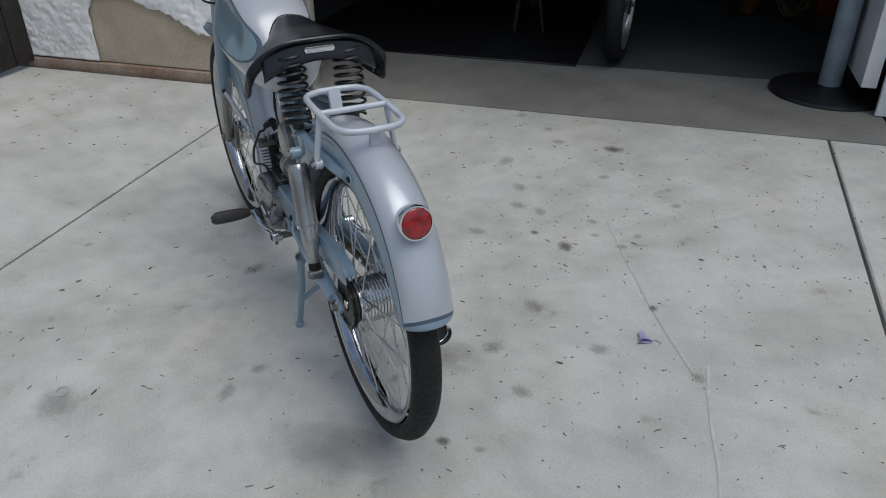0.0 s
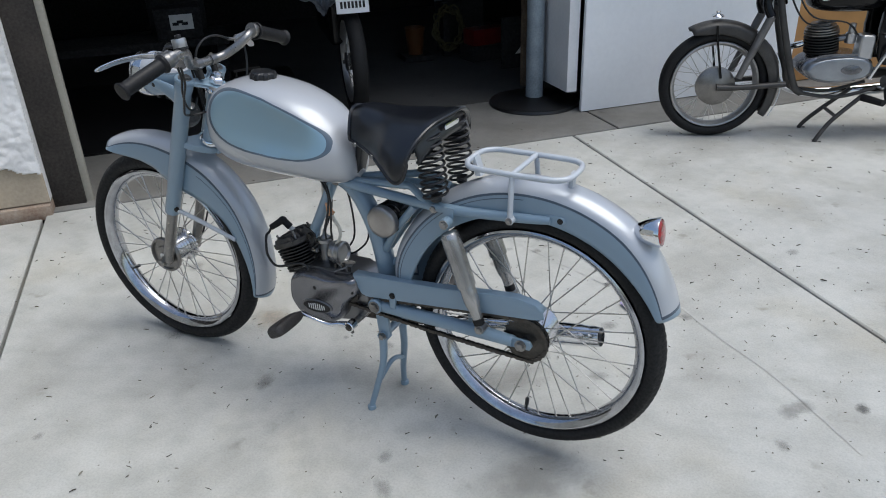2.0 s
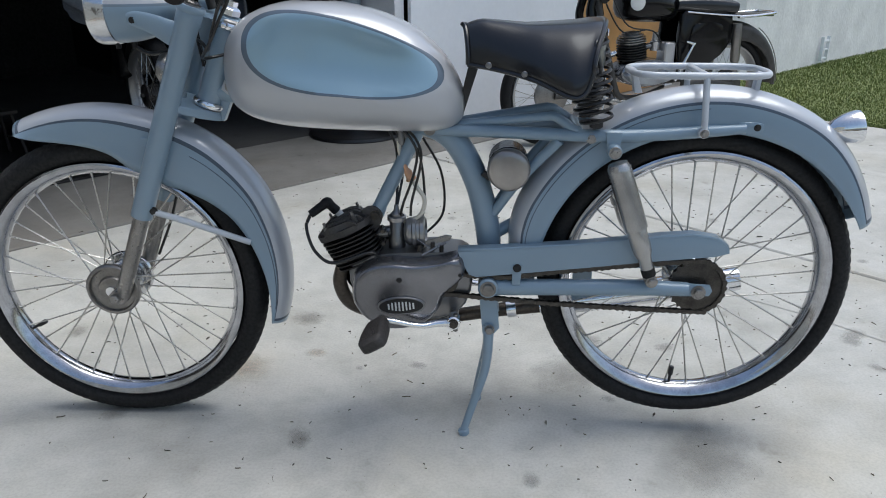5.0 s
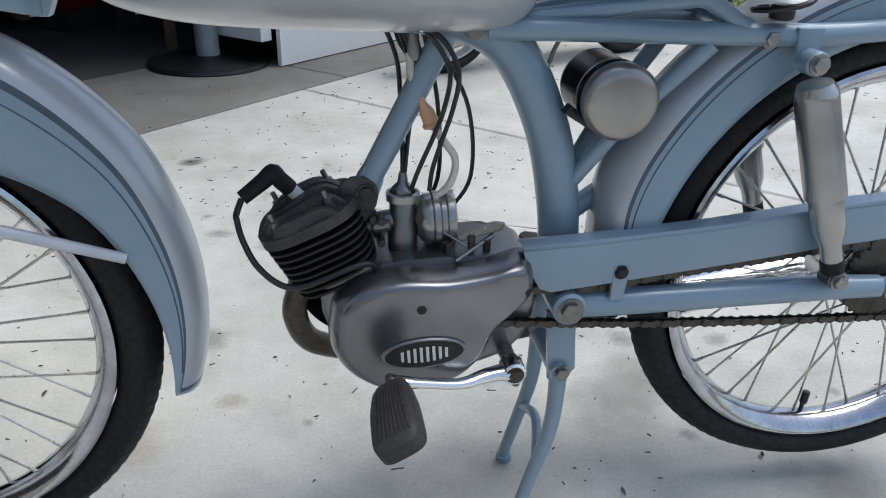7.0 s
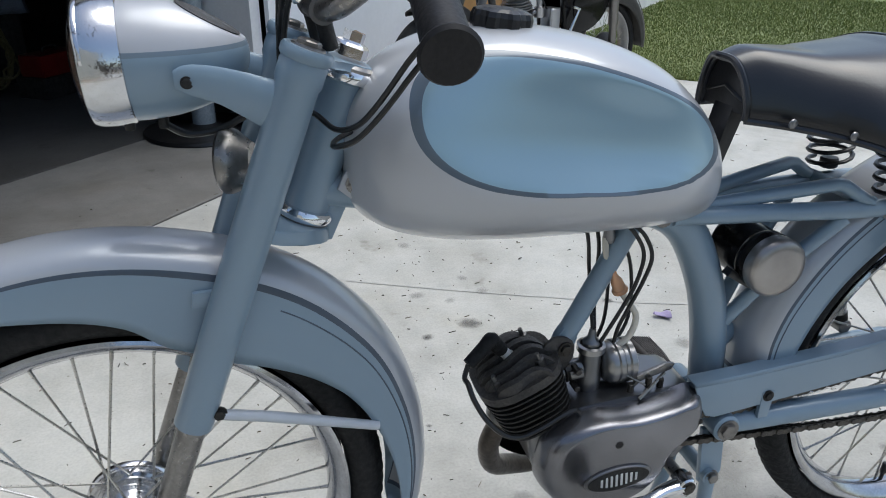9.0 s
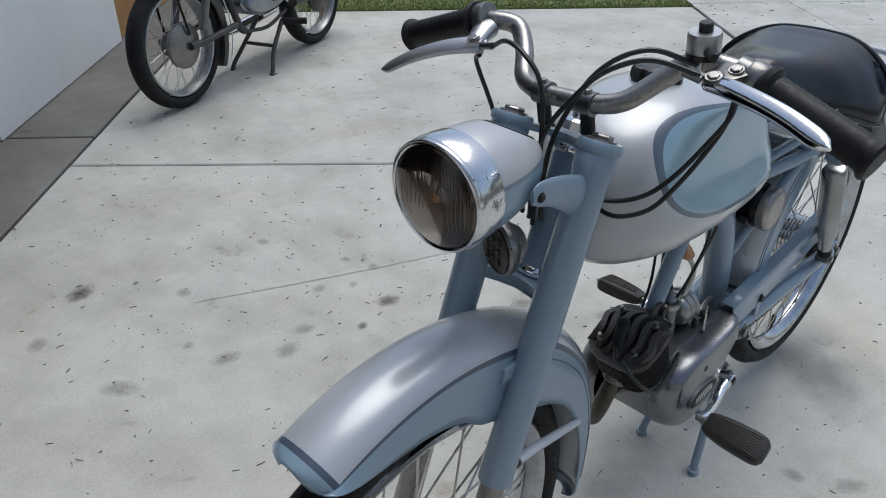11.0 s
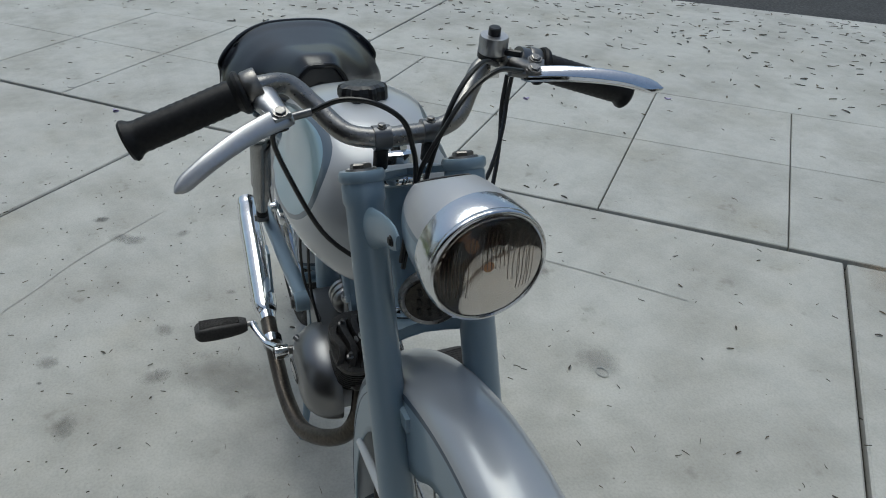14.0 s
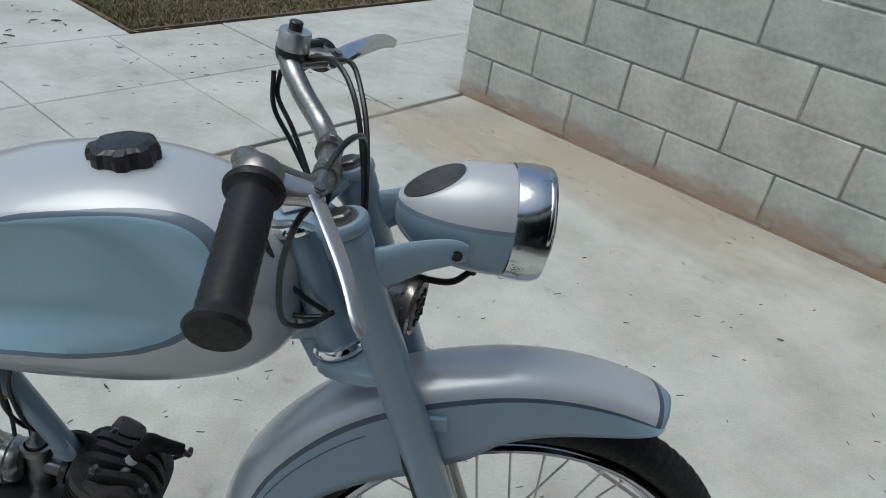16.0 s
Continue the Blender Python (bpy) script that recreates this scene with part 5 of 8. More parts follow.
tail_axis = Vector((0.93, 0, 0.16)).normalized()
tail_c = Vector((0.792, -0.006, 0.636))
tail = part("tail_lamp", lathe([(0, -0.010), (0.010, -0.009), (0.019, 0.002), (0.0255, 0.018), (0.029, 0.034), (0.030, 0.042), (0.029, 0.046), (0.0265, 0.046), (0.0265, 0.040), (0, 0.040)], tail_c, tail_axis, 36), chrome, moped, "bullet-shaped chrome tail lamp")
part("lens", lathe([(0.0262, 0.041), (0.0255, 0.0455), (0.022, 0.048), (0.014, 0.0495), (0, 0.050)], tail_c, tail_axis, 32), red_lens(), tail, "red round lens")

damper_grey = material("worn_silver_damper", (0.40, 0.395, 0.39), 0.26, 0.75, 0.01, 0.18, 12)
for sy in (-1, 1):
    t, b = Vector((0.398, sy * 0.079, 0.609)), Vector((0.482, sy * 0.085, 0.370))
    d = (b - t).normalized()
    ln = (b - t).length
    sh = part("damper", lathe([(0, 0.022), (0.017, 0.022), (0.0212, 0.030), (0.0215, 0.036), (0.0215, 0.148), (0.0175, 0.150), (0, 0.150)], t, d, 28), damper_grey, moped, "worn silver rear damper")
    part("sleeve", lathe([(0, 0.149), (0.0175, 0.149), (0.0180, 0.152), (0.0180, 0.182), (0.0165, 0.196), (0.0125, 0.208), (0.0118, ln - 0.020), (0, ln - 0.020)], t, d, 28), damper_grey, sh, "dull tapered lower sleeve")
    part("bush", rod(t + d * (ln - 0.026), t + d * (ln - 0.008), 0.0128, 18), rubber, sh)
    part("eye", rod(t - Vector((0, sy * 0.012, 0)), t + Vector((0, sy * 0.010, 0)), 0.0125, 18), blue, sh)
    part("eye", rod(b - Vector((0, sy * 0.014, 0)), b + Vector((0, sy * 0.010, 0)), 0.0115, 18), alloy, sh)
    bolt(sh, t + Vector((0, sy * 0.010, 0)), (0, sy, 0), 0.008, 0.007)
    bolt(sh, b + Vector((0, sy * 0.010, 0)), (0, sy, 0), 0.008, 0.007)
    part("damper_tab", plate([(0.383, 0.64), (0.412, 0.64), (0.408, 0.605), (0.388, 0.605)], sy * 0.062, sy * 0.068, 0.002), blue, moped)
    arm = part("swing_arm", tube([(0.180, sy * 0.046, 0.334), (0.23, sy * 0.051, 0.3345), (0.45, sy * 0.066, 0.346), (0.555, sy * 0.070, 0.347)], [0.0165, 0.0165, 0.0155, 0.0135], 18, 6), blue, moped, "pale blue swinging arm")
    part("dropout", plate([(0.54, 0.333), (0.595, 0.335), (0.600, 0.345), (0.595, 0.356), (0.54, 0.359)], sy * 0.066, sy * 0.074, 0.002), blue, arm)
    bolt(arm, (0.574, sy * 0.075, 0.343), (0, sy, 0), 0.010, 0.010)
    part("pivot_eye", rod((0.183, sy * 0.030, 0.336), (0.183, sy * 0.069, 0.336), 0.0195, 24), blue, arm)
    bolt(arm, (0.183, sy * 0.069, 0.336), (0, sy, 0), 0.0115, 0.007, dull_alloy)
part("pivot_tube", tube([(0.18, -0.05, 0.334), (0.18, 0.05, 0.334)], 0.015, 16), blue, moped)
part("arm_bridge", tube([(0.262, -0.052, 0.336), (0.262, 0.052, 0.336)], 0.012, 14), blue, moped)

guard = plate([(0.125, 0.410), (0.131, 0.391), (0.146, 0.364), (0.160, 0.359), (0.245, 0.369), (0.378, 0.385), (0.47, 0.397), (0.60, 0.411), (0.624, 0.418), (0.622, 0.430), (0.60, 0.4435), (0.556, 0.4500), (0.50, 0.4450), (0.343, 0.4255), (0.20, 0.4140)], -0.066, -0.063, 0.001)
cg = part("chain_guard", guard, blue, moped, "pale blue pressed chain guard")
cg_top = bmesh.new()
rows = []
for x, z in ((0.125, 0.4105), (0.20, 0.4145), (0.343, 0.4260), (0.42, 0.4350), (0.50, 0.4455), (0.556, 0.4505), (0.60, 0.4440), (0.621, 0.430)):
    rows.append([cg_top.verts.new((x, -0.066, z)), cg_top.verts.new((x, -0.063, z + 0.004)), cg_top.verts.new((x, -0.042, z + 0.004)), cg_top.verts.new((x, -0.040, z + 0.001))])
for a, b in zip(rows, rows[1:]):
    for k in range(3):
        cg_top.faces.new((a[k], a[k + 1], b[k + 1], b[k]))
t = part("top_flange", cg_top, blue, cg)
t.modifiers.new("thick", "SOLIDIFY").thickness = 0.0018
part("bracket", plate([(0.228, 0.345), (0.243, 0.345), (0.247, 0.386), (0.228, 0.386)], -0.067, -0.060, 0.001), blue, cg)
bolt(cg, (0.237, -0.067, 0.380), (0, -1, 0), 0.006, 0.004, fin_black)

CH_Y, S1, S2, R1, R2 = -0.052, Vector((0.100, 0, 0.344)), Vector((0.574, 0, 0.345)), 0.027, 0.052
sprocket = lathe([(0.020, -0.002), (0.048, -0.002), (0.050, -0.0015), (0.050, 0.0015), (0.048, 0.002), (0.020, 0.002)], (S2.x, CH_Y, S2.z), (0, 1, 0), 66, closed=True)
for v in sprocket.verts:
    d = v.co - Vector((S2.x, CH_Y, S2.z))
    r = math.hypot(d.x, d.z)
    if r > 0.049:
        k = 1 + 0.05 * math.copysign(1, math.sin(22 * math.atan2(d.z, d.x)))
        v.co.x, v.co.z = S2.x + d.x * k, S2.z + d.z * k
part("rear_sprocket", sprocket, dark_steel, moped, "oily rear sprocket")
part("rear_drum", lathe([(0, 0), (0.044, 0), (0.046, 0.003), (0.046, 0.008), (0.040, 0.010), (0, 0.010)], (S2.x, -0.048, S2.z - 0.004), (0, 1, 0), 36), dark_steel, moped, "oily brake drum")
part("rear_hub_cap", lathe([(0, 0)] + [(0.049 - (0.003 if k % 2 else 0), 0.004 + 0.0034 * k) for k in range(20)] + [(0.044, 0.075), (0, 0.075)], (RX, -0.036, RZ), (0, 1, 0), 40), polished, moped, "ribbed polished drum")
part("front_sprocket", lathe([(0.006, -0.002), (0.026, -0.002), (0.026, 0.002), (0.006, 0.002)], (S1.x, CH_Y, S1.z), (0, 1, 0), 24, closed=True), dark_steel, moped)
# chain path: two straight runs and two wraps
chain_pts = []
for k in range(14):
    a = radians(130 + 135 * k / 13)
    chain_pts.append(S1 + Vector((R1 * math.cos(a), 0, R1 * math.sin(a))))
chain_pts += [S1.lerp(S2, f) + Vector((0, 0, -R1 - (R2 - R1) * f - 0.004 * math.sin(math.pi * f))) for f in (0.2, 0.4, 0.6, 0.8)]
for k in range(20):
    a = radians(-85 + 170 * k / 19)
    chain_pts.append(S2 + Vector((R2 * math.cos(a), 0, R2 * math.sin(a))))
chain_pts += [Vector((x, 0, 0.361 + 0.122 * (x - 0.251))) for x in (0.48, 0.385, 0.29, 0.195)]
line = curve_points(chain_pts + [chain_pts[0]], 6)
total, marks, pos = sum((b - a).length for a, b in zip(line, line[1:])), [], 0.0
n_links = 2 * round(total / 0.0127 / 2)
pitch = total / n_links
want, i, run = 0.0, 0, 0.0
while len(marks) < n_links:
    seg_len = (line[i + 1] - line[i]).length
    if run + seg_len >= want:
        p = line[i].lerp(line[i + 1], (want - run) / seg_len)
        marks.append((p, (line[i + 1] - line[i]).normalized()))
        want += pitch
    else:
        run += seg_len
        i += 1
wide, narrow = [], []
for width in (0.0050, 0.0034):
    bm = bmesh.new()
    for sy in (-1, 1):
        ring = [(-0.0065, 0.0048), (0, 0.0032), (0.0065, 0.0048), (0.0104, 0.0024), (0.0104, -0.0024), (0.0065, -0.0048), (0, -0.0032), (-0.0065, -0.0048), (-0.0104, -0.0024), (-0.0104, 0.0024)]
        lo = [bm.verts.new((x, sy * width, z)) for x, z in ring]
        hi = [bm.verts.new((x, sy * (width - 0.0012), z)) for x, z in ring]
        bm.faces.new(lo)
        bm.faces.new(hi[::-1])
        for k in range(10):
            bm.faces.new((lo[k], lo[(k + 1) % 10], hi[(k + 1) % 10], hi[k]))
    (wide if width > 0.004 else narrow).append(bm)
chain = part("chain", tube([p + Vector((0, CH_Y, 0)) for p, d in marks], 0.0022, 6, 1, closed=True), dark_steel, moped, "oily roller chain")
proto = [part("link", wide[0], dark_steel, chain, smooth=False), part("link", narrow[0], dark_steel, chain, smooth=False)]
for k, (p, d) in enumerate(marks):
    m = Matrix.Translation(p + d * pitch * 0.5 + Vector((0, CH_Y, 0))) @ Matrix.Rotation(-math.atan2(d.z, d.x), 4, "Y")
    if k < 2:
        proto[k].matrix_basis = m
    else:
        same_mesh("link", proto[k % 2], chain, m)

# centre stand
stand = part("centre_stand", tube([(0.184, -0.052, 0.240), (0.184, 0.052, 0.240)], 0.011, 14), blue, moped, "pale blue two-legged centre stand")
for pts in ([(0.186, -0.045, 0.242), (0.182, -0.048, 0.16), (0.160, -0.052, 0.08), (0.145, -0.055, 0.03), (0.138, -0.057, 0.006)], [(0.186, 0.045, 0.242), (0.184, 0.052, 0.16), (0.170, 0.062, 0.08), (0.162, 0.072, 0.03), (0.160, 0.076, 0.006)]):
    part("leg", tube(pts, [0.011, 0.0095, 0.0085, 0.008, 0.008], 12, 5), blue, stand)
    part("foot", rod((pts[-1][0] + 0.002, pts[-1][1], -0.0005), (pts[-1][0], pts[-1][1], 0.012), 0.0115, 14), blue, stand)
part("brace", tube([(0.168, -0.05, 0.10), (0.178, 0.0, 0.135), (0.176, 0.057, 0.11)], 0.0065, 10), blue, stand)
part("lug", plate([(0.165, 0.320), (0.200, 0.320), (0.207, 0.240), (0.194, 0.224), (0.174, 0.226)], -0.044, -0.034, 0.003), blue, moped)
part("lug", plate([(0.165, 0.320), (0.200, 0.320), (0.207, 0.240), (0.194, 0.224), (0.174, 0.226)], 0.034, 0.044, 0.003), blue, moped)
bolt(stand, (0.187, -0.050, 0.240), (0, -1, 0), 0.008, 0.008, dull_alloy)
bolt(stand, (0.187, 0.050, 0.240), (0, 1, 0), 0.008, 0.008, dull_alloy)

# air filter
af = part("air_filter", lathe([(0, 0), (0.034, 0), (0.037, 0.004), (0.037, 0.008), (0.037, 0.030), (0.037, 0.058), (0.037, 0.060), (0.0385, 0.062), (0.0385, 0.072), (0.037, 0.074), (0.036, 0.079), (0, 0.079)], (0.216, 0.035, 0.566), (0, -1, 0), 48), filter_black, moped, "glossy black drum air filter with bare metal cap")
part("cap", lathe([(0.036, 0), (0.0388, 0.001), (0.0392, 0.013), (0.0382, 0.016), (0.0355, 0.0185), (0.0345, 0.0195), (0.025, 0.0208), (0, 0.0215)], (0.216, -0.043, 0.566), (0, -1, 0), 48), cap_metal, af, "bare metal cap, scratched and dulled")
part("strap", plate([(0.165, 0.55), (0.20, 0.528), (0.206, 0.534), (0.172, 0.558)], -0.035, -0.02, 0.002), plastic, af)

# engine
engine = part("crankcase", plate([(-0.088, 0.335), (-0.082, 0.372), (-0.045, 0.388), (0.0, 0.396), (0.07, 0.398), (0.128, 0.396), (0.150, 0.372), (0.150, 0.318), (0.120, 0.268), (0.05, 0.252), (-0.02, 0.250), (-0.062, 0.270)], -0.045, 0.045, 0.010, 3, round_steps=2), alloy, moped, "cast aluminium crankcase")
def pillow(outline, y0, y1, soft, steps=9):
    """A casting over a smooth closed outline in x-z that rounds over from its rim to a nearly flat face."""
    loop = curve_points([(x, 0, z) for x, z in outline] + [(outline[0][0], 0, outline[0][1])], 5)[:-1]
    n = len(loop)
    mid = sum(loop, Vector()) / n
    bm, rows = bmesh.new(), []
    for i in range(steps + 1):
        th = math.pi / 2 * i / steps
        k, y = 1 - soft * (1 - math.cos(th)), y0 + (y1 - y0) * math.sin(th)
        rows.append([bm.verts.new((mid.x + (p.x - mid.x) * k, y, mid.z + (p.z - mid.z) * k)) for p in loop])
    for s in (0.6, 0.3):
        rows.append([bm.verts.new((mid.x + (p.x - mid.x) * (1 - soft) * s, y1 + (y1 - y0) * 0.03, mid.z + (p.z - mid.z) * (1 - soft) * s)) for p in loop])
    for a, b in zip(rows, rows[1:]):
        for k in range(n):
            bm.faces.new((a[k], a[(k + 1) % n], b[(k + 1) % n], b[k]))
    bm.faces.new(rows[-1])
    bmesh.ops.recalc_face_normals(bm, faces=bm.faces[:])
    return bm


cover = pillow([(-0.083, 0.326), (-0.074, 0.362), (-0.044, 0.384), (-0.004, 0.392), (0.045, 0.390), (0.090, 0.396), (0.124, 0.404), (0.138, 0.397), (0.142, 0.366), (0.126, 0.346), (0.102, 0.322), (0.088, 0.286), (0.060, 0.258), (0.018, 0.244), (-0.024, 0.245), (-0.060, 0.266), (-0.080, 0.296)], -0.042, -0.083, 0.20)
cv = part("flywheel_cover", cover, case_alloy, engine, "smooth dull aluminium side cover")
bolt(cv, (0.015, -0.081, 0.357), (0, -1, 0), 0.0058, 0.004, fin_black)
bolt(cv, (0.129, -0.080, 0.368), (0, -1, 0), 0.0028, 0.002, fin_black)


def badge(parent, y, sy, cx, cz, tilt):
    """An oval plate: pale rim, dark field, a row of pale bars."""
    o = lathe([(0, 0), (1.0, 0), (1.0, 0.6), (0.93, 1.0), (0, 1.0)], (0, 0, 0), (0, sy, 0), 48)
    o.transform(Matrix.Translation((cx, y, cz)) @ Matrix.Rotation(radians(tilt), 4, "Y") @ Matrix.Diagonal((0.046, 0.004, 0.0185, 1)))
    b = part("badge", o, alloy, parent, "oval badge, dark field in a pale rim")
    f = lathe([(0, 0), (1, 0), (1, 1), (0, 1)], (0, 0, 0), (0, sy, 0), 48)
    f.transform(Matrix.Translation((cx, y + sy * 0.003, cz)) @ Matrix.Rotation(radians(tilt), 4, "Y") @ Matrix.Diagonal((0.0425, 0.0018, 0.0155, 1)))
    part("field", f, fin_black, b)
    for k in range(8):
        h = 0.0095 - 0.00028 * (k - 3.5) ** 2
        bar_bm = box((0.0032, 0.001, 2 * h), Matrix.Translation((cx, y + sy * 0.0052, cz)) @ Matrix.Rotation(radians(tilt), 4, "Y") @ Matrix.Translation(((k - 3.5) * 0.0068, 0, 0)), 0.0003, segs=1)
        part("mark", bar_bm, bar_white, b)


badge(cv, -0.0838, -1, 0.018, 0.3045, -4)
rc = part("clutch_cover", pillow([(-0.016 + 0.100 * math.cos(2 * math.pi * k / 16), 0.324 + 0.076 * math.sin(2 * math.pi * k / 16)) for k in range(16)], 0.040, 0.098, 0.55, 12), alloy, engine, "domed polished clutch cover")
badge(rc, 0.0975, 1, 0.006, 0.316, 14)
bolt(rc, (-0.045, 0.088, 0.290), (0, 1, 0), 0.0065, 0.005, fin_black)
part("breather", tube([(0.012, 0.084, 0.368), (0.026, 0.092, 0.374)], 0.0055, 10), alloy, rc)
part("drain_plug", rod((-0.02, 0.03, 0.252), (-0.02, 0.03, 0.236), 0.009, 6), dull_alloy, engine)

CYL = Vector((-0.40, 0, 0.917)).normalized()
cyl0 = Vector((-0.066, 0.0, 0.362))
side_x = Vector((CYL.z, 0, -CYL.x))


def fin_plate(h, hw, hd, th, mat, parent, name):
    n = 28
    bm = bmesh.new()
    rows = []
    for z in (0, th):
        rows.append([])
        for k in range(n):
            a = 2 * math.pi * k / n
            x = hd * math.copysign(abs(math.cos(a)) ** 0.65, math.cos(a))
            y = hw * math.copysign(abs(math.sin(a)) ** 0.65, math.sin(a))
            rows[-1].append(bm.verts.new(cyl0 + CYL * (h + z) + side_x * x + Vector((0, y, 0))))
    bm.faces.new(rows[0][::-1])
    bm.faces.new(rows[1])
    for k in range(n):
        bm.faces.new((rows[0][k], rows[0][(k + 1) % n], rows[1][(k + 1) % n], rows[1][k]))
    return part(name, bm, mat, parent)


cylinder = part("cylinder", lathe([(0, -0.01), (0.032, -0.01), (0.032, 0.075), (0, 0.075)], cyl0, CYL, 28), fin_black, engine, "black finned iron cylinder")
for k in range(8):
    fin_plate(0.006 + 0.0082 * k, 0.050, 0.048 + 0.001 * k, 0.0028, fin_black, cylinder, "fin")
head = fin_plate(0.074, 0.054, 0.056, 0.012, head_metal, engine, "cylinder_head")
tagged(head, "sooty finned cylinder head")
for k in range(-3, 3):
    k += 0.5
    y = k * 0.0172
    hgt = 0.0195 - 0.0011 * k * k
    ln_ = 0.050 * math.sqrt(max(0.05, 1 - (abs(k) / 3.6) ** 2))
    pts = []
    bm = bmesh.new()
    lo, hi = [], []
    for i in range(13):
        f = -1 + 2 * i / 12
        sx = side_x * (f * ln_)
        top_h = 0.086 + hgt * (1 - abs(f) ** 4) + 0.002 * math.sin(3 * f + k)
        c0, c1 = cyl0 + CYL * 0.083 + sx, cyl0 + CYL * top_h + sx
        wob = 0.0055 * math.sin(f * 3.4) - 0.0035 * f
        lo.append((bm.verts.new(c0 + Vector((0, y - 0.0066 + wob, 0))), bm.verts.new(c0 + Vector((0, y + 0.0066 + wob, 0)))))
        hi.append((bm.verts.new(c1 + Vector((0, y - 0.0046 + wob, 0))), bm.verts.new(c1 + Vector((0, y + 0.0046 + wob, 0)))))
    for i in range(12):
        for q in (0, 1):
            bm.faces.new((lo[i][q], lo[i + 1][q], hi[i + 1][q], hi[i][q]))
        bm.faces.new((hi[i][0], hi[i + 1][0], hi[i + 1][1], hi[i][1]))
    bm.faces.new((lo[0][0], lo[0][1], hi[0][1], hi[0][0]))
    bm.faces.new((lo[-1][0], lo[-1][1], hi[-1][1], hi[-1][0]))
    part("fin", bm, head_metal, head)
plug0 = cyl0 + CYL * 0.092 + side_x * -0.002 + Vector((0.004, 0.008, 0))
plug_dir = Vector((-0.62, -0.25, 0.75)).normalized()
plug = part("spark_plug", lathe([(0, 0), (0.009, 0), (0.009, 0.010), (0.0075, 0.012), (0.0068, 0.030), (0, 0.030)], plug0, plug_dir, 16), bar_white, head, "white ceramic spark plug")
e0 = plug0 + plug_dir * 0.025
e1 = e0 + plug_dir * 0.026
e2 = e1 + Vector((-0.032, -0.012, -0.022))
part("plug_cap", tube([e0, e0.lerp(e1, 0.7), e1, e1.lerp(e2, 0.3), e2], [0.0095, 0.0095, 0.0105, 0.009, 0.008], 14, 4), rubber, head, "black rubber plug cap")
part("plug_lead", tube([e2, e2 + Vector((-0.006, -0.006, -0.014)), Vector((-0.169, -0.034, 0.445)), Vector((-0.164, -0.045, 0.428)), Vector((-0.151, -0.060, 0.406)), Vector((-0.130, -0.067, 0.387)), Vector((-0.109, -0.069, 0.383)), Vector((-0.081, -0.067, 0.391)), Vector((-0.052, -0.061, 0.400)), Vector((-0.034, -0.055, 0.398)), Vector((-0.020, -0.048, 0.376))], 0.0034, 8, 6), cable_black, head, "black ignition lead")
for sx, y in ((-0.03, -0.03), (0.03, 0.03), (-0.03, 0.03), (0.03, -0.03)):
    part("stud", lathe([(0, 0), (0.006, 0), (0.006, 0.012), (0.003, 0.013), (0.003, 0.022), (0, 0.022)], cyl0 + CYL * 0.086 + side_x * sx + Vector((0, y, 0)), CYL, 6), dull_alloy, head, smooth=False)
part("head_steady", plate([(-0.066, 0.446), (-0.040, 0.428), (-0.026, 0.448), (-0.024, 0.466), (-0.034, 0.478), (-0.052, 0.480), (-0.068, 0.466)], -0.015, -0.009, 0.002, round_steps=2), head_metal, head)

# carburettor
dull_satin = material("greyed_aluminium", (0.34, 0.335, 0.33), 0.3, 0.9, 0.01, 0.12, 12)
carb = part("carburettor", lathe([(0, 0), (0.015, 0), (0.0165, 0.004), (0.0165, 0.026), (0.0145, 0.030), (0.0145, 0.062), (0.012, 0.066), (0.012, 0.074), (0.006, 0.080), (0.004, 0.092), (0, 0.092)], (0.003, -0.006, 0.390), (0, 0, 1), 24), alloy, engine, "small cast aluminium carburettor")
part("intake", tube([(-0.052, 0, 0.412), (-0.02, -0.003, 0.425), (0.0, -0.005, 0.428)], 0.011, 14, 4), alloy, carb)
part("bell_mouth", lathe([(0, 0), (0.018, 0), (0.025, 0.005), (0.0275, 0.010), (0.0275, 0.016), (0.0295, 0.018), (0.0295, 0.024), (0.0275, 0.026), (0.0275, 0.031), (0.0295, 0.033), (0.0295, 0.040), (0.026, 0.042), (0.022, 0.036), (0, 0.030)], (0.018, -0.006, 0.427), (1, 0, 0.05), 36), dull_satin, carb, "round ribbed intake trumpet")
part("top_ring", lathe([(0.0145, 0), (0.0185, 0.001), (0.0185, 0.009), (0.0145, 0.010)], (0.003, -0.006, 0.450), (0, 0, 1), 20, closed=True), dull_satin, carb, "knurled top ring")
for z in (0.409, 0.434):
    part("clamp_screw", rod((-0.022, -0.030, z), (-0.022, -0.012, z), 0.0042, 8), dark_steel, carb)
part("clamp_ring", lathe([(0.0115, 0), (0.0155, 0.001), (0.0155, 0.009), (0.0115, 0.010)], (-0.032, -0.002, 0.421), (1, 0, 0.2), 20, closed=True), dark_steel, carb)
part("flange_bolt", rod((-0.03, -0.02, 0.425), (-0.012, -0.022, 0.428), 0.006, 8), dull_alloy, carb)
fuel = part("fuel_hose", tube([(0.014, -0.006, 0.446), (0.035, -0.010, 0.452), (0.053, -0.012, 0.469), (0.058, -0.012, 0.496), (0.044, -0.011, 0.518), (0.035, -0.009, 0.531)], 0.0042, 10, 6), hose_clear, moped, "clear yellowed fuel hose")
part("fuel_filter", lathe([(0, 0), (0.0045, 0), (0.010, 0.003), (0.0105, 0.006), (0.0085, 0.008), (0.0075, 0.020), (0.0045, 0.026), (0.004, 0.038), (0, 0.038)], (0.035, -0.009, 0.530), (-0.42, 0.02, 0.9), 16), orange_plastic, fuel, "amber inline fuel filter")
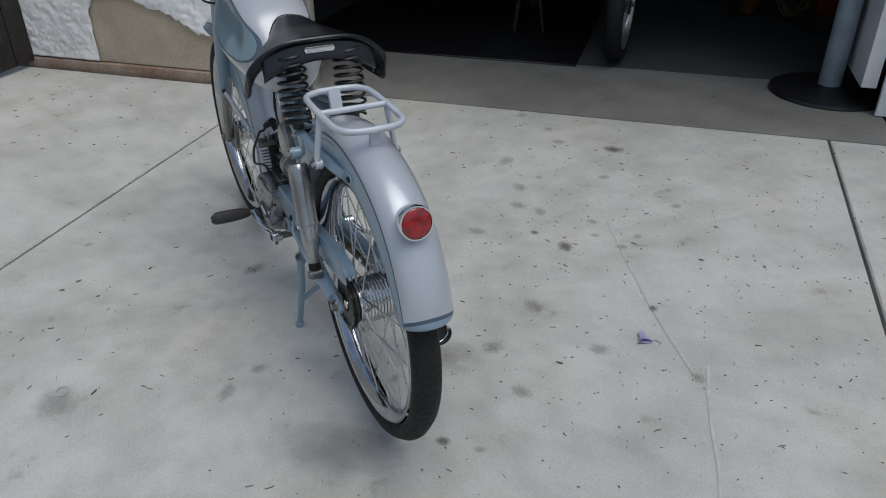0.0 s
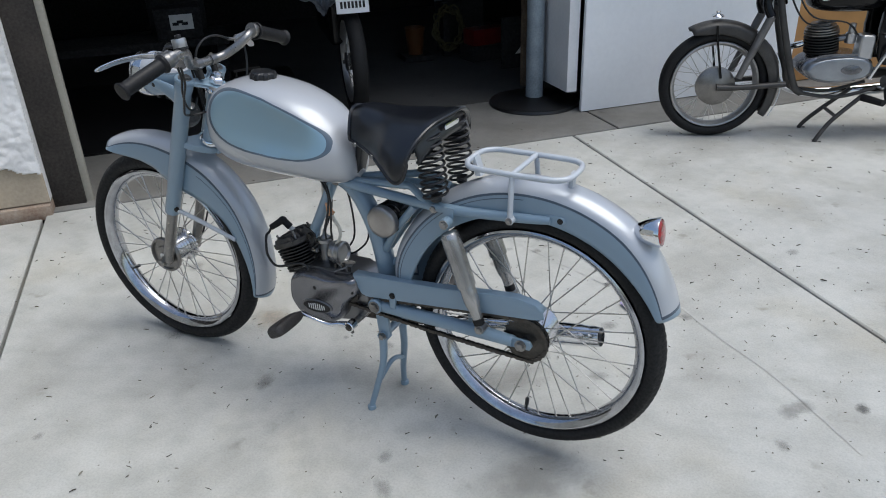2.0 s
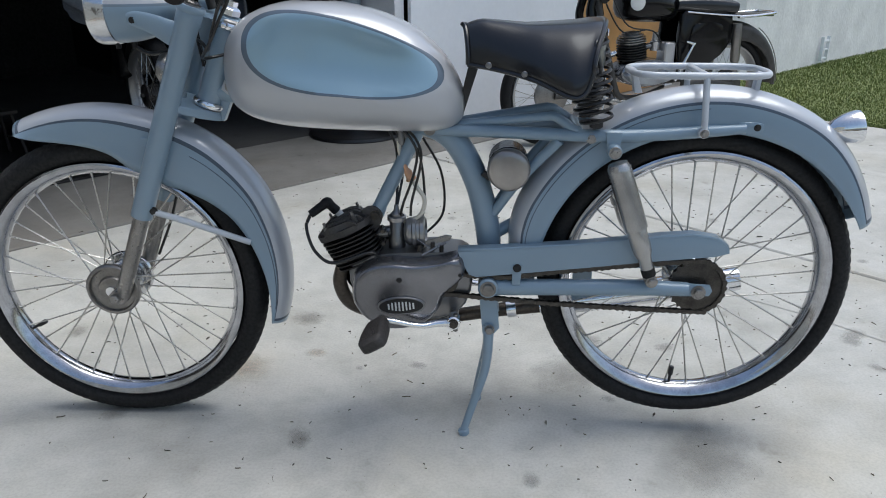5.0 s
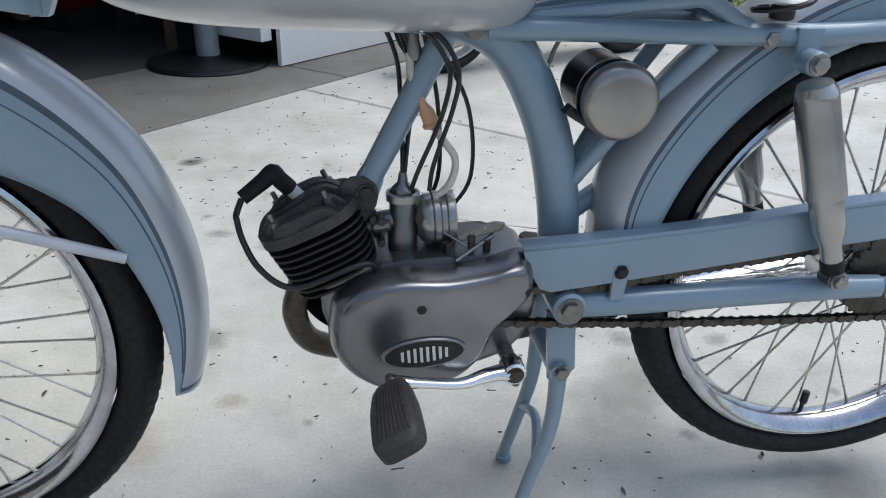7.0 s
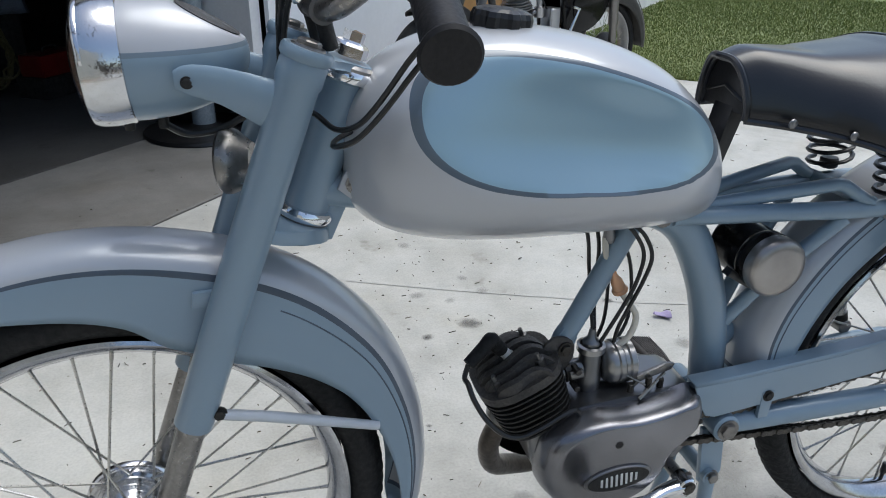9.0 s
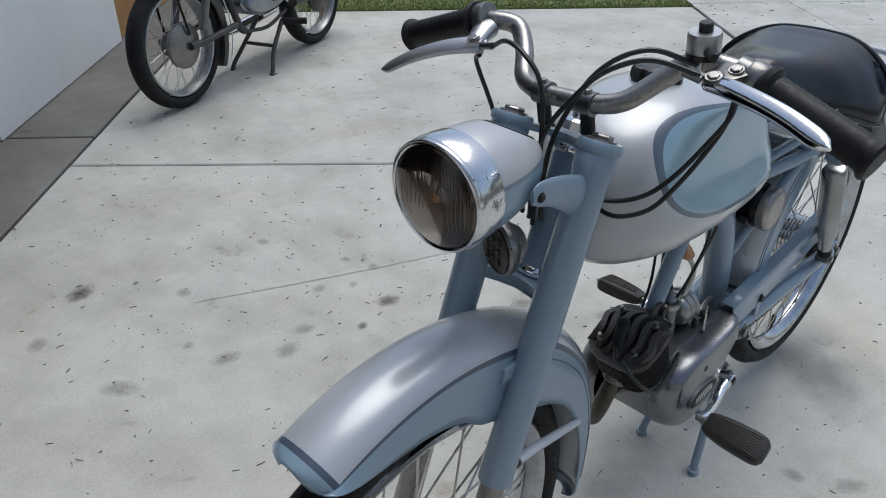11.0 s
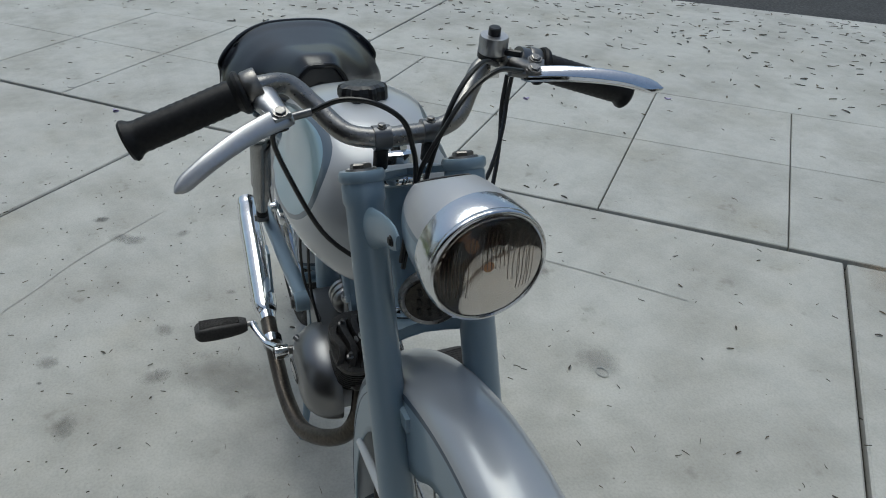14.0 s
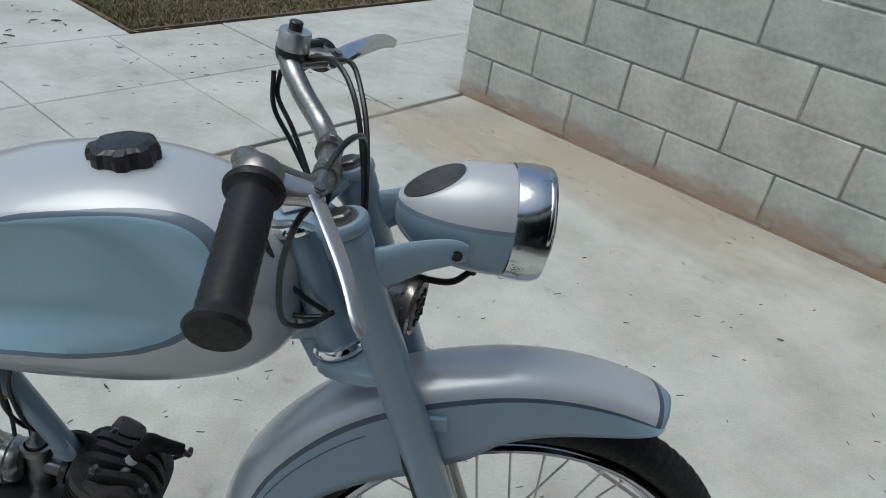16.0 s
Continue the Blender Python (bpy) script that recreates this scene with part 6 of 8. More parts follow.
part("upper_hose", tube([(0.019, -0.008, 0.564), (0.012, -0.004, 0.582), (0.010, 0.0, 0.605)], 0.0042, 10, 4), hose_clear, fuel)
part("fuel_tap", lathe([(0, 0), (0.006, 0), (0.008, 0.006), (0.006, 0.02), (0.006, 0.035), (0, 0.035)], (0.016, 0.0, 0.598), (-0.1, 0, 1), 12), alloy, moped)
part("fuel_tap", lathe([(0, 0), (0.006, 0), (0.008, 0.006), (0.006, 0.02), (0.006, 0.035), (0, 0.035)], (0.05, 0.06, 0.605), (0, 0, 1), 12), alloy, moped)
for c in ([(0.003, -0.006, 0.480), (0.004, 0.010, 0.516), (0.003, 0.022, 0.560), (0.0, 0.024, 0.592), (-0.012, 0.018, 0.625), (-0.024, 0.008, 0.645)], [(0.005, -0.006, 0.482), (0.009, 0.008, 0.505), (0.014, 0.020, 0.539), (0.015, 0.022, 0.575), (0.010, 0.020, 0.602), (-0.003, 0.012, 0.632), (-0.012, 0.004, 0.645)],
          [(0.011, -0.012, 0.462), (0.018, -0.020, 0.488), (0.032, -0.026, 0.525), (0.042, -0.030, 0.556), (0.047, -0.030, 0.590), (0.036, -0.028, 0.615), (0.018, -0.024, 0.634), (0.0, -0.02, 0.645)], [(0.031, -0.012, 0.462), (0.033, -0.016, 0.486), (0.040, -0.022, 0.515), (0.051, -0.030, 0.556), (0.055, -0.035, 0.590), (0.045, -0.030, 0.616), (0.028, -0.024, 0.632), (0.012, -0.02, 0.645)],
          [(0.05, 0.055, 0.60), (0.085, 0.062, 0.53), (0.09, 0.06, 0.45), (0.06, 0.05, 0.41), (0.03, 0.045, 0.395)], [(0.03, 0.05, 0.62), (0.048, 0.055, 0.54), (0.05, 0.055, 0.45), (0.02, 0.05, 0.40)]):
    part("cable", tube(c, 0.0026, 8, 6), cable_black, moped, "black control cable to the engine")
part("gear_lever", plate([(0.055, 0.398), (0.065, 0.410), (0.108, 0.420), (0.112, 0.428), (0.10, 0.430), (0.06, 0.416)], -0.032, -0.026, 0.001), dull_alloy, engine, "gear selector arm")
for x, z in ((0.05, 0.402), (0.075, 0.408), (0.092, 0.404)):
    part("clamp_screw", rod((x, -0.035, z - 0.008), (x, -0.035, z + 0.008), 0.0045, 8), dark_steel, engine)
part("link_wire", tube([(0.03, -0.03, 0.43), (0.07, -0.036, 0.405)], 0.0015, 6), steel, engine)
part("link_wire", tube([(0.055, -0.05, 0.395), (0.10, -0.03, 0.415)], 0.0025, 6), steel, engine)

# exhaust
pipe = part("exhaust_pipe", tube([(-0.104, 0.008, 0.366), (-0.114, 0.012, 0.338), (-0.121, 0.020, 0.300), (-0.107, 0.040, 0.252), (-0.066, 0.072, 0.215), (0.0, 0.100, 0.187), (0.09, 0.112, 0.187), (0.20, 0.114, 0.205), (0.31, 0.112, 0.222)], [0.0135, 0.0138, 0.0145, 0.015, 0.015, 0.015, 0.015, 0.0155, 0.016], 18, 7), exhaust_brown, moped, "brown-stained steel exhaust pipe")
part("flange", lathe([(0, 0), (0.020, 0), (0.021, 0.003), (0.021, 0.010), (0.018, 0.013), (0, 0.013)], (-0.104, 0.008, 0.362), (-0.35, 0.1, -0.9), 20), dull_alloy, pipe)
sil = part("silencer", tube([(0.295, 0.112, 0.219), (0.315, 0.112, 0.222), (0.345, 0.112, 0.229), (0.45, 0.108, 0.250), (0.63, 0.102, 0.285), (0.685, 0.100, 0.296)], [0.0175, 0.0185, 0.026, 0.0275, 0.027, 0.0245], 24, 6), chrome, pipe, "chromed torpedo silencer")
part("collar", tube([(0.225, 0.1135, 0.2085), (0.245, 0.113, 0.212)], 0.020, 20), chrome, pipe)
part("fishtail", lathe([(0.0245, 0), (0.025, 0.006), (0.024, 0.024), (0.0225, 0.024), (0.022, 0.008), (0, 0.006)], (0.680, 0.1003, 0.2952), (1, -0.03, 0.2), 24), chrome, sil, "open chromed tail end")
# black disc painted in for the dark hollow of the open tail
part("outlet", rod((0.684, 0.100, 0.296), (0.6885, 0.0998, 0.2969), 0.0215, 20), fin_black, sil)
part("bracket", plate([(0.36, 0.245), (0.40, 0.245), (0.40, 0.345), (0.36, 0.345)], 0.088, 0.094, 0.002), blue, pipe)

# pedals
for sy, ang in ((-1, 180), (1, 0)):
    spin = Vector((0.118, sy * (0.086 if sy < 0 else 0.112), 0.274))
    endp = spin + Vector((-0.138 if sy < 0 else 0.112, sy * (0.020 if sy < 0 else 0.036), 0.012 if sy < 0 else -0.004))
    crank = part("crank", tube([spin, spin.lerp(endp, 0.22) + Vector((0, -sy * 0.002, -0.005)), spin.lerp(endp, 0.45) + Vector((0, sy * 0.002, -0.010)), spin.lerp(endp, 0.8) + Vector((0, sy * 0.004, -0.002)), endp], [0.0125, 0.0095, 0.0075, 0.0070, 0.0085], 14, 6, squash=0.75), chrome, moped, "chromed pedal crank")
    part("boss", rod(spin - Vector((0, sy * 0.016, 0)), spin + Vector((0, sy * 0.010, 0)), 0.0135, 20), chrome, crank)
    part("cotter", rod(spin + Vector((0.004, 0, -0.020)), spin + Vector((0.004, 0, 0.016)), 0.0045, 10), dull_alloy, crank)
    bolt(crank, spin + Vector((0, sy * 0.010, 0)), (0, sy, 0), 0.0075, 0.003, dark_steel)
    pedal_w = lerp_table([(0, 0.016), (0.10, 0.020), (0.5, 0.0245), (0.8, 0.025), (0.93, 0.023), (1, 0.015)])
    pedal_h = lerp_table([(0, 0.009), (0.15, 0.013), (0.6, 0.0155), (0.9, 0.0145), (1, 0.008)])
    ped, rings = bmesh.new(), []
    for i in range(21):
        f = i / 20
        row = []
        for k in range(28):
            a = 2 * math.pi * k / 28
            row.append(ped.verts.new((pedal_w(f) * math.copysign(abs(math.cos(a)) ** 0.45, math.cos(a)), sy * (0.012 + 0.100 * f), pedal_h(f) * math.copysign(abs(math.sin(a)) ** 0.45, math.sin(a)))))
        rings.append(row)
    for a, b in zip(rings, rings[1:]):
        for k in range(28):
            ped.faces.new((a[k], a[(k + 1) % 28], b[(k + 1) % 28], b[k]))
    ped.faces.new(rings[0])
    ped.faces.new(rings[-1][::-1])
    bmesh.ops.recalc_face_normals(ped, faces=ped.faces[:])
    pd = part("pedal", ped, pedal_rubber, crank, "ribbed black rubber block pedal")
    pd.matrix_basis = Matrix.Translation(endp) @ Matrix.Rotation(radians(-30 if sy < 0 else 10), 4, "Y")
    for k in range(9):
        x = -0.0184 + 0.0046 * k
        part("rib", tube([(x * (0.62 + 0.38 * f), sy * (0.012 + 0.100 * f), pedal_h(f) * 1.02) for f in (0.14, 0.4, 0.7, 0.9)], 0.0008, 5, 1), pedal_rubber, pd)
    part("spindle", tube([endp - Vector((0, sy * 0.006, 0)), endp + Vector((0, sy * 0.014, 0))], 0.006, 10), steel, crank)
part("pedal_axle", tube([(0.118, -0.08, 0.274), (0.118, 0.10, 0.274)], 0.009, 12), steel, moped)

# the steering stands turned slightly to the left
STEER = Matrix.Translation((-0.30, 0, 0.80)) @ Matrix.Rotation(radians(2.8), 4, RAKE) @ Matrix.Translation((0.30, 0, -0.80))
for ob in list(moped.children):
    if ob.name.split(".")[0] in ("fork_leg", "top_yoke", "lower_yoke", "headlamp", "horn", "front_brake_plate", "front_mudguard", "brake_cable", "stem_nut") or ob == front_wheel:
        ob.matrix_basis = STEER @ ob.matrix_basis


# ---- the black motorcycle by the board wall ----
bike = thing("motorcycle", "old black motorcycle with dull paint on its centre stand", "motorcycle", m=pose(0.515, 2.605, -0.0137, 0, 0, 22.5) @ Matrix.Scale(0.91, 4))
dull_rim = material("dull_rim_steel", (0.42, 0.42, 0.42), 0.4, 0.9, 0, 0.15, 14)
wheel(bike, 0.0, 0.312, 0.297, 0.085, 0.228, 0.055, 0.06, 0.2, (dull_rim, rubber, dull_alloy), 36, False)
wheel(bike, 1.22, 0.312, 0.297, 0.095, 0.228, 0.055, 0.06, 0.0, (dull_rim, rubber, dull_alloy), 36, False)
part("front_drum", lathe([(0, 0), (0.098, 0), (0.106, 0.006), (0.106, 0.024), (0.094, 0.032), (0.06, 0.036), (0.035, 0.046), (0, 0.048)], (0, -0.03, 0.312), (0, -1, 0), 40), dull_alloy, bike, "dull alloy brake drum")
part("rear_drum", lathe([(0, 0), (0.092, 0), (0.10, 0.006), (0.10, 0.024), (0.088, 0.032), (0.04, 0.040), (0, 0.042)], (1.22, -0.03, 0.312), (0, -1, 0), 40), worn_black, bike, "sooty rear drum")


fork_grey = material("dull_grey_fork", (0.17, 0.165, 0.16), 0.45, 0.5, 0, 0.2, 14)


def bike_fender(name, cx, cz, rad, a0, a1, hw, drop, valance):
    bm = bmesh.new()
    rows = []
    n = 36
    for i in range(n + 1):
        f = i / n
        a = radians(a0 + (a1 - a0) * f)
        row = []
        for j in range(-8, 9):
            t = abs(j) / 8
            sg = 1 if j > 0 else -1
            if t <= 0.6:
                b = t / 0.6 * math.pi / 2
                y, r = hw * math.sin(b), rad - hw * 0.55 * (1 - math.cos(b))
            else:
                y, r = hw, rad - hw * 0.55 - (t - 0.6) / 0.4 * valance(f)
            row.append(bm.verts.new((cx + r * math.cos(a), sg * y, cz + r * math.sin(a))))
        rows.append(row)
    for a, b in zip(rows, rows[1:]):
        for j in range(16):
            bm.faces.new((a[j], a[j + 1], b[j + 1], b[j]))
    ob = part(name, bm, worn_black, bike, "worn black mudguard with pale edge line")
    ob.modifiers.new("thick", "SOLIDIFY").thickness = 0.002
    return ob


bike_fender("front_mudguard", 0, 0.312, 0.350, 118, -32, 0.062, 0, lerp_table([(0, 0.004), (0.1, 0.03), (0.4, 0.045), (1, 0.025)]))
part("edge_line", tube([(0.335 * math.cos(radians(a)) + 0.012, -0.0645, 0.312 + 0.335 * math.sin(radians(a))) for a in range(60, -31, -6)], 0.003, 6, 1), white_paint, bike)
bike_fender("rear_mudguard", 1.22, 0.312, 0.378, 150, -3, 0.075, 0, lerp_table([(0, 0.10), (0.35, 0.08), (0.7, 0.05), (1, 0.02)]))
part("edge_line", tube([(1.22 + 0.382 * math.cos(radians(a)), -0.045, 0.312 + 0.382 * math.sin(radians(a))) for a in range(60, -3, -6)], 0.003, 6, 1), dull_alloy, bike)
part("front_ornament", lathe([(0, 0), (0.034, 0), (0.026, 0.012), (0.010, 0.018), (0.013, 0.030), (0, 0.036)], (-0.02, 0, 0.690), (0, 0, 1), 16), chrome, bike)
for sy in (-1, 1):
    part("fork_tube", tube([(0.11, sy * 0.085, 0.37), (0.16, sy * 0.085, 0.52), (0.235, sy * 0.082, 0.74)], [0.018, 0.020, 0.022], 16, 4), fork_grey, bike, "dull grey fork leg")
    part("fork_crown", tube([(0.235, sy * 0.082, 0.74), (0.21, sy * 0.06, 0.82), (0.235, sy * 0.05, 0.95), (0.265, sy * 0.05, 1.04)], 0.024, 14, 5), black_paint, bike)
    part("leading_arm", tube([(0.0, sy * 0.085, 0.312), (0.12, sy * 0.088, 0.312), (0.36, sy * 0.088, 0.33)], [0.020, 0.016, 0.018], 14, 4), worn_black, bike)
    part("fender_stay", tube([(0.02, sy * 0.075, 0.36), (-0.02, sy * 0.066, 0.56), (-0.03, sy * 0.064, 0.64)], 0.006, 8, 3), black_paint, bike)
    part("down_tube", tube([(0.27, sy * 0.03, 0.90), (0.32, sy * 0.05, 0.66), (0.41, sy * 0.06, 0.33), (0.46, sy * 0.06, 0.27)], 0.019, 14, 5), worn_black, bike)
    part("lower_rail", tube([(0.46, sy * 0.06, 0.27), (0.65, sy * 0.07, 0.25), (0.84, sy * 0.07, 0.30)], 0.010, 12, 4), worn_black, bike)
    part("damper", lathe([(0, 0), (0.026, 0), (0.028, 0.01), (0.028, 0.25), (0.022, 0.26), (0.022, 0.36), (0.014, 0.37), (0, 0.37)], (1.185, sy * 0.115, 0.735), (0.06, 0, -1), 20), dull_alloy, bike, "grey rear damper")
    part("swing_arm", tube([(0.86, sy * 0.10, 0.345), (1.0, sy * 0.10, 0.345), (1.20, sy * 0.10, 0.318)], [0.036, 0.032, 0.026], 14, 4), worn_black, bike)
    part("side_cover", plate([(0.79, 0.80), (0.86, 0.82), (1.08, 0.81), (1.15, 0.79), (1.16, 0.64), (1.10, 0.53), (1.0, 0.47), (0.86, 0.445), (0.80, 0.50)], sy * 0.075, sy * 0.11, 0.012, 2, round_steps=2), black_paint, bike, "black side cover with pressed panel")
    part("panel", plate([(0.86, 0.58), (0.87, 0.72), (0.92, 0.745), (1.05, 0.74), (1.09, 0.70), (1.07, 0.60), (1.0, 0.555), (0.90, 0.545)], sy * 0.108, sy * 0.117, 0.004, 2, round_steps=2), black_paint, bike)
    part("grip", tube([(0.33, sy * 0.27, 1.13), (0.38, sy * 0.36, 1.12)], 0.016, 12), rubber, bike)
part("handlebar", tube([(0.33, -0.27, 1.13), (0.27, -0.14, 1.16), (0.26, -0.06, 1.10), (0.26, 0.06, 1.10), (0.27, 0.14, 1.16), (0.33, 0.27, 1.13)], 0.011, 12, 5), chrome, bike)
for sy in (-1, 1):
    part("headlamp_bracket", plate([(0.21, 1.01), (0.24, 1.06), (0.30, 1.055), (0.33, 1.02), (0.325, 0.90), (0.28, 0.88), (0.25, 0.94)], sy * 0.062, sy * 0.070, 0.003, 2, round_steps=2), black_paint, bike, "black headlamp bracket")
part("steering_head", tube([(0.30, 0, 0.80), (0.25, 0, 1.05)], 0.032, 16), black_paint, bike)
lampb = part("headlamp", lathe([(0, 0.20), (0.04, 0.185), (0.075, 0.14), (0.092, 0.07), (0.096, 0.03), (0.096, 0.0), (0.098, -0.004), (0.102, -0.01), (0.100, -0.022), (0.090, -0.024), (0.088, -0.01), (0, -0.012)], (0.135, 0, 1.065), (1, 0, 0.08), 36), satin, bike, "grey headlamp with bright rim")
part("lens", lathe([(0.089, 0), (0.08, 0.012), (0.05, 0.022), (0, 0.026)], (0.137, 0, 1.065), (-1, 0, -0.08), 32), black_paint, lampb, "dark lamp glass")
tb = bmesh.new()
rows = []
for x, zt, zb, w in ((0.425, 0.90, 0.82, 0.03), (0.435, 0.95, 0.785, 0.085), (0.47, 0.985, 0.765, 0.122), (0.53, 1.0, 0.755, 0.134), (0.62, 1.0, 0.75, 0.13), (0.70, 0.97, 0.75, 0.115), (0.77, 0.93, 0.755, 0.085), (0.81, 0.89, 0.77, 0.05), (0.82, 0.86, 0.80, 0.02)):
    rows.append([tb.verts.new((x, w * math.copysign(abs(math.cos(2 * math.pi * k / 32)) ** 0.8, math.cos(2 * math.pi * k / 32)), (zt + zb) / 2 + (zt - zb) / 2 * math.sin(2 * math.pi * k / 32))) for k in range(32)])
for a, b in zip(rows, rows[1:]):
    for k in range(32):
        tb.faces.new((a[k], a[(k + 1) % 32], b[(k + 1) % 32], b[k]))
tb.faces.new(rows[0][::-1])
tb.faces.new(rows[-1])
bt = part("fuel_tank", tb, black_paint, bike, "glossy black fuel tank with pale lining")
sub = bt.modifiers.new("smooth", "SUBSURF")
sub.levels = sub.render_levels = 1
part("emblem", lathe([(0, 0), (0.043, 0), (0.043, 0.004), (0.038, 0.006), (0, 0.006)], (0.475, -0.121, 0.885), (-0.22, -1, 0.1), 28), bar_white, bt, "round pale emblem")
part("cap", lathe([(0, 0), (0.03, 0), (0.03, 0.014), (0.01, 0.02), (0, 0.02)], (0.53, 0, 1.0), (0, 0, 1), 20), black_paint, bt)
seat_bm = bmesh.new()
rows = []
for i in range(19):
    f = i / 18
    x = 0.775 + 0.43 * f
    w = 0.10 + 0.035 * math.sin(min(1, f * 1.4) * math.pi / 2)
    zt = 0.928 + 0.022 * math.sin(f * math.pi) + 0.004 * f
    rib = 0.004 * abs(math.sin(f * 18 * 1.57))
    row = []
    for k in range(24):
        a = 2 * math.pi * k / 24
        row.append(seat_bm.verts.new((x, w * math.copysign(abs(math.cos(a)) ** 0.5, math.cos(a)), 0.895 + (zt - 0.895 + rib) * math.copysign(abs(math.sin(a)) ** 0.6, math.sin(a)) if math.sin(a) > 0 else 0.895 - 0.05 * abs(math.sin(a)) ** 0.6)))
    rows.append(row)
for a, b in zip(rows, rows[1:]):
    for k in range(24):
        seat_bm.faces.new((a[k], a[(k + 1) % 24], b[(k + 1) % 24], b[k]))
seat_bm.faces.new(rows[0][::-1])
seat_bm.faces.new(rows[-1])
for v in seat_bm.verts:
    v.co.x = 0.70 + (v.co.x - 0.70) * 0.93
part("seat", seat_bm, leather, bike, "black ribbed dual seat with chrome strip")
part("seat_trim", tube([(0.80, -0.14, 0.852), (1.0, -0.142, 0.842), (1.18, -0.14, 0.838)], 0.006, 8, 3), chrome, bike)
part("grab_rail", tube([(1.17, -0.135, 0.83), (1.34, -0.12, 0.845), (1.48, -0.09, 0.865), (1.50, 0, 0.868), (1.48, 0.09, 0.865), (1.34, 0.12, 0.845), (1.17, 0.135, 0.83)], 0.010, 12, 5), chrome, bike, "chrome grab rail")
part("tail_plate", box((0.30, 0.17, 0.022), pose(1.33, 0, 0.846, 0, -2, 0), 0.008, segs=3), worn_black, bike, "black plate between the grab rail")
bike_case = material("blue_grey_case", (0.31, 0.33, 0.36), 0.32, 0.85, 0.01, 0.14, 9)
eng = part("crankcase", plate([(0.43, 0.42), (0.46, 0.48), (0.55, 0.51), (0.70, 0.51), (0.78, 0.48), (0.80, 0.42), (0.76, 0.36), (0.62, 0.335), (0.49, 0.355)], -0.085, 0.085, 0.022, 3, round_steps=3), case_alloy, bike, "bright cast crankcase")
part("side_case", pillow([(0.44, 0.42), (0.47, 0.465), (0.56, 0.495), (0.69, 0.50), (0.77, 0.475), (0.795, 0.42), (0.755, 0.37), (0.62, 0.345), (0.50, 0.362)], -0.083, -0.122, 0.16), bike_case, eng, "rounded bright outer case")
part("oval_cover", plate([(0.62, 0.425), (0.65, 0.45), (0.70, 0.45), (0.73, 0.425), (0.70, 0.40), (0.65, 0.40)], -0.1275, -0.120, 0.002, round_steps=3), case_alloy, eng)
def round_fin(z, r, th, mat, parent):
    ob = part("fin", lathe([(0, 0), (r - 0.001, 0), (r, th / 2), (r - 0.001, th), (0, th)], (0.548 - 0.12 * (z - 0.5), 0, z), (-0.12, 0, 1), 32), mat, parent)
    return ob


for k in range(6):
    round_fin(0.515 + 0.017 * k, 0.088, 0.006, fin_black, eng)
part("barrel", rod((0.552, 0, 0.45), (0.536, 0, 0.62), 0.06, 24), fin_black, eng)
part("cylinder_head", lathe([(0, 0), (0.060, 0), (0.060, 0.03), (0.045, 0.07), (0.02, 0.085), (0, 0.085)], (0.535, 0, 0.612), (-0.12, 0, 1), 28), dull_alloy, eng, "grey finned cylinder head")
for k, rr in enumerate((0.089, 0.088, 0.083, 0.073, 0.055)):
    round_fin(0.622 + 0.015 * k, rr, 0.006, dull_alloy, eng)
part("intake", rod((0.58, -0.01, 0.585), (0.66, -0.02, 0.60), 0.02, 16), alloy, eng)
part("float_bowl", lathe([(0, 0), (0.026, 0.002), (0.028, 0.01), (0.028, 0.06), (0.018, 0.07), (0.016, 0.12), (0, 0.125)], (0.675, -0.03, 0.565), (0, 0, 1), 20), satin, eng, "grey carburettor")
part("gear_housing", box((0.075, 0.09, 0.15), pose(0.745, -0.05, 0.55), 0.02, segs=3), satin, eng)
part("exhaust", tube([(0.47, 0.05, 0.55), (0.38, 0.09, 0.50), (0.36, 0.12, 0.36), (0.45, 0.14, 0.25), (0.7, 0.15, 0.22), (1.3, 0.16, 0.27)], [0.02, 0.02, 0.02, 0.022, 0.03, 0.036], 16, 5), chrome, bike)
part("kick_lever", tube([(0.775, -0.125, 0.37), (0.80, -0.14, 0.46), (0.855, -0.15, 0.60), (0.86, -0.15, 0.615), (0.79, -0.17, 0.635)], 0.009, 10, 4), chrome, bike)
part("foot_peg", tube([(0.78, -0.08, 0.25), (0.84, -0.20, 0.25)], [0.02, 0.018], 12), rubber, bike)
for sy in (-1, 1):
    part("stand_leg", tube([(0.78, sy * 0.08, 0.26), (0.64, sy * 0.10, 0.13), (0.575, sy * 0.125, 0.05), (0.555, sy * 0.13, 0.008), (0.59, sy * 0.135, 0.008)], 0.012, 12, 5), worn_black, bike, "black centre stand leg")
part("stand_brace", tube([(0.66, -0.10, 0.145), (0.66, 0.10, 0.145)], 0.01, 10), worn_black, bike)
for c in ([(0.30, -0.05, 1.08), (0.34, -0.09, 0.90), (0.44, -0.10, 0.74), (0.62, -0.08, 0.70), (0.70, -0.06, 0.62)], [(0.28, 0.05, 1.10), (0.33, -0.04, 0.86), (0.42, -0.08, 0.70), (0.56, -0.09, 0.71)]):
    part("cable", tube(c, 0.005, 8, 5), cable_black, bike)


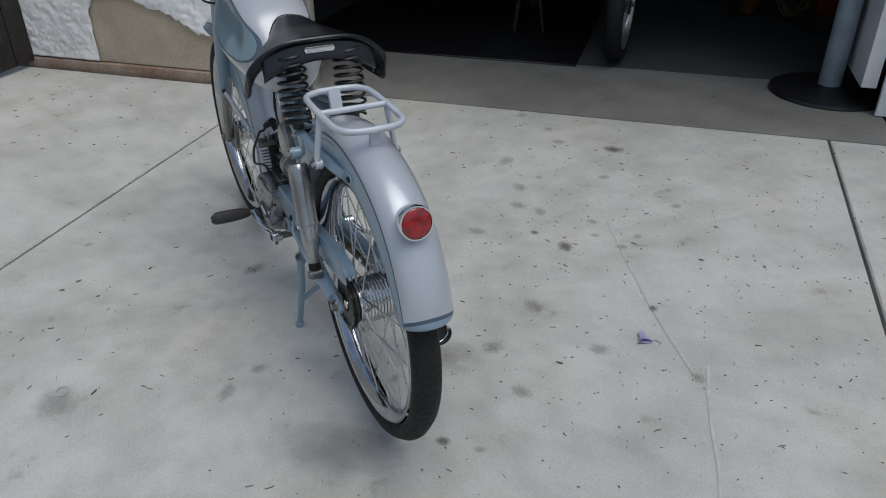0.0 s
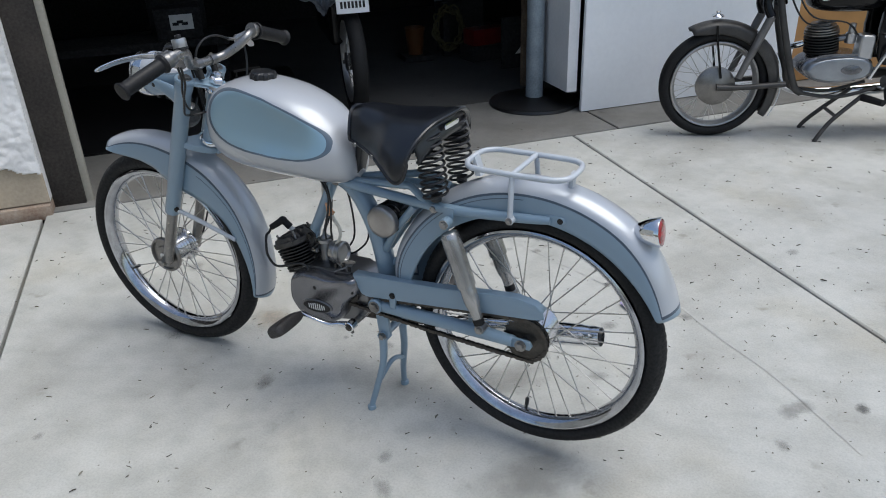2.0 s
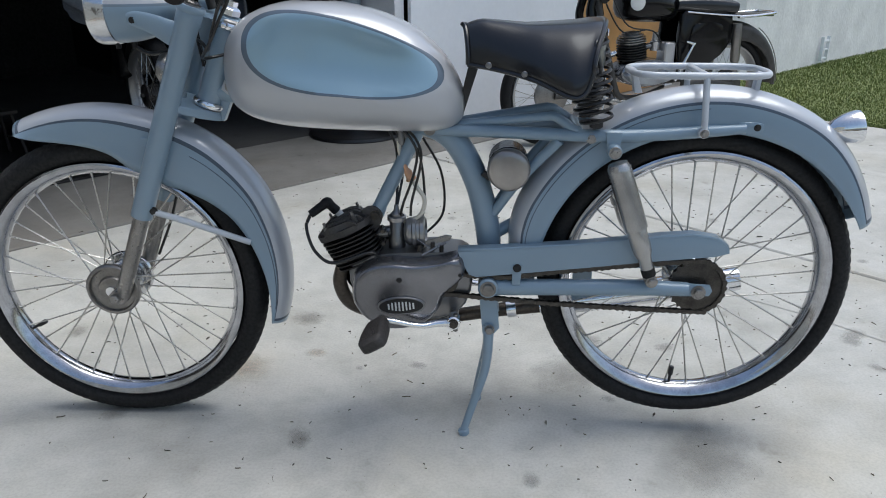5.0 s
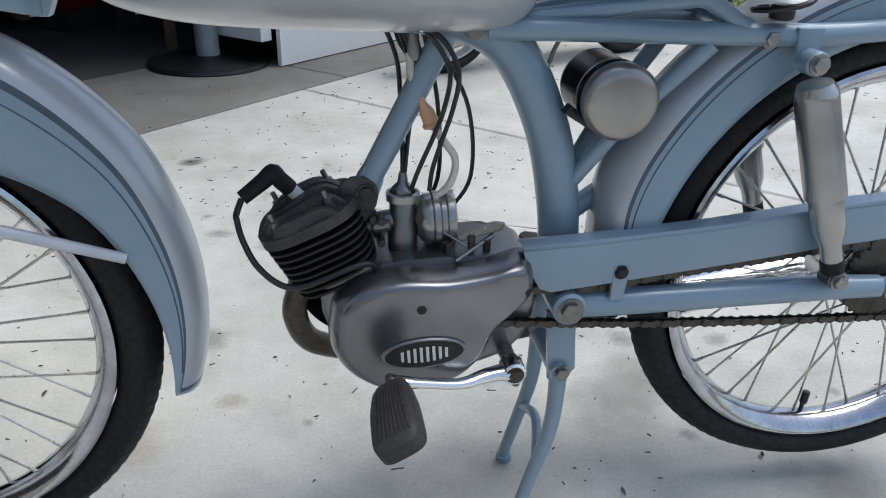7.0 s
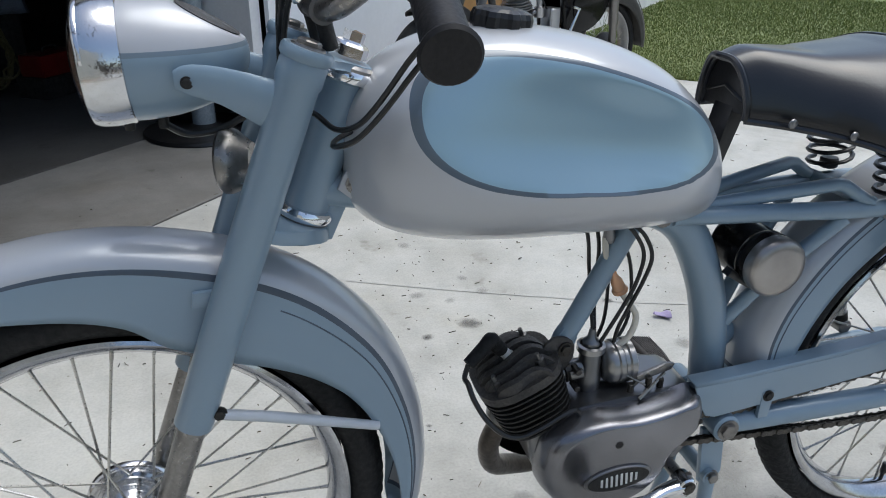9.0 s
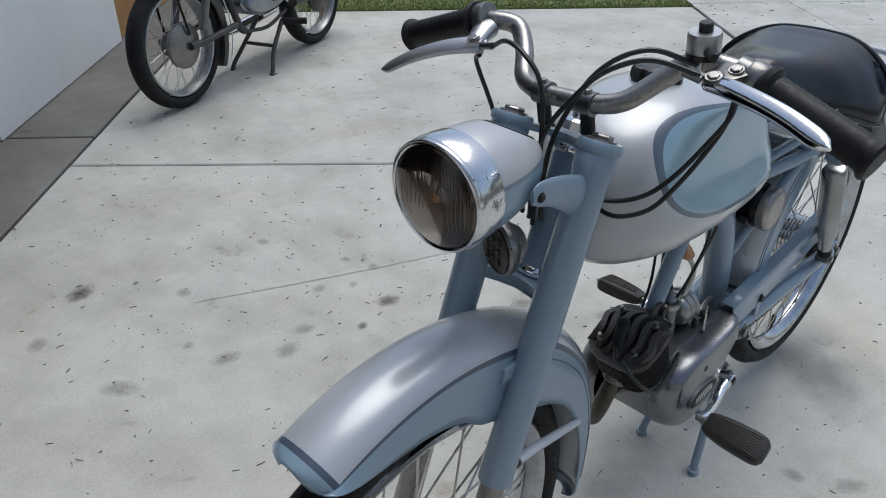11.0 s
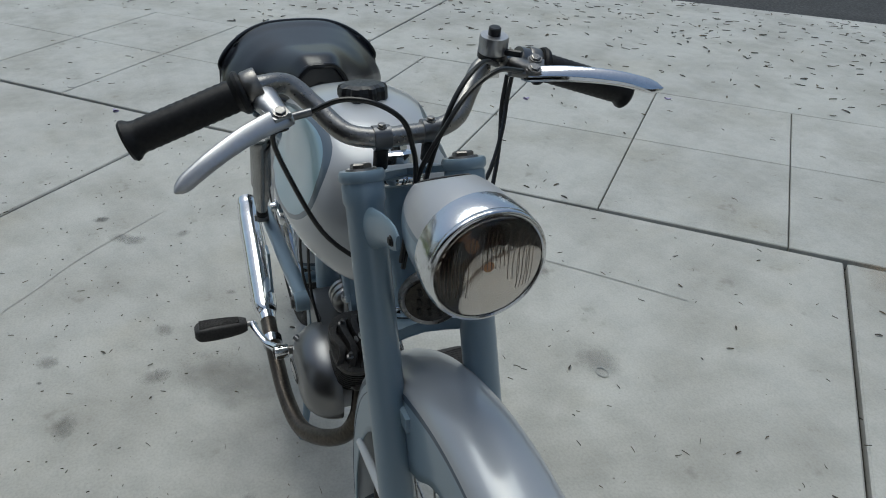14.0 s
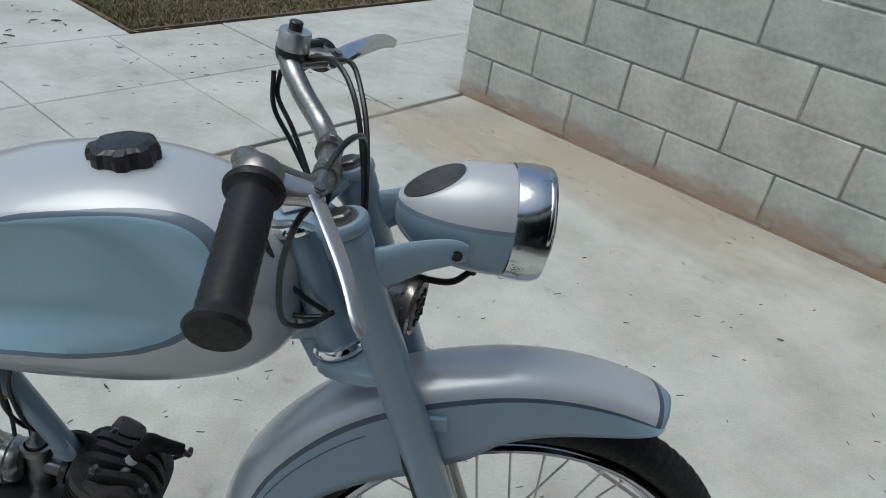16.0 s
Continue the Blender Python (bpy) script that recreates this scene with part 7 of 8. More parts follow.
# the machine is low built: what stands above the axles is drawn down towards them
for ob in [q for q in bike.children_recursive if q.type == "MESH"]:
    kind = ob.name.split(".")[0]
    if kind in ("wheel", "tyre", "hub", "spoke", "rear_mudguard", "front_mudguard", "edge_line", "front_drum", "rear_drum", "fender_stay") or (ob.parent and ob.parent.name.split(".")[0] == "wheel"):
        continue
    if kind in ("headlamp", "lens", "emblem", "front_ornament"):
        mid = sum((v.co.z for v in ob.data.vertices)) / len(ob.data.vertices)
        for v in ob.data.vertices:
            v.co.z -= (mid - 0.312) * 0.13 if kind != "front_ornament" else 0.012
    else:
        for v in ob.data.vertices:
            if v.co.z > 0.312:
                v.co.z = 0.312 + (v.co.z - 0.312) * 0.87
        if kind in ("seat", "seat_trim", "grab_rail", "tail_plate"):
            for v in ob.data.vertices:
                v.co.z -= 0.026 + 0.05 * (v.co.x - 0.8)


# ---- in and about the garage ----
def at_uv(u, v, z=0.0, turn=0.0):
    p = uv(u, v, z)
    return pose(p.x, p.y, p.z, 0, 0, 47 + turn)


post = thing("steel_post", "grey-blue painted steel post on a black round base", "post", m=at_uv(1.70, 2.33))
part("shaft", lathe([(0, 0.02), (0.052, 0.02), (0.052, 2.2), (0, 2.2)], (0, 0, 0), (0, 0, 1), 32), pole_paint, post, "grey-blue steel shaft")
part("base", lathe([(0, 0), (0.27, 0), (0.275, 0.006), (0.27, 0.02), (0.25, 0.026), (0.08, 0.030), (0.06, 0.045), (0, 0.045)], (0, 0, 0), (0, 0, 1), 48), plastic, post, "black round base")

latch = thing("door_latch", "steel latch rod hanging beside the white board", "latch", m=at_uv(1.752, 2.17))
part("rod", tube([(0, 0, 0.77), (0.004, 0, 0.86), (0, 0, 1.02)], 0.006, 8, 3), dull_alloy, latch)
part("knob", lathe([(0, 0), (0.009, 0.004), (0.010, 0.014), (0.006, 0.022), (0, 0.022)], (0, 0, 0.752), (0, 0, 1), 12), dull_alloy, latch)
part("plate", box((0.03, 0.05, 0.10), pose(0.008, 0, 1.04), 0.006), steel, latch)
part("guide", rod((0.023, 0, 0.95), (-0.012, 0, 0.95), 0.012, 12), steel, latch)

mat = tagged(part("floor_mat", box((1.75, 1.6, 0.010), Matrix.Identity(4), 0.003, segs=1), plastic, None), "black rubber mat on the garage floor", "mat")
mat.matrix_basis = at_uv(-0.42, 3.22, 0.006)

stool = thing("stool", "low pale wooden stool with splayed legs, coloured dark for the dim garage", "stool", m=at_uv(0.060, 3.109, 0.011, 15) @ Matrix.Scale(0.5, 4))
part("seat", box((0.34, 0.3, 0.035), pose(0, 0, 0.44), 0.012), dimmed_pale_wood, stool)
for sx in (-1, 1):
    for sy in (-1, 1):
        part("leg", tube([(sx * 0.12, sy * 0.1, 0.43), (sx * 0.18, sy * 0.15, 0.0)], 0.016, 10), dimmed_pale_wood, stool)
    part("rung", tube([(sx * 0.155, -0.125, 0.18), (sx * 0.155, 0.125, 0.18)], 0.010, 8), dimmed_pale_wood, stool)

# covered machine in the dark, with its tail lamp and plate
covered = thing("covered_motorcycle", "dark motorcycle half hidden by a grey cloth", "motorcycle", m=at_uv(0.655, 2.592, 0.011, 86))
wheel(covered, 0.0, 0.30, 0.30, 0.09, 0.225, 0.05, 0.06, 0.0, (dull_rim, rubber, worn_black), 36, False)
bm = bmesh.new()
bmesh.ops.create_icosphere(bm, subdivisions=5, radius=1)
for v in bm.verts:
    d = v.co.copy()
    a, low = math.atan2(d.y, d.x), max(0.0, -d.z)
    fold = (0.35 + low) * (0.035 * math.sin(9 * a + 3 * d.z) + 0.02 * math.sin(17 * a - 4 * d.z)) + 0.07 * noise.noise(d * 2.3) + 0.025 * noise.noise(d * 7)
    v.co = Vector((d.x * (0.21 + fold - 0.05 * low), d.y * (0.15 + fold - 0.085 * low) + 0.055 * d.z, 0.22 * d.z + 0.05 * noise.noise(d * 3) - 0.04 * low * abs(math.sin(4 * a))))
bm.transform(pose(0.03, 0.19, 0.83, 0, 10, 0))
part("cloth", bm, tarp_grey, covered, "crumpled grey-blue cloth")
part("tail", box((0.30, 0.16, 0.14), pose(0.02, 0, 0.73, 0, 18, 0), 0.05, segs=3), black_paint, covered)
part("tail_lamp", lathe([(0, 0), (0.044, 0), (0.044, 0.03), (0.036, 0.045), (0, 0.050)], (-0.10, 0, 0.748), (-1, 0, 0.1), 24), red_plastic, covered, "red tail lamp")
pl = part("number_plate", box((0.006, 0.18, 0.105), pose(-0.165, 0, 0.648, 0, 8, 0), 0.002, segs=1), white_paint, covered, "white plate with dark marks")
for k in range(7):
    part("mark", box((0.003, 0.013, 0.036), pose(-0.1685, -0.062 + 0.0205 * k, 0.641, 0, 8, 0), 0, segs=1), garage_dark, pl)
part("mark", box((0.003, 0.04, 0.014), pose(-0.163, 0, 0.680, 0, 8, 0), 0, segs=1), garage_dark, pl)
part("seat", box((0.6, 0.24, 0.09), pose(0.5, 0, 0.80), 0.035, segs=3), leather, covered)
part("body", box((0.7, 0.2, 0.3), pose(0.55, 0, 0.5), 0.06, segs=3), black_paint, covered)

# bench and goods share the near-black that stands for the unlit garage
bench = thing("workbench", "dark bench standing along the garage side", "workbench", m=at_uv(-0.612, 3.905, 0.0, 0))
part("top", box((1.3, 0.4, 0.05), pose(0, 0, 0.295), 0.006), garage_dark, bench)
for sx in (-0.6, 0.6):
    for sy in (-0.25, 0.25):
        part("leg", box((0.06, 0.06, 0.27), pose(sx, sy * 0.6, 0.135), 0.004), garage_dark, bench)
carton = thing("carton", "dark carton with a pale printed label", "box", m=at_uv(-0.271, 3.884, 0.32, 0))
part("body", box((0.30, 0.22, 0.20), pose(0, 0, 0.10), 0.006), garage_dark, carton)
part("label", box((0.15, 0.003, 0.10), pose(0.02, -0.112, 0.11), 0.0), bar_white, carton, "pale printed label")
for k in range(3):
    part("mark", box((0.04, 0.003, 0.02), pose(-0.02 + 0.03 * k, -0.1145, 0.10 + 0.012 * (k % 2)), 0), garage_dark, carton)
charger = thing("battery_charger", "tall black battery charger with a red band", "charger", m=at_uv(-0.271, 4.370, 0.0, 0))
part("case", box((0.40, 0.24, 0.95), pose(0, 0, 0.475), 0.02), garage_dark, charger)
part("band", box((0.30, 0.004, 0.04), pose(0, -0.122, 0.87), 0.001), red_plastic, charger)
for k in range(5):
    part("mark", box((0.022, 0.003, 0.028), pose(-0.06 + 0.03 * k, -0.1245, 0.825), 0), bar_white, charger)

jug = thing("plastic_bucket", "orange plastic bucket on the floor, coloured darker for the dim garage", "bucket", m=at_uv(1.405, 3.812, 0.0))
part("shell", lathe([(0.055, 0.0), (0.075, 0.18), (0.08, 0.2), (0.076, 0.2), (0.052, 0.006)], (0, 0, 0.04), (0, 0, 1), 24, closed=True), orange_thing, jug)
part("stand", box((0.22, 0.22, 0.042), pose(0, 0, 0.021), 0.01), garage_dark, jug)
coil = thing("rope_coil", "yellow rope hung in a loose coil", "rope", m=at_uv(1.653, 3.740, 0.0))
rr_ = random.Random(5)
pts = []
for k in range(90):
    a = 2 * math.pi * k / 15
    r = 0.11 + 0.025 * rr_.uniform(-1, 1)
    pts.append((r * math.cos(a), 0.03 * rr_.uniform(-1, 1), 0.22 + r * 1.3 * math.sin(a)))
part("coil", tube(pts, 0.007, 6, 3), rope_yellow, coil)
part("hook_post", box((0.05, 0.05, 0.40), pose(0, 0.075, 0.20), 0.004), garage_dark, coil)
case = thing("tool_case", "red steel tool case on a dark crate", "case", m=at_uv(1.901, 3.616, 0.0, 10))
part("body", box((0.30, 0.16, 0.12), pose(0, 0, 0.17), 0.02), red_plastic, case)
part("crate", box((0.34, 0.2, 0.11), pose(0, 0, 0.055), 0.006), garage_dark, case)
part("handle", tube([(-0.05, 0, 0.23), (-0.04, 0, 0.255), (0.04, 0, 0.255), (0.05, 0, 0.23)], 0.006, 8, 4), fin_black, case)
rag = thing("hanging_cloth", "pale grey cloth hung over a dark rack", "cloth", m=at_uv(1.849, 3.988, 0.0))
bm = bmesh.new()
bmesh.ops.create_grid(bm, x_segments=14, y_segments=14, size=0.5)
for v in bm.verts:
    x, y = v.co.x, v.co.y
    v.co = Vector((x * (0.30 + 0.16 * (0.5 - y)), 0.03 * math.sin(x * 14 + y * 3), 0.64 + y * 0.5))
cl = part("cloth", bm, tarp_grey, rag)
cl.modifiers.new("thick", "SOLIDIFY").thickness = 0.004
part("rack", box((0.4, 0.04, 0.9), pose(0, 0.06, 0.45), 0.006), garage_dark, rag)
tri = bmesh.new()
lo = [tri.verts.new(p) for p in ((-0.05, 0, -0.04), (0.05, 0, -0.04), (0.03, 0, 0.05))]
tri.faces.new(lo)
ext = bmesh.ops.extrude_face_region(tri, geom=tri.faces[:])
for v in ext["geom"]:
    if isinstance(v, bmesh.types.BMVert):
        v.co.y += 0.004
sign = tagged(part("warning_sign", tri, bar_white, None), "small white triangular sign fixed to the rack", "sign")
sign.matrix_basis = at_uv(2.015, 3.202, 0.142)
sign_post = tagged(part("sign_board", box((0.30, 0.03, 0.36), pose(0, 0, 0.18), 0.004), garage_dark, None), "dark upright board behind the triangular sign", "board")
sign_post.matrix_basis = at_uv(2.015, 3.222, 0.0)
vent = thing("wall_vent", "small white meter frame low on the stucco wall", "vent", m=at_uv(6.75, 1.640, 0.15))
for sx in (-0.07, 0.07):
    part("upright", box((0.012, 0.03, 0.22), pose(sx, 0, 0), 0.003), panel_white, vent)
for k in range(3):
    part("bar", box((0.14, 0.02, 0.015), pose(0, 0, -0.09 + 0.08 * k), 0.003), panel_white, vent)


# ---- on the ground ----
litter_rnd = random.Random(11)
leaf_browns = [material("dry_leaf_dark", (0.085, 0.072, 0.058), 0.8, 0, 0, 0.3, 30), material("dry_leaf_brown", (0.15, 0.12, 0.08), 0.8, 0, 0, 0.3, 30), material("dry_leaf_grey", (0.24, 0.23, 0.19), 0.8, 0, 0, 0.3, 30)]


def litter(name, n, place, size, label, category, mats, stalk=0.3):
    """Many small dry leaves, twigs and crumbs, each a bent sliver."""
    verts, faces, mids = [], [], []
    for _ in range(n):
        u, v = place()
        p = uv(u, v, 0.003)
        a = litter_rnd.uniform(0, 2 * math.pi)
        ln = size * litter_rnd.uniform(0.35, 1.25)
        w = ln * (litter_rnd.uniform(0.035, 0.065) if litter_rnd.random() < stalk else litter_rnd.uniform(0.18, 0.36))
        d, s = Vector((math.cos(a), math.sin(a), 0)), Vector((-math.sin(a), math.cos(a), 0))
        lift, curl = litter_rnd.uniform(0.0005, 0.22) * w, litter_rnd.uniform(-0.18, 0.18) * ln
        base = len(verts)
        for f, ww in ((-1, 0.25), (-0.4, 0.9), (0.25, 1.0), (1, 0.15)):
            c = p + d * (ln / 2 * f) + s * (curl * f * f * 0.5)
            verts += [tuple(c + s * w / 2 * ww + Vector((0, 0, lift + 0.001))), tuple(c - Vector((0, 0, 0.0012 - lift * 0.2))), tuple(c - s * w / 2 * ww + Vector((0, 0, lift * litter_rnd.uniform(0.2, 1) + 0.001)))]
        mi = litter_rnd.choices(range(len(mats)), (5, 3, 2)[:len(mats)])[0]
        for k in range(3):
            q = base + 3 * k
            faces += [(q, q + 1, q + 4, q + 3), (q + 1, q + 2, q + 5, q + 4)]
            mids += [mi, mi]
    me = bpy.data.meshes.new(name)
    me.from_pydata(verts, [], faces)
    for m in mats:
        me.materials.append(m)
    me.polygons.foreach_set("material_index", mids)
    me.update()
    return tagged(new(name, me), label, category, kind="stuff")


litter("twig_litter", 760, lambda: (litter_rnd.uniform(-2.4, 3.6), litter_rnd.uniform(-1.35, 1.7)), 0.016, "tiny dark twigs and crumbs scattered on the driveway", "litter", leaf_browns, 0.85)
litter("crumb_litter", 900, lambda: (litter_rnd.gauss(0.9, 0.7), litter_rnd.gauss(0.3, 0.9)), 0.006, "fine dark crumbs on the driveway", "litter", leaf_browns, 0.2)
litter("walk_leaves", 380, lambda: (litter_rnd.uniform(-2.4, 6.5), litter_rnd.uniform(-2.68, -1.42)), 0.026, "dry leaves lying on the sidewalk", "leaves", leaf_browns, 0.35)
litter("apron_leaves", 1300, lambda: (litter_rnd.uniform(-1.45, 7.0), -2.73 - 2.1 * litter_rnd.random() ** 0.8), 0.042, "many dry leaves strewn on the crossing", "leaves", leaf_browns, 0.3)

marks = [(0.114, 0.822, 0.042, 0.030, oil), (-0.006, 0.784, 0.02, 0.016, oil), (0.593, 0.596, 0.035, 0.028, oil_faint), (1.298, 0.486, 0.03, 0.022, oil), (0.512, 0.843, 0.02, 0.016, oil), (0.795, 0.744, 0.028, 0.02, oil_faint),
         (0.02, 1.0, 0.03, 0.022, oil_faint), (0.2, 0.98, 0.028, 0.02, oil_faint), (-0.25, 1.25, 0.032, 0.024, oil_faint), (-0.55, 1.0, 0.06, 0.035, oil_faint), (-0.32, 0.92, 0.05, 0.03, oil_faint), (-0.45, 1.45, 0.055, 0.04, oil),
         (-0.62, 1.30, 0.04, 0.03, oil_faint), (0.06, 1.33, 0.03, 0.022, oil_faint), (-0.3, 0.45, 0.06, 0.05, oil_faint), (0.35, 0.55, 0.05, 0.03, oil_faint), (-0.1, 0.62, 0.045, 0.03, oil_faint), (-0.62, -0.02, 0.05, 0.035, oil_faint),
         (-0.2, -0.1, 0.05, 0.03, oil_faint), (0.32, -0.3, 0.05, 0.025, oil_faint), (0.62, -0.72, 0.09, 0.03, oil_faint), (1.42, 0.95, 0.03, 0.02, oil_faint), (1.05, 1.35, 0.035, 0.025, oil_faint), (-0.9, 0.35, 0.05, 0.03, oil_faint),
         (-0.40, 0.18, 0.10, 0.08, rust_stain), (0.14, -1.75, 0.30, 0.16, rust_stain), (0.40, 0.20, 0.16, 0.1, oil_faint), (0.62, -0.1, 0.18, 0.12, oil_faint),
                  (0.17, 1.07, 0.022, 0.016, oil_faint), (-0.12, 0.88, 0.038, 0.026, oil_faint), (-0.20, 0.84, 0.045, 0.032, oil_faint), (0.10, 0.95, 0.022, 0.016, oil_faint), (1.13, 0.39, 0.045, 0.032, oil_faint), (-0.12, 0.19, 0.015, 0.011, oil_faint), (-0.09, 0.45, 0.009, 0.006, oil), (0.18, -0.67, 0.083, 0.058, oil_faint), (0.70, 0.09, 0.022, 0.016, oil), (-0.59, -0.54, 0.022, 0.016, oil_faint), (-0.96, 1.33, 0.045, 0.032, oil_faint), (-0.76, 1.34, 0.030, 0.021, oil_faint), (-0.36, 1.03, 0.022, 0.016, oil_faint), (0.52, 0.61, 0.009, 0.006, oil), (0.27, -0.21, 0.030, 0.021, oil_faint), (1.13, 0.25, 0.030, 0.021, oil_faint), (0.02, 0.21, 0.030, 0.021, oil_faint), (0.64, 0.33, 0.038, 0.026, oil_faint), (0.76, 0.15, 0.019, 0.013, oil_faint), (0.46, 0.36, 0.045, 0.032, oil_faint), (0.46, 0.08, 0.022, 0.016, oil_faint), (-0.24, 0.26, 0.038, 0.026, rust_stain), (-0.32, 1.39, 0.013, 0.010, oil), (1.16, 0.43, 0.045, 0.032, oil_faint)]
for x, y, a, b, m in marks:
    bm = bmesh.new()
    bmesh.ops.create_circle(bm, cap_ends=True, segments=24, radius=1.3)
    ob = part("ground_stain", bm, m, None)
    ob.matrix_basis = pose(x, y, 0.0022 + 0.00005 * len(bpy.data.meshes) % 0.0008, 0, 0, 37 * len(bpy.data.meshes) % 180) @ Matrix.Diagonal((a, b, 1, 1))
    tagged(ob, "rusty brown stain soaked into the concrete" if m is rust_stain else "dark oil stain soaked into the concrete", "stain", "stains on the driveway", "structure")
wash = stain_material("tan_soil_wash", (0.52, 0.43, 0.32), 0.46)
for u, v, a, b in ((-2.28, -0.55, 1.25, 0.42), (-1.95, -1.12, 0.62, 0.24)):
    bm = bmesh.new()
    bmesh.ops.create_circle(bm, cap_ends=True, segments=48, radius=1.3)
    bmesh.ops.bisect_plane(bm, geom=bm.verts[:] + bm.edges[:] + bm.faces[:], plane_co=(0, (u + 2.445) / b, 0), plane_no=(0, 1, 0), clear_outer=True)
    ob = part("ground_stain", bm, wash, None)
    p = uv(u, v)
    ob.matrix_basis = pose(p.x, p.y, 0.0031 if a > 1 else 0.0035, 0, 0, 137) @ Matrix.Diagonal((a, b, 1, 1))
    tagged(ob, "tan soil wash over the concrete beside the block wall", "stain", "stains on the driveway", "structure")
drip_grey = material("pale_grey_streak", (0.47, 0.465, 0.44), 0.85, 0, 0, 0.12, 30)
crack_grey = material("grey_crack", (0.37, 0.37, 0.35), 0.85, 0, 0, 0.1, 30)
for k, pts in enumerate(([(-0.25, 1.19), (0.1, 1.02), (0.5, 0.845), (0.78, 0.745)], [(0.77, 0.80), (0.9, 0.68), (1.08, 0.535), (1.3, 0.30)], [(0.76, -0.65), (0.55, -0.85), (0.33, -1.045)])):
    bm = bmesh.new()
    line = curve_points([(x, y, 0) for x, y in pts], 8)
    rows = []
    for i, p in enumerate(line):
        d = (line[min(i + 1, len(line) - 1)] - line[max(i - 1, 0)]).normalized()
        w = 0.0032 + 0.0026 * noise.noise(p * 20)
        s = Vector((-d.y, d.x, 0)) * w
        rows.append((bm.verts.new(p + s), bm.verts.new(p - s)))
    for a, b in zip(rows, rows[1:]):
        bm.faces.new((a[0], a[1], b[1], b[0]))
    streak = crack_grey if k == 2 else drip_grey
    ob = tagged(part("drip_line", bm, streak, None), "grey drip line across the concrete", "stain", "stains on the driveway", "structure")
    ob.matrix_basis = pose(0, 0, 0.0016)
ring = part("ring_mark", lathe([(0.016, 0), (0.020, 0), (0.020, 0.0006), (0.016, 0.0006)], (0, 0, 0), (0, 0, 1), 24, closed=True), crack_grey, None)
ring.matrix_basis = pose(0.139, -0.654, 0.002) @ Matrix.Diagonal((1, 0.75, 1, 1))
tagged(ring, "small dark ring mark on the concrete", "stain", "stains on the driveway", "structure")


def blossom(x, y, turn, size):
    """A fallen trumpet blossom lying on its side."""
    bm = lathe([(0.0, 0.0), (0.16, 0.12), (0.22, 0.5), (0.34, 0.8), (0.46, 1.0), (0.42, 1.0), (0.30, 0.8), (0.18, 0.5), (0.0, 0.1)], (0, 0, 0), (1, 0, 0), 10)
    for v in bm.verts:
        v.co.z = 0.2 + v.co.z * 0.35 + 0.06 * math.sin(9 * v.co.x + 5 * v.co.y)
    ob = tagged(part("fallen_blossom", bm, violet, None), "crumpled violet blossom lying on the concrete", "blossom", "fallen blossoms")
    ob.matrix_basis = pose(x, y, 0.0, 0, 0, turn) @ Matrix.Scale(size, 4)
    return ob


for x, y, turn, size in ((0.585, 0.735, -20, 0.045), (1.32, -0.918, 30, 0.035), (-0.062, -1.646, 70, 0.032), (1.95, -1.35, 120, 0.03), (2.9, -0.75, 10, 0.03), (2.3, 0.45, 200, 0.028), (1.75, -2.0, 80, 0.03), (0.9, -2.75, 40, 0.03)):
    blossom(x, y, turn, size)


# ---- lawns ----
def lawn_material(name, a, b, c):
    m = material(name, a, 0.7, 0, 0, 0.2, 3, 0, 60, b)
    n, l = m.node_tree.nodes, m.node_tree.links
    geo, ramp, mix = n.new("ShaderNodeNewGeometry"), n.new("ShaderNodeValToRGB"), n.new("ShaderNodeMix")
    ramp.color_ramp.elements[0].color, ramp.color_ramp.elements[1].color = (*b, 1), (*c, 1)
    l.new(geo.outputs["Random Per Island"], ramp.inputs[0])
    mix.data_type = "RGBA"
    mix.inputs[0].default_value = 0.6
    old = n["Principled BSDF"].inputs["Base Color"].links[0].from_socket
    l.new(old, mix.inputs[6])
    l.new(ramp.outputs[0], mix.inputs[7])
    l.new(mix.outputs[2], n["Principled BSDF"].inputs["Base Color"])
    return m


green = lawn_material("lawn_grass", (0.125, 0.175, 0.040), (0.080, 0.118, 0.026), (0.23, 0.25, 0.085))
dry = lawn_material("dry_grass", (0.12, 0.11, 0.045), (0.07, 0.075, 0.025), (0.24, 0.18, 0.09))


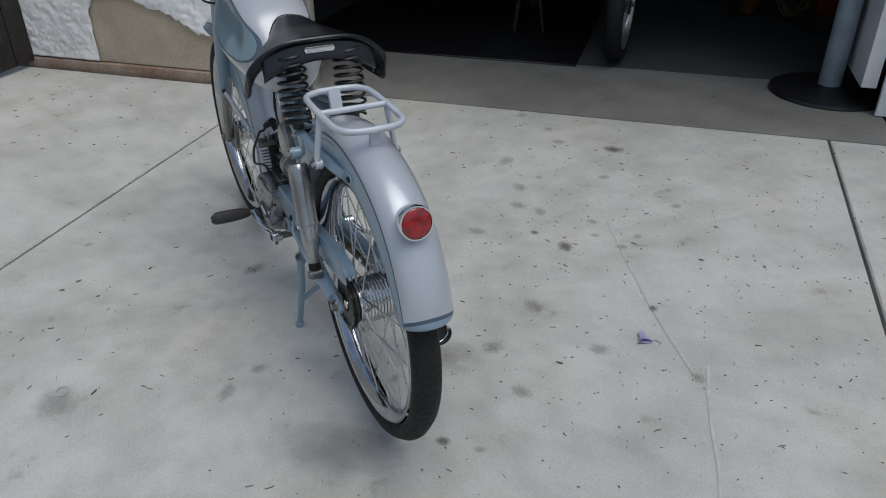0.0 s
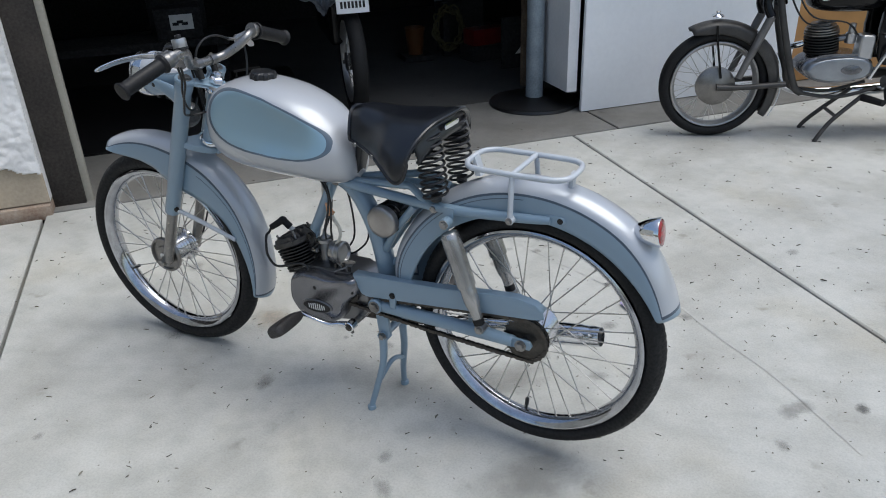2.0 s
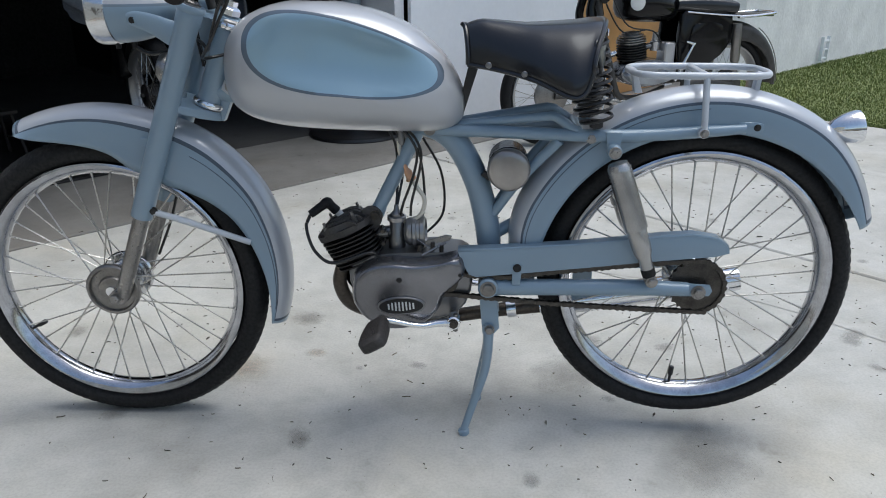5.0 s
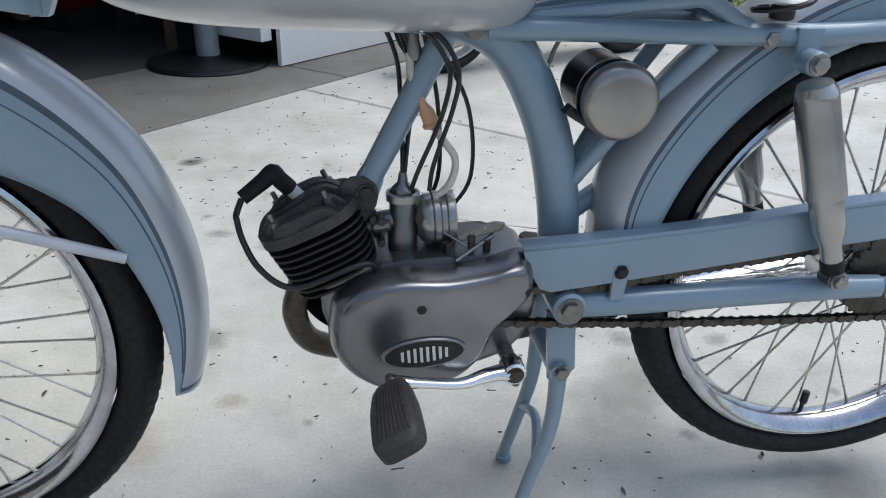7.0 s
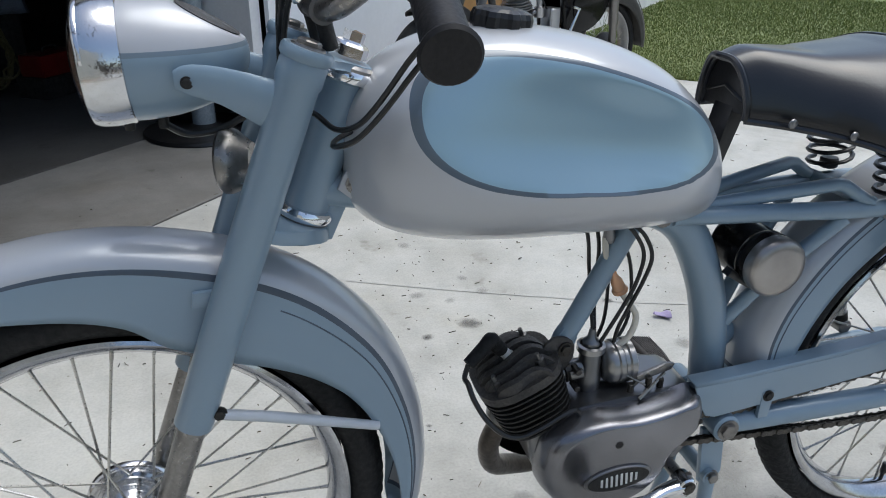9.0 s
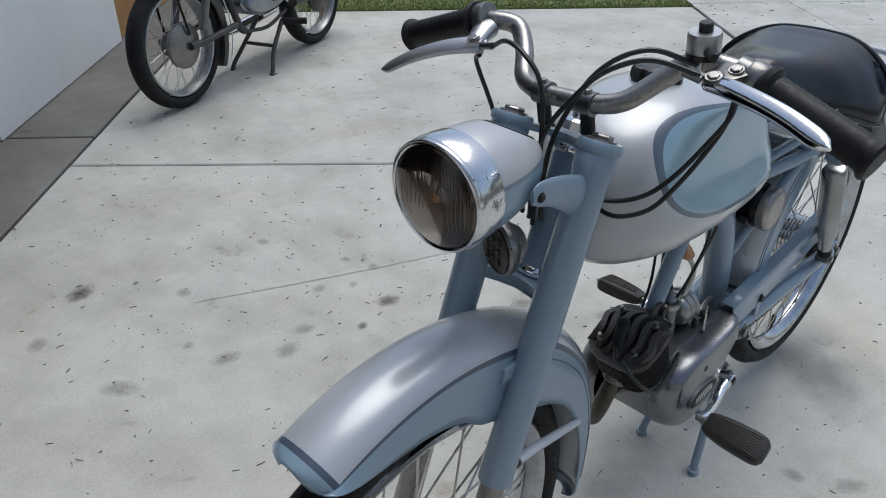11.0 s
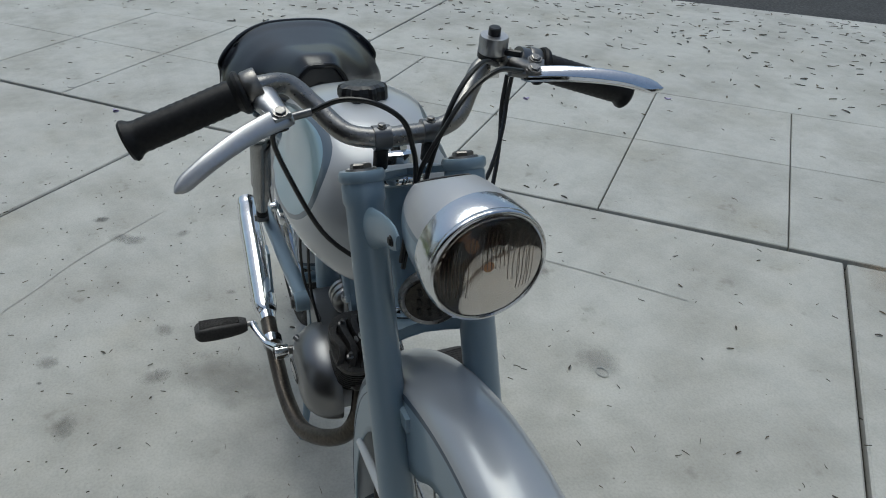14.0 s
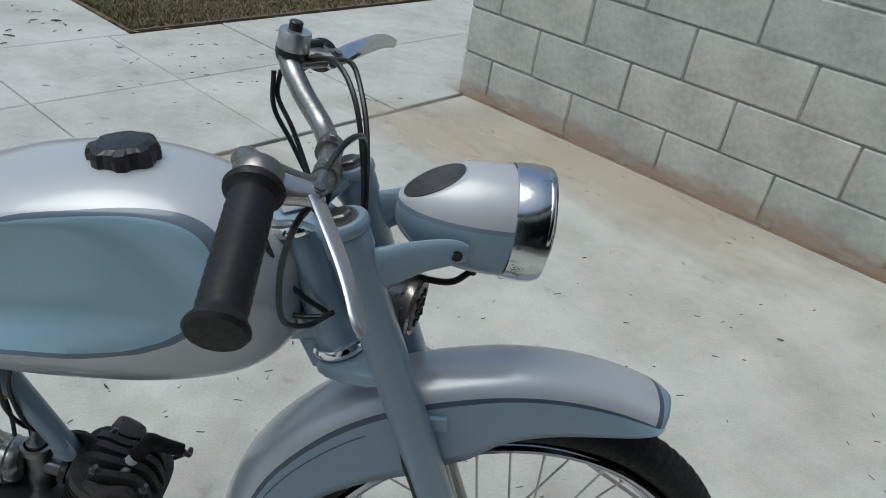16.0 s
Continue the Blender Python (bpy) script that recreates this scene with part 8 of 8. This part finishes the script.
def blades(name, n, place, height, m, label):
    verts, faces = [], []
    for _ in range(n):
        u, v, s = place()
        p = uv(u, v, 0.0)
        a = litter_rnd.uniform(0, 2 * math.pi)
        h = height * litter_rnd.uniform(0.4, 1.2) * s
        w = 0.0028 * s
        side, bend = Vector((math.cos(a), math.sin(a), 0)), Vector((math.sin(a), -math.cos(a), 0)) * h * litter_rnd.uniform(0.1, 0.9)
        k = len(verts)
        verts += [tuple(p - side * w), tuple(p + side * w), tuple(p + side * w * 0.7 + bend * 0.4 + Vector((0, 0, h * 0.6))), tuple(p - side * w * 0.7 + bend * 0.4 + Vector((0, 0, h * 0.6))), tuple(p + bend + Vector((0, 0, h)))]
        faces += [(k, k + 1, k + 2, k + 3), (k + 3, k + 2, k + 4)]
    me = bpy.data.meshes.new(name)
    me.from_pydata(verts, [], faces)
    me.materials.append(m)
    return tagged(new(name, me), label, "grass", kind="stuff")


def near_far(u0, u1, v0, v1):
    def f():
        t = litter_rnd.random() ** 1.6
        return u0 + (u1 - u0) * t, litter_rnd.uniform(v0, v1), 1.0 + 1.0 * t
    return f


tagged(yard_box("lawn_bed", 4.0, 16, -1.47, 1.72, -0.03, 0.004, green, 0.004), "green turf beside the driveway", "lawn", kind="structure")
blades("lawn", 90000, near_far(3.985, 9.5, -1.48, 1.66), 0.018, green, "short green lawn")
tagged(yard_box("verge_bed", -9, -1.53, -4.82, -2.74, -0.03, 0.006, soil, 0.006), "bare brown soil verge by the street", "verge", kind="structure")
blades("verge_grass", 26000, lambda: (-1.55 - 4.5 * litter_rnd.random() ** 1.4, -2.75 - (0.55 if litter_rnd.random() < 0.75 else 1.9) * litter_rnd.random(), 1.0), 0.030, dry, "thin dry grass on the verge")
litter("verge_leaves", 1500, lambda: (litter_rnd.uniform(-6, -1.53), litter_rnd.uniform(-4.7, -2.70)), 0.04, "dry leaves heaped along the verge", "leaves", leaf_browns, 0.2)
tagged(yard_box("neighbour_ground", -12, -2.64, -1.39, 6.3, -0.03, -0.004, soil, 0.0), "bare ground behind the block wall", "ground", kind="structure")

tagged(yard_box("far_verge_bed", 4.78, 16, -4.40, -2.85, -0.03, 0.010, green, 0.008), "green verge beyond the crossing", "verge", kind="structure")
blades("far_verge_grass", 24000, near_far(4.76, 9.0, -4.38, -2.86), 0.026, green, "short grass on the far verge")
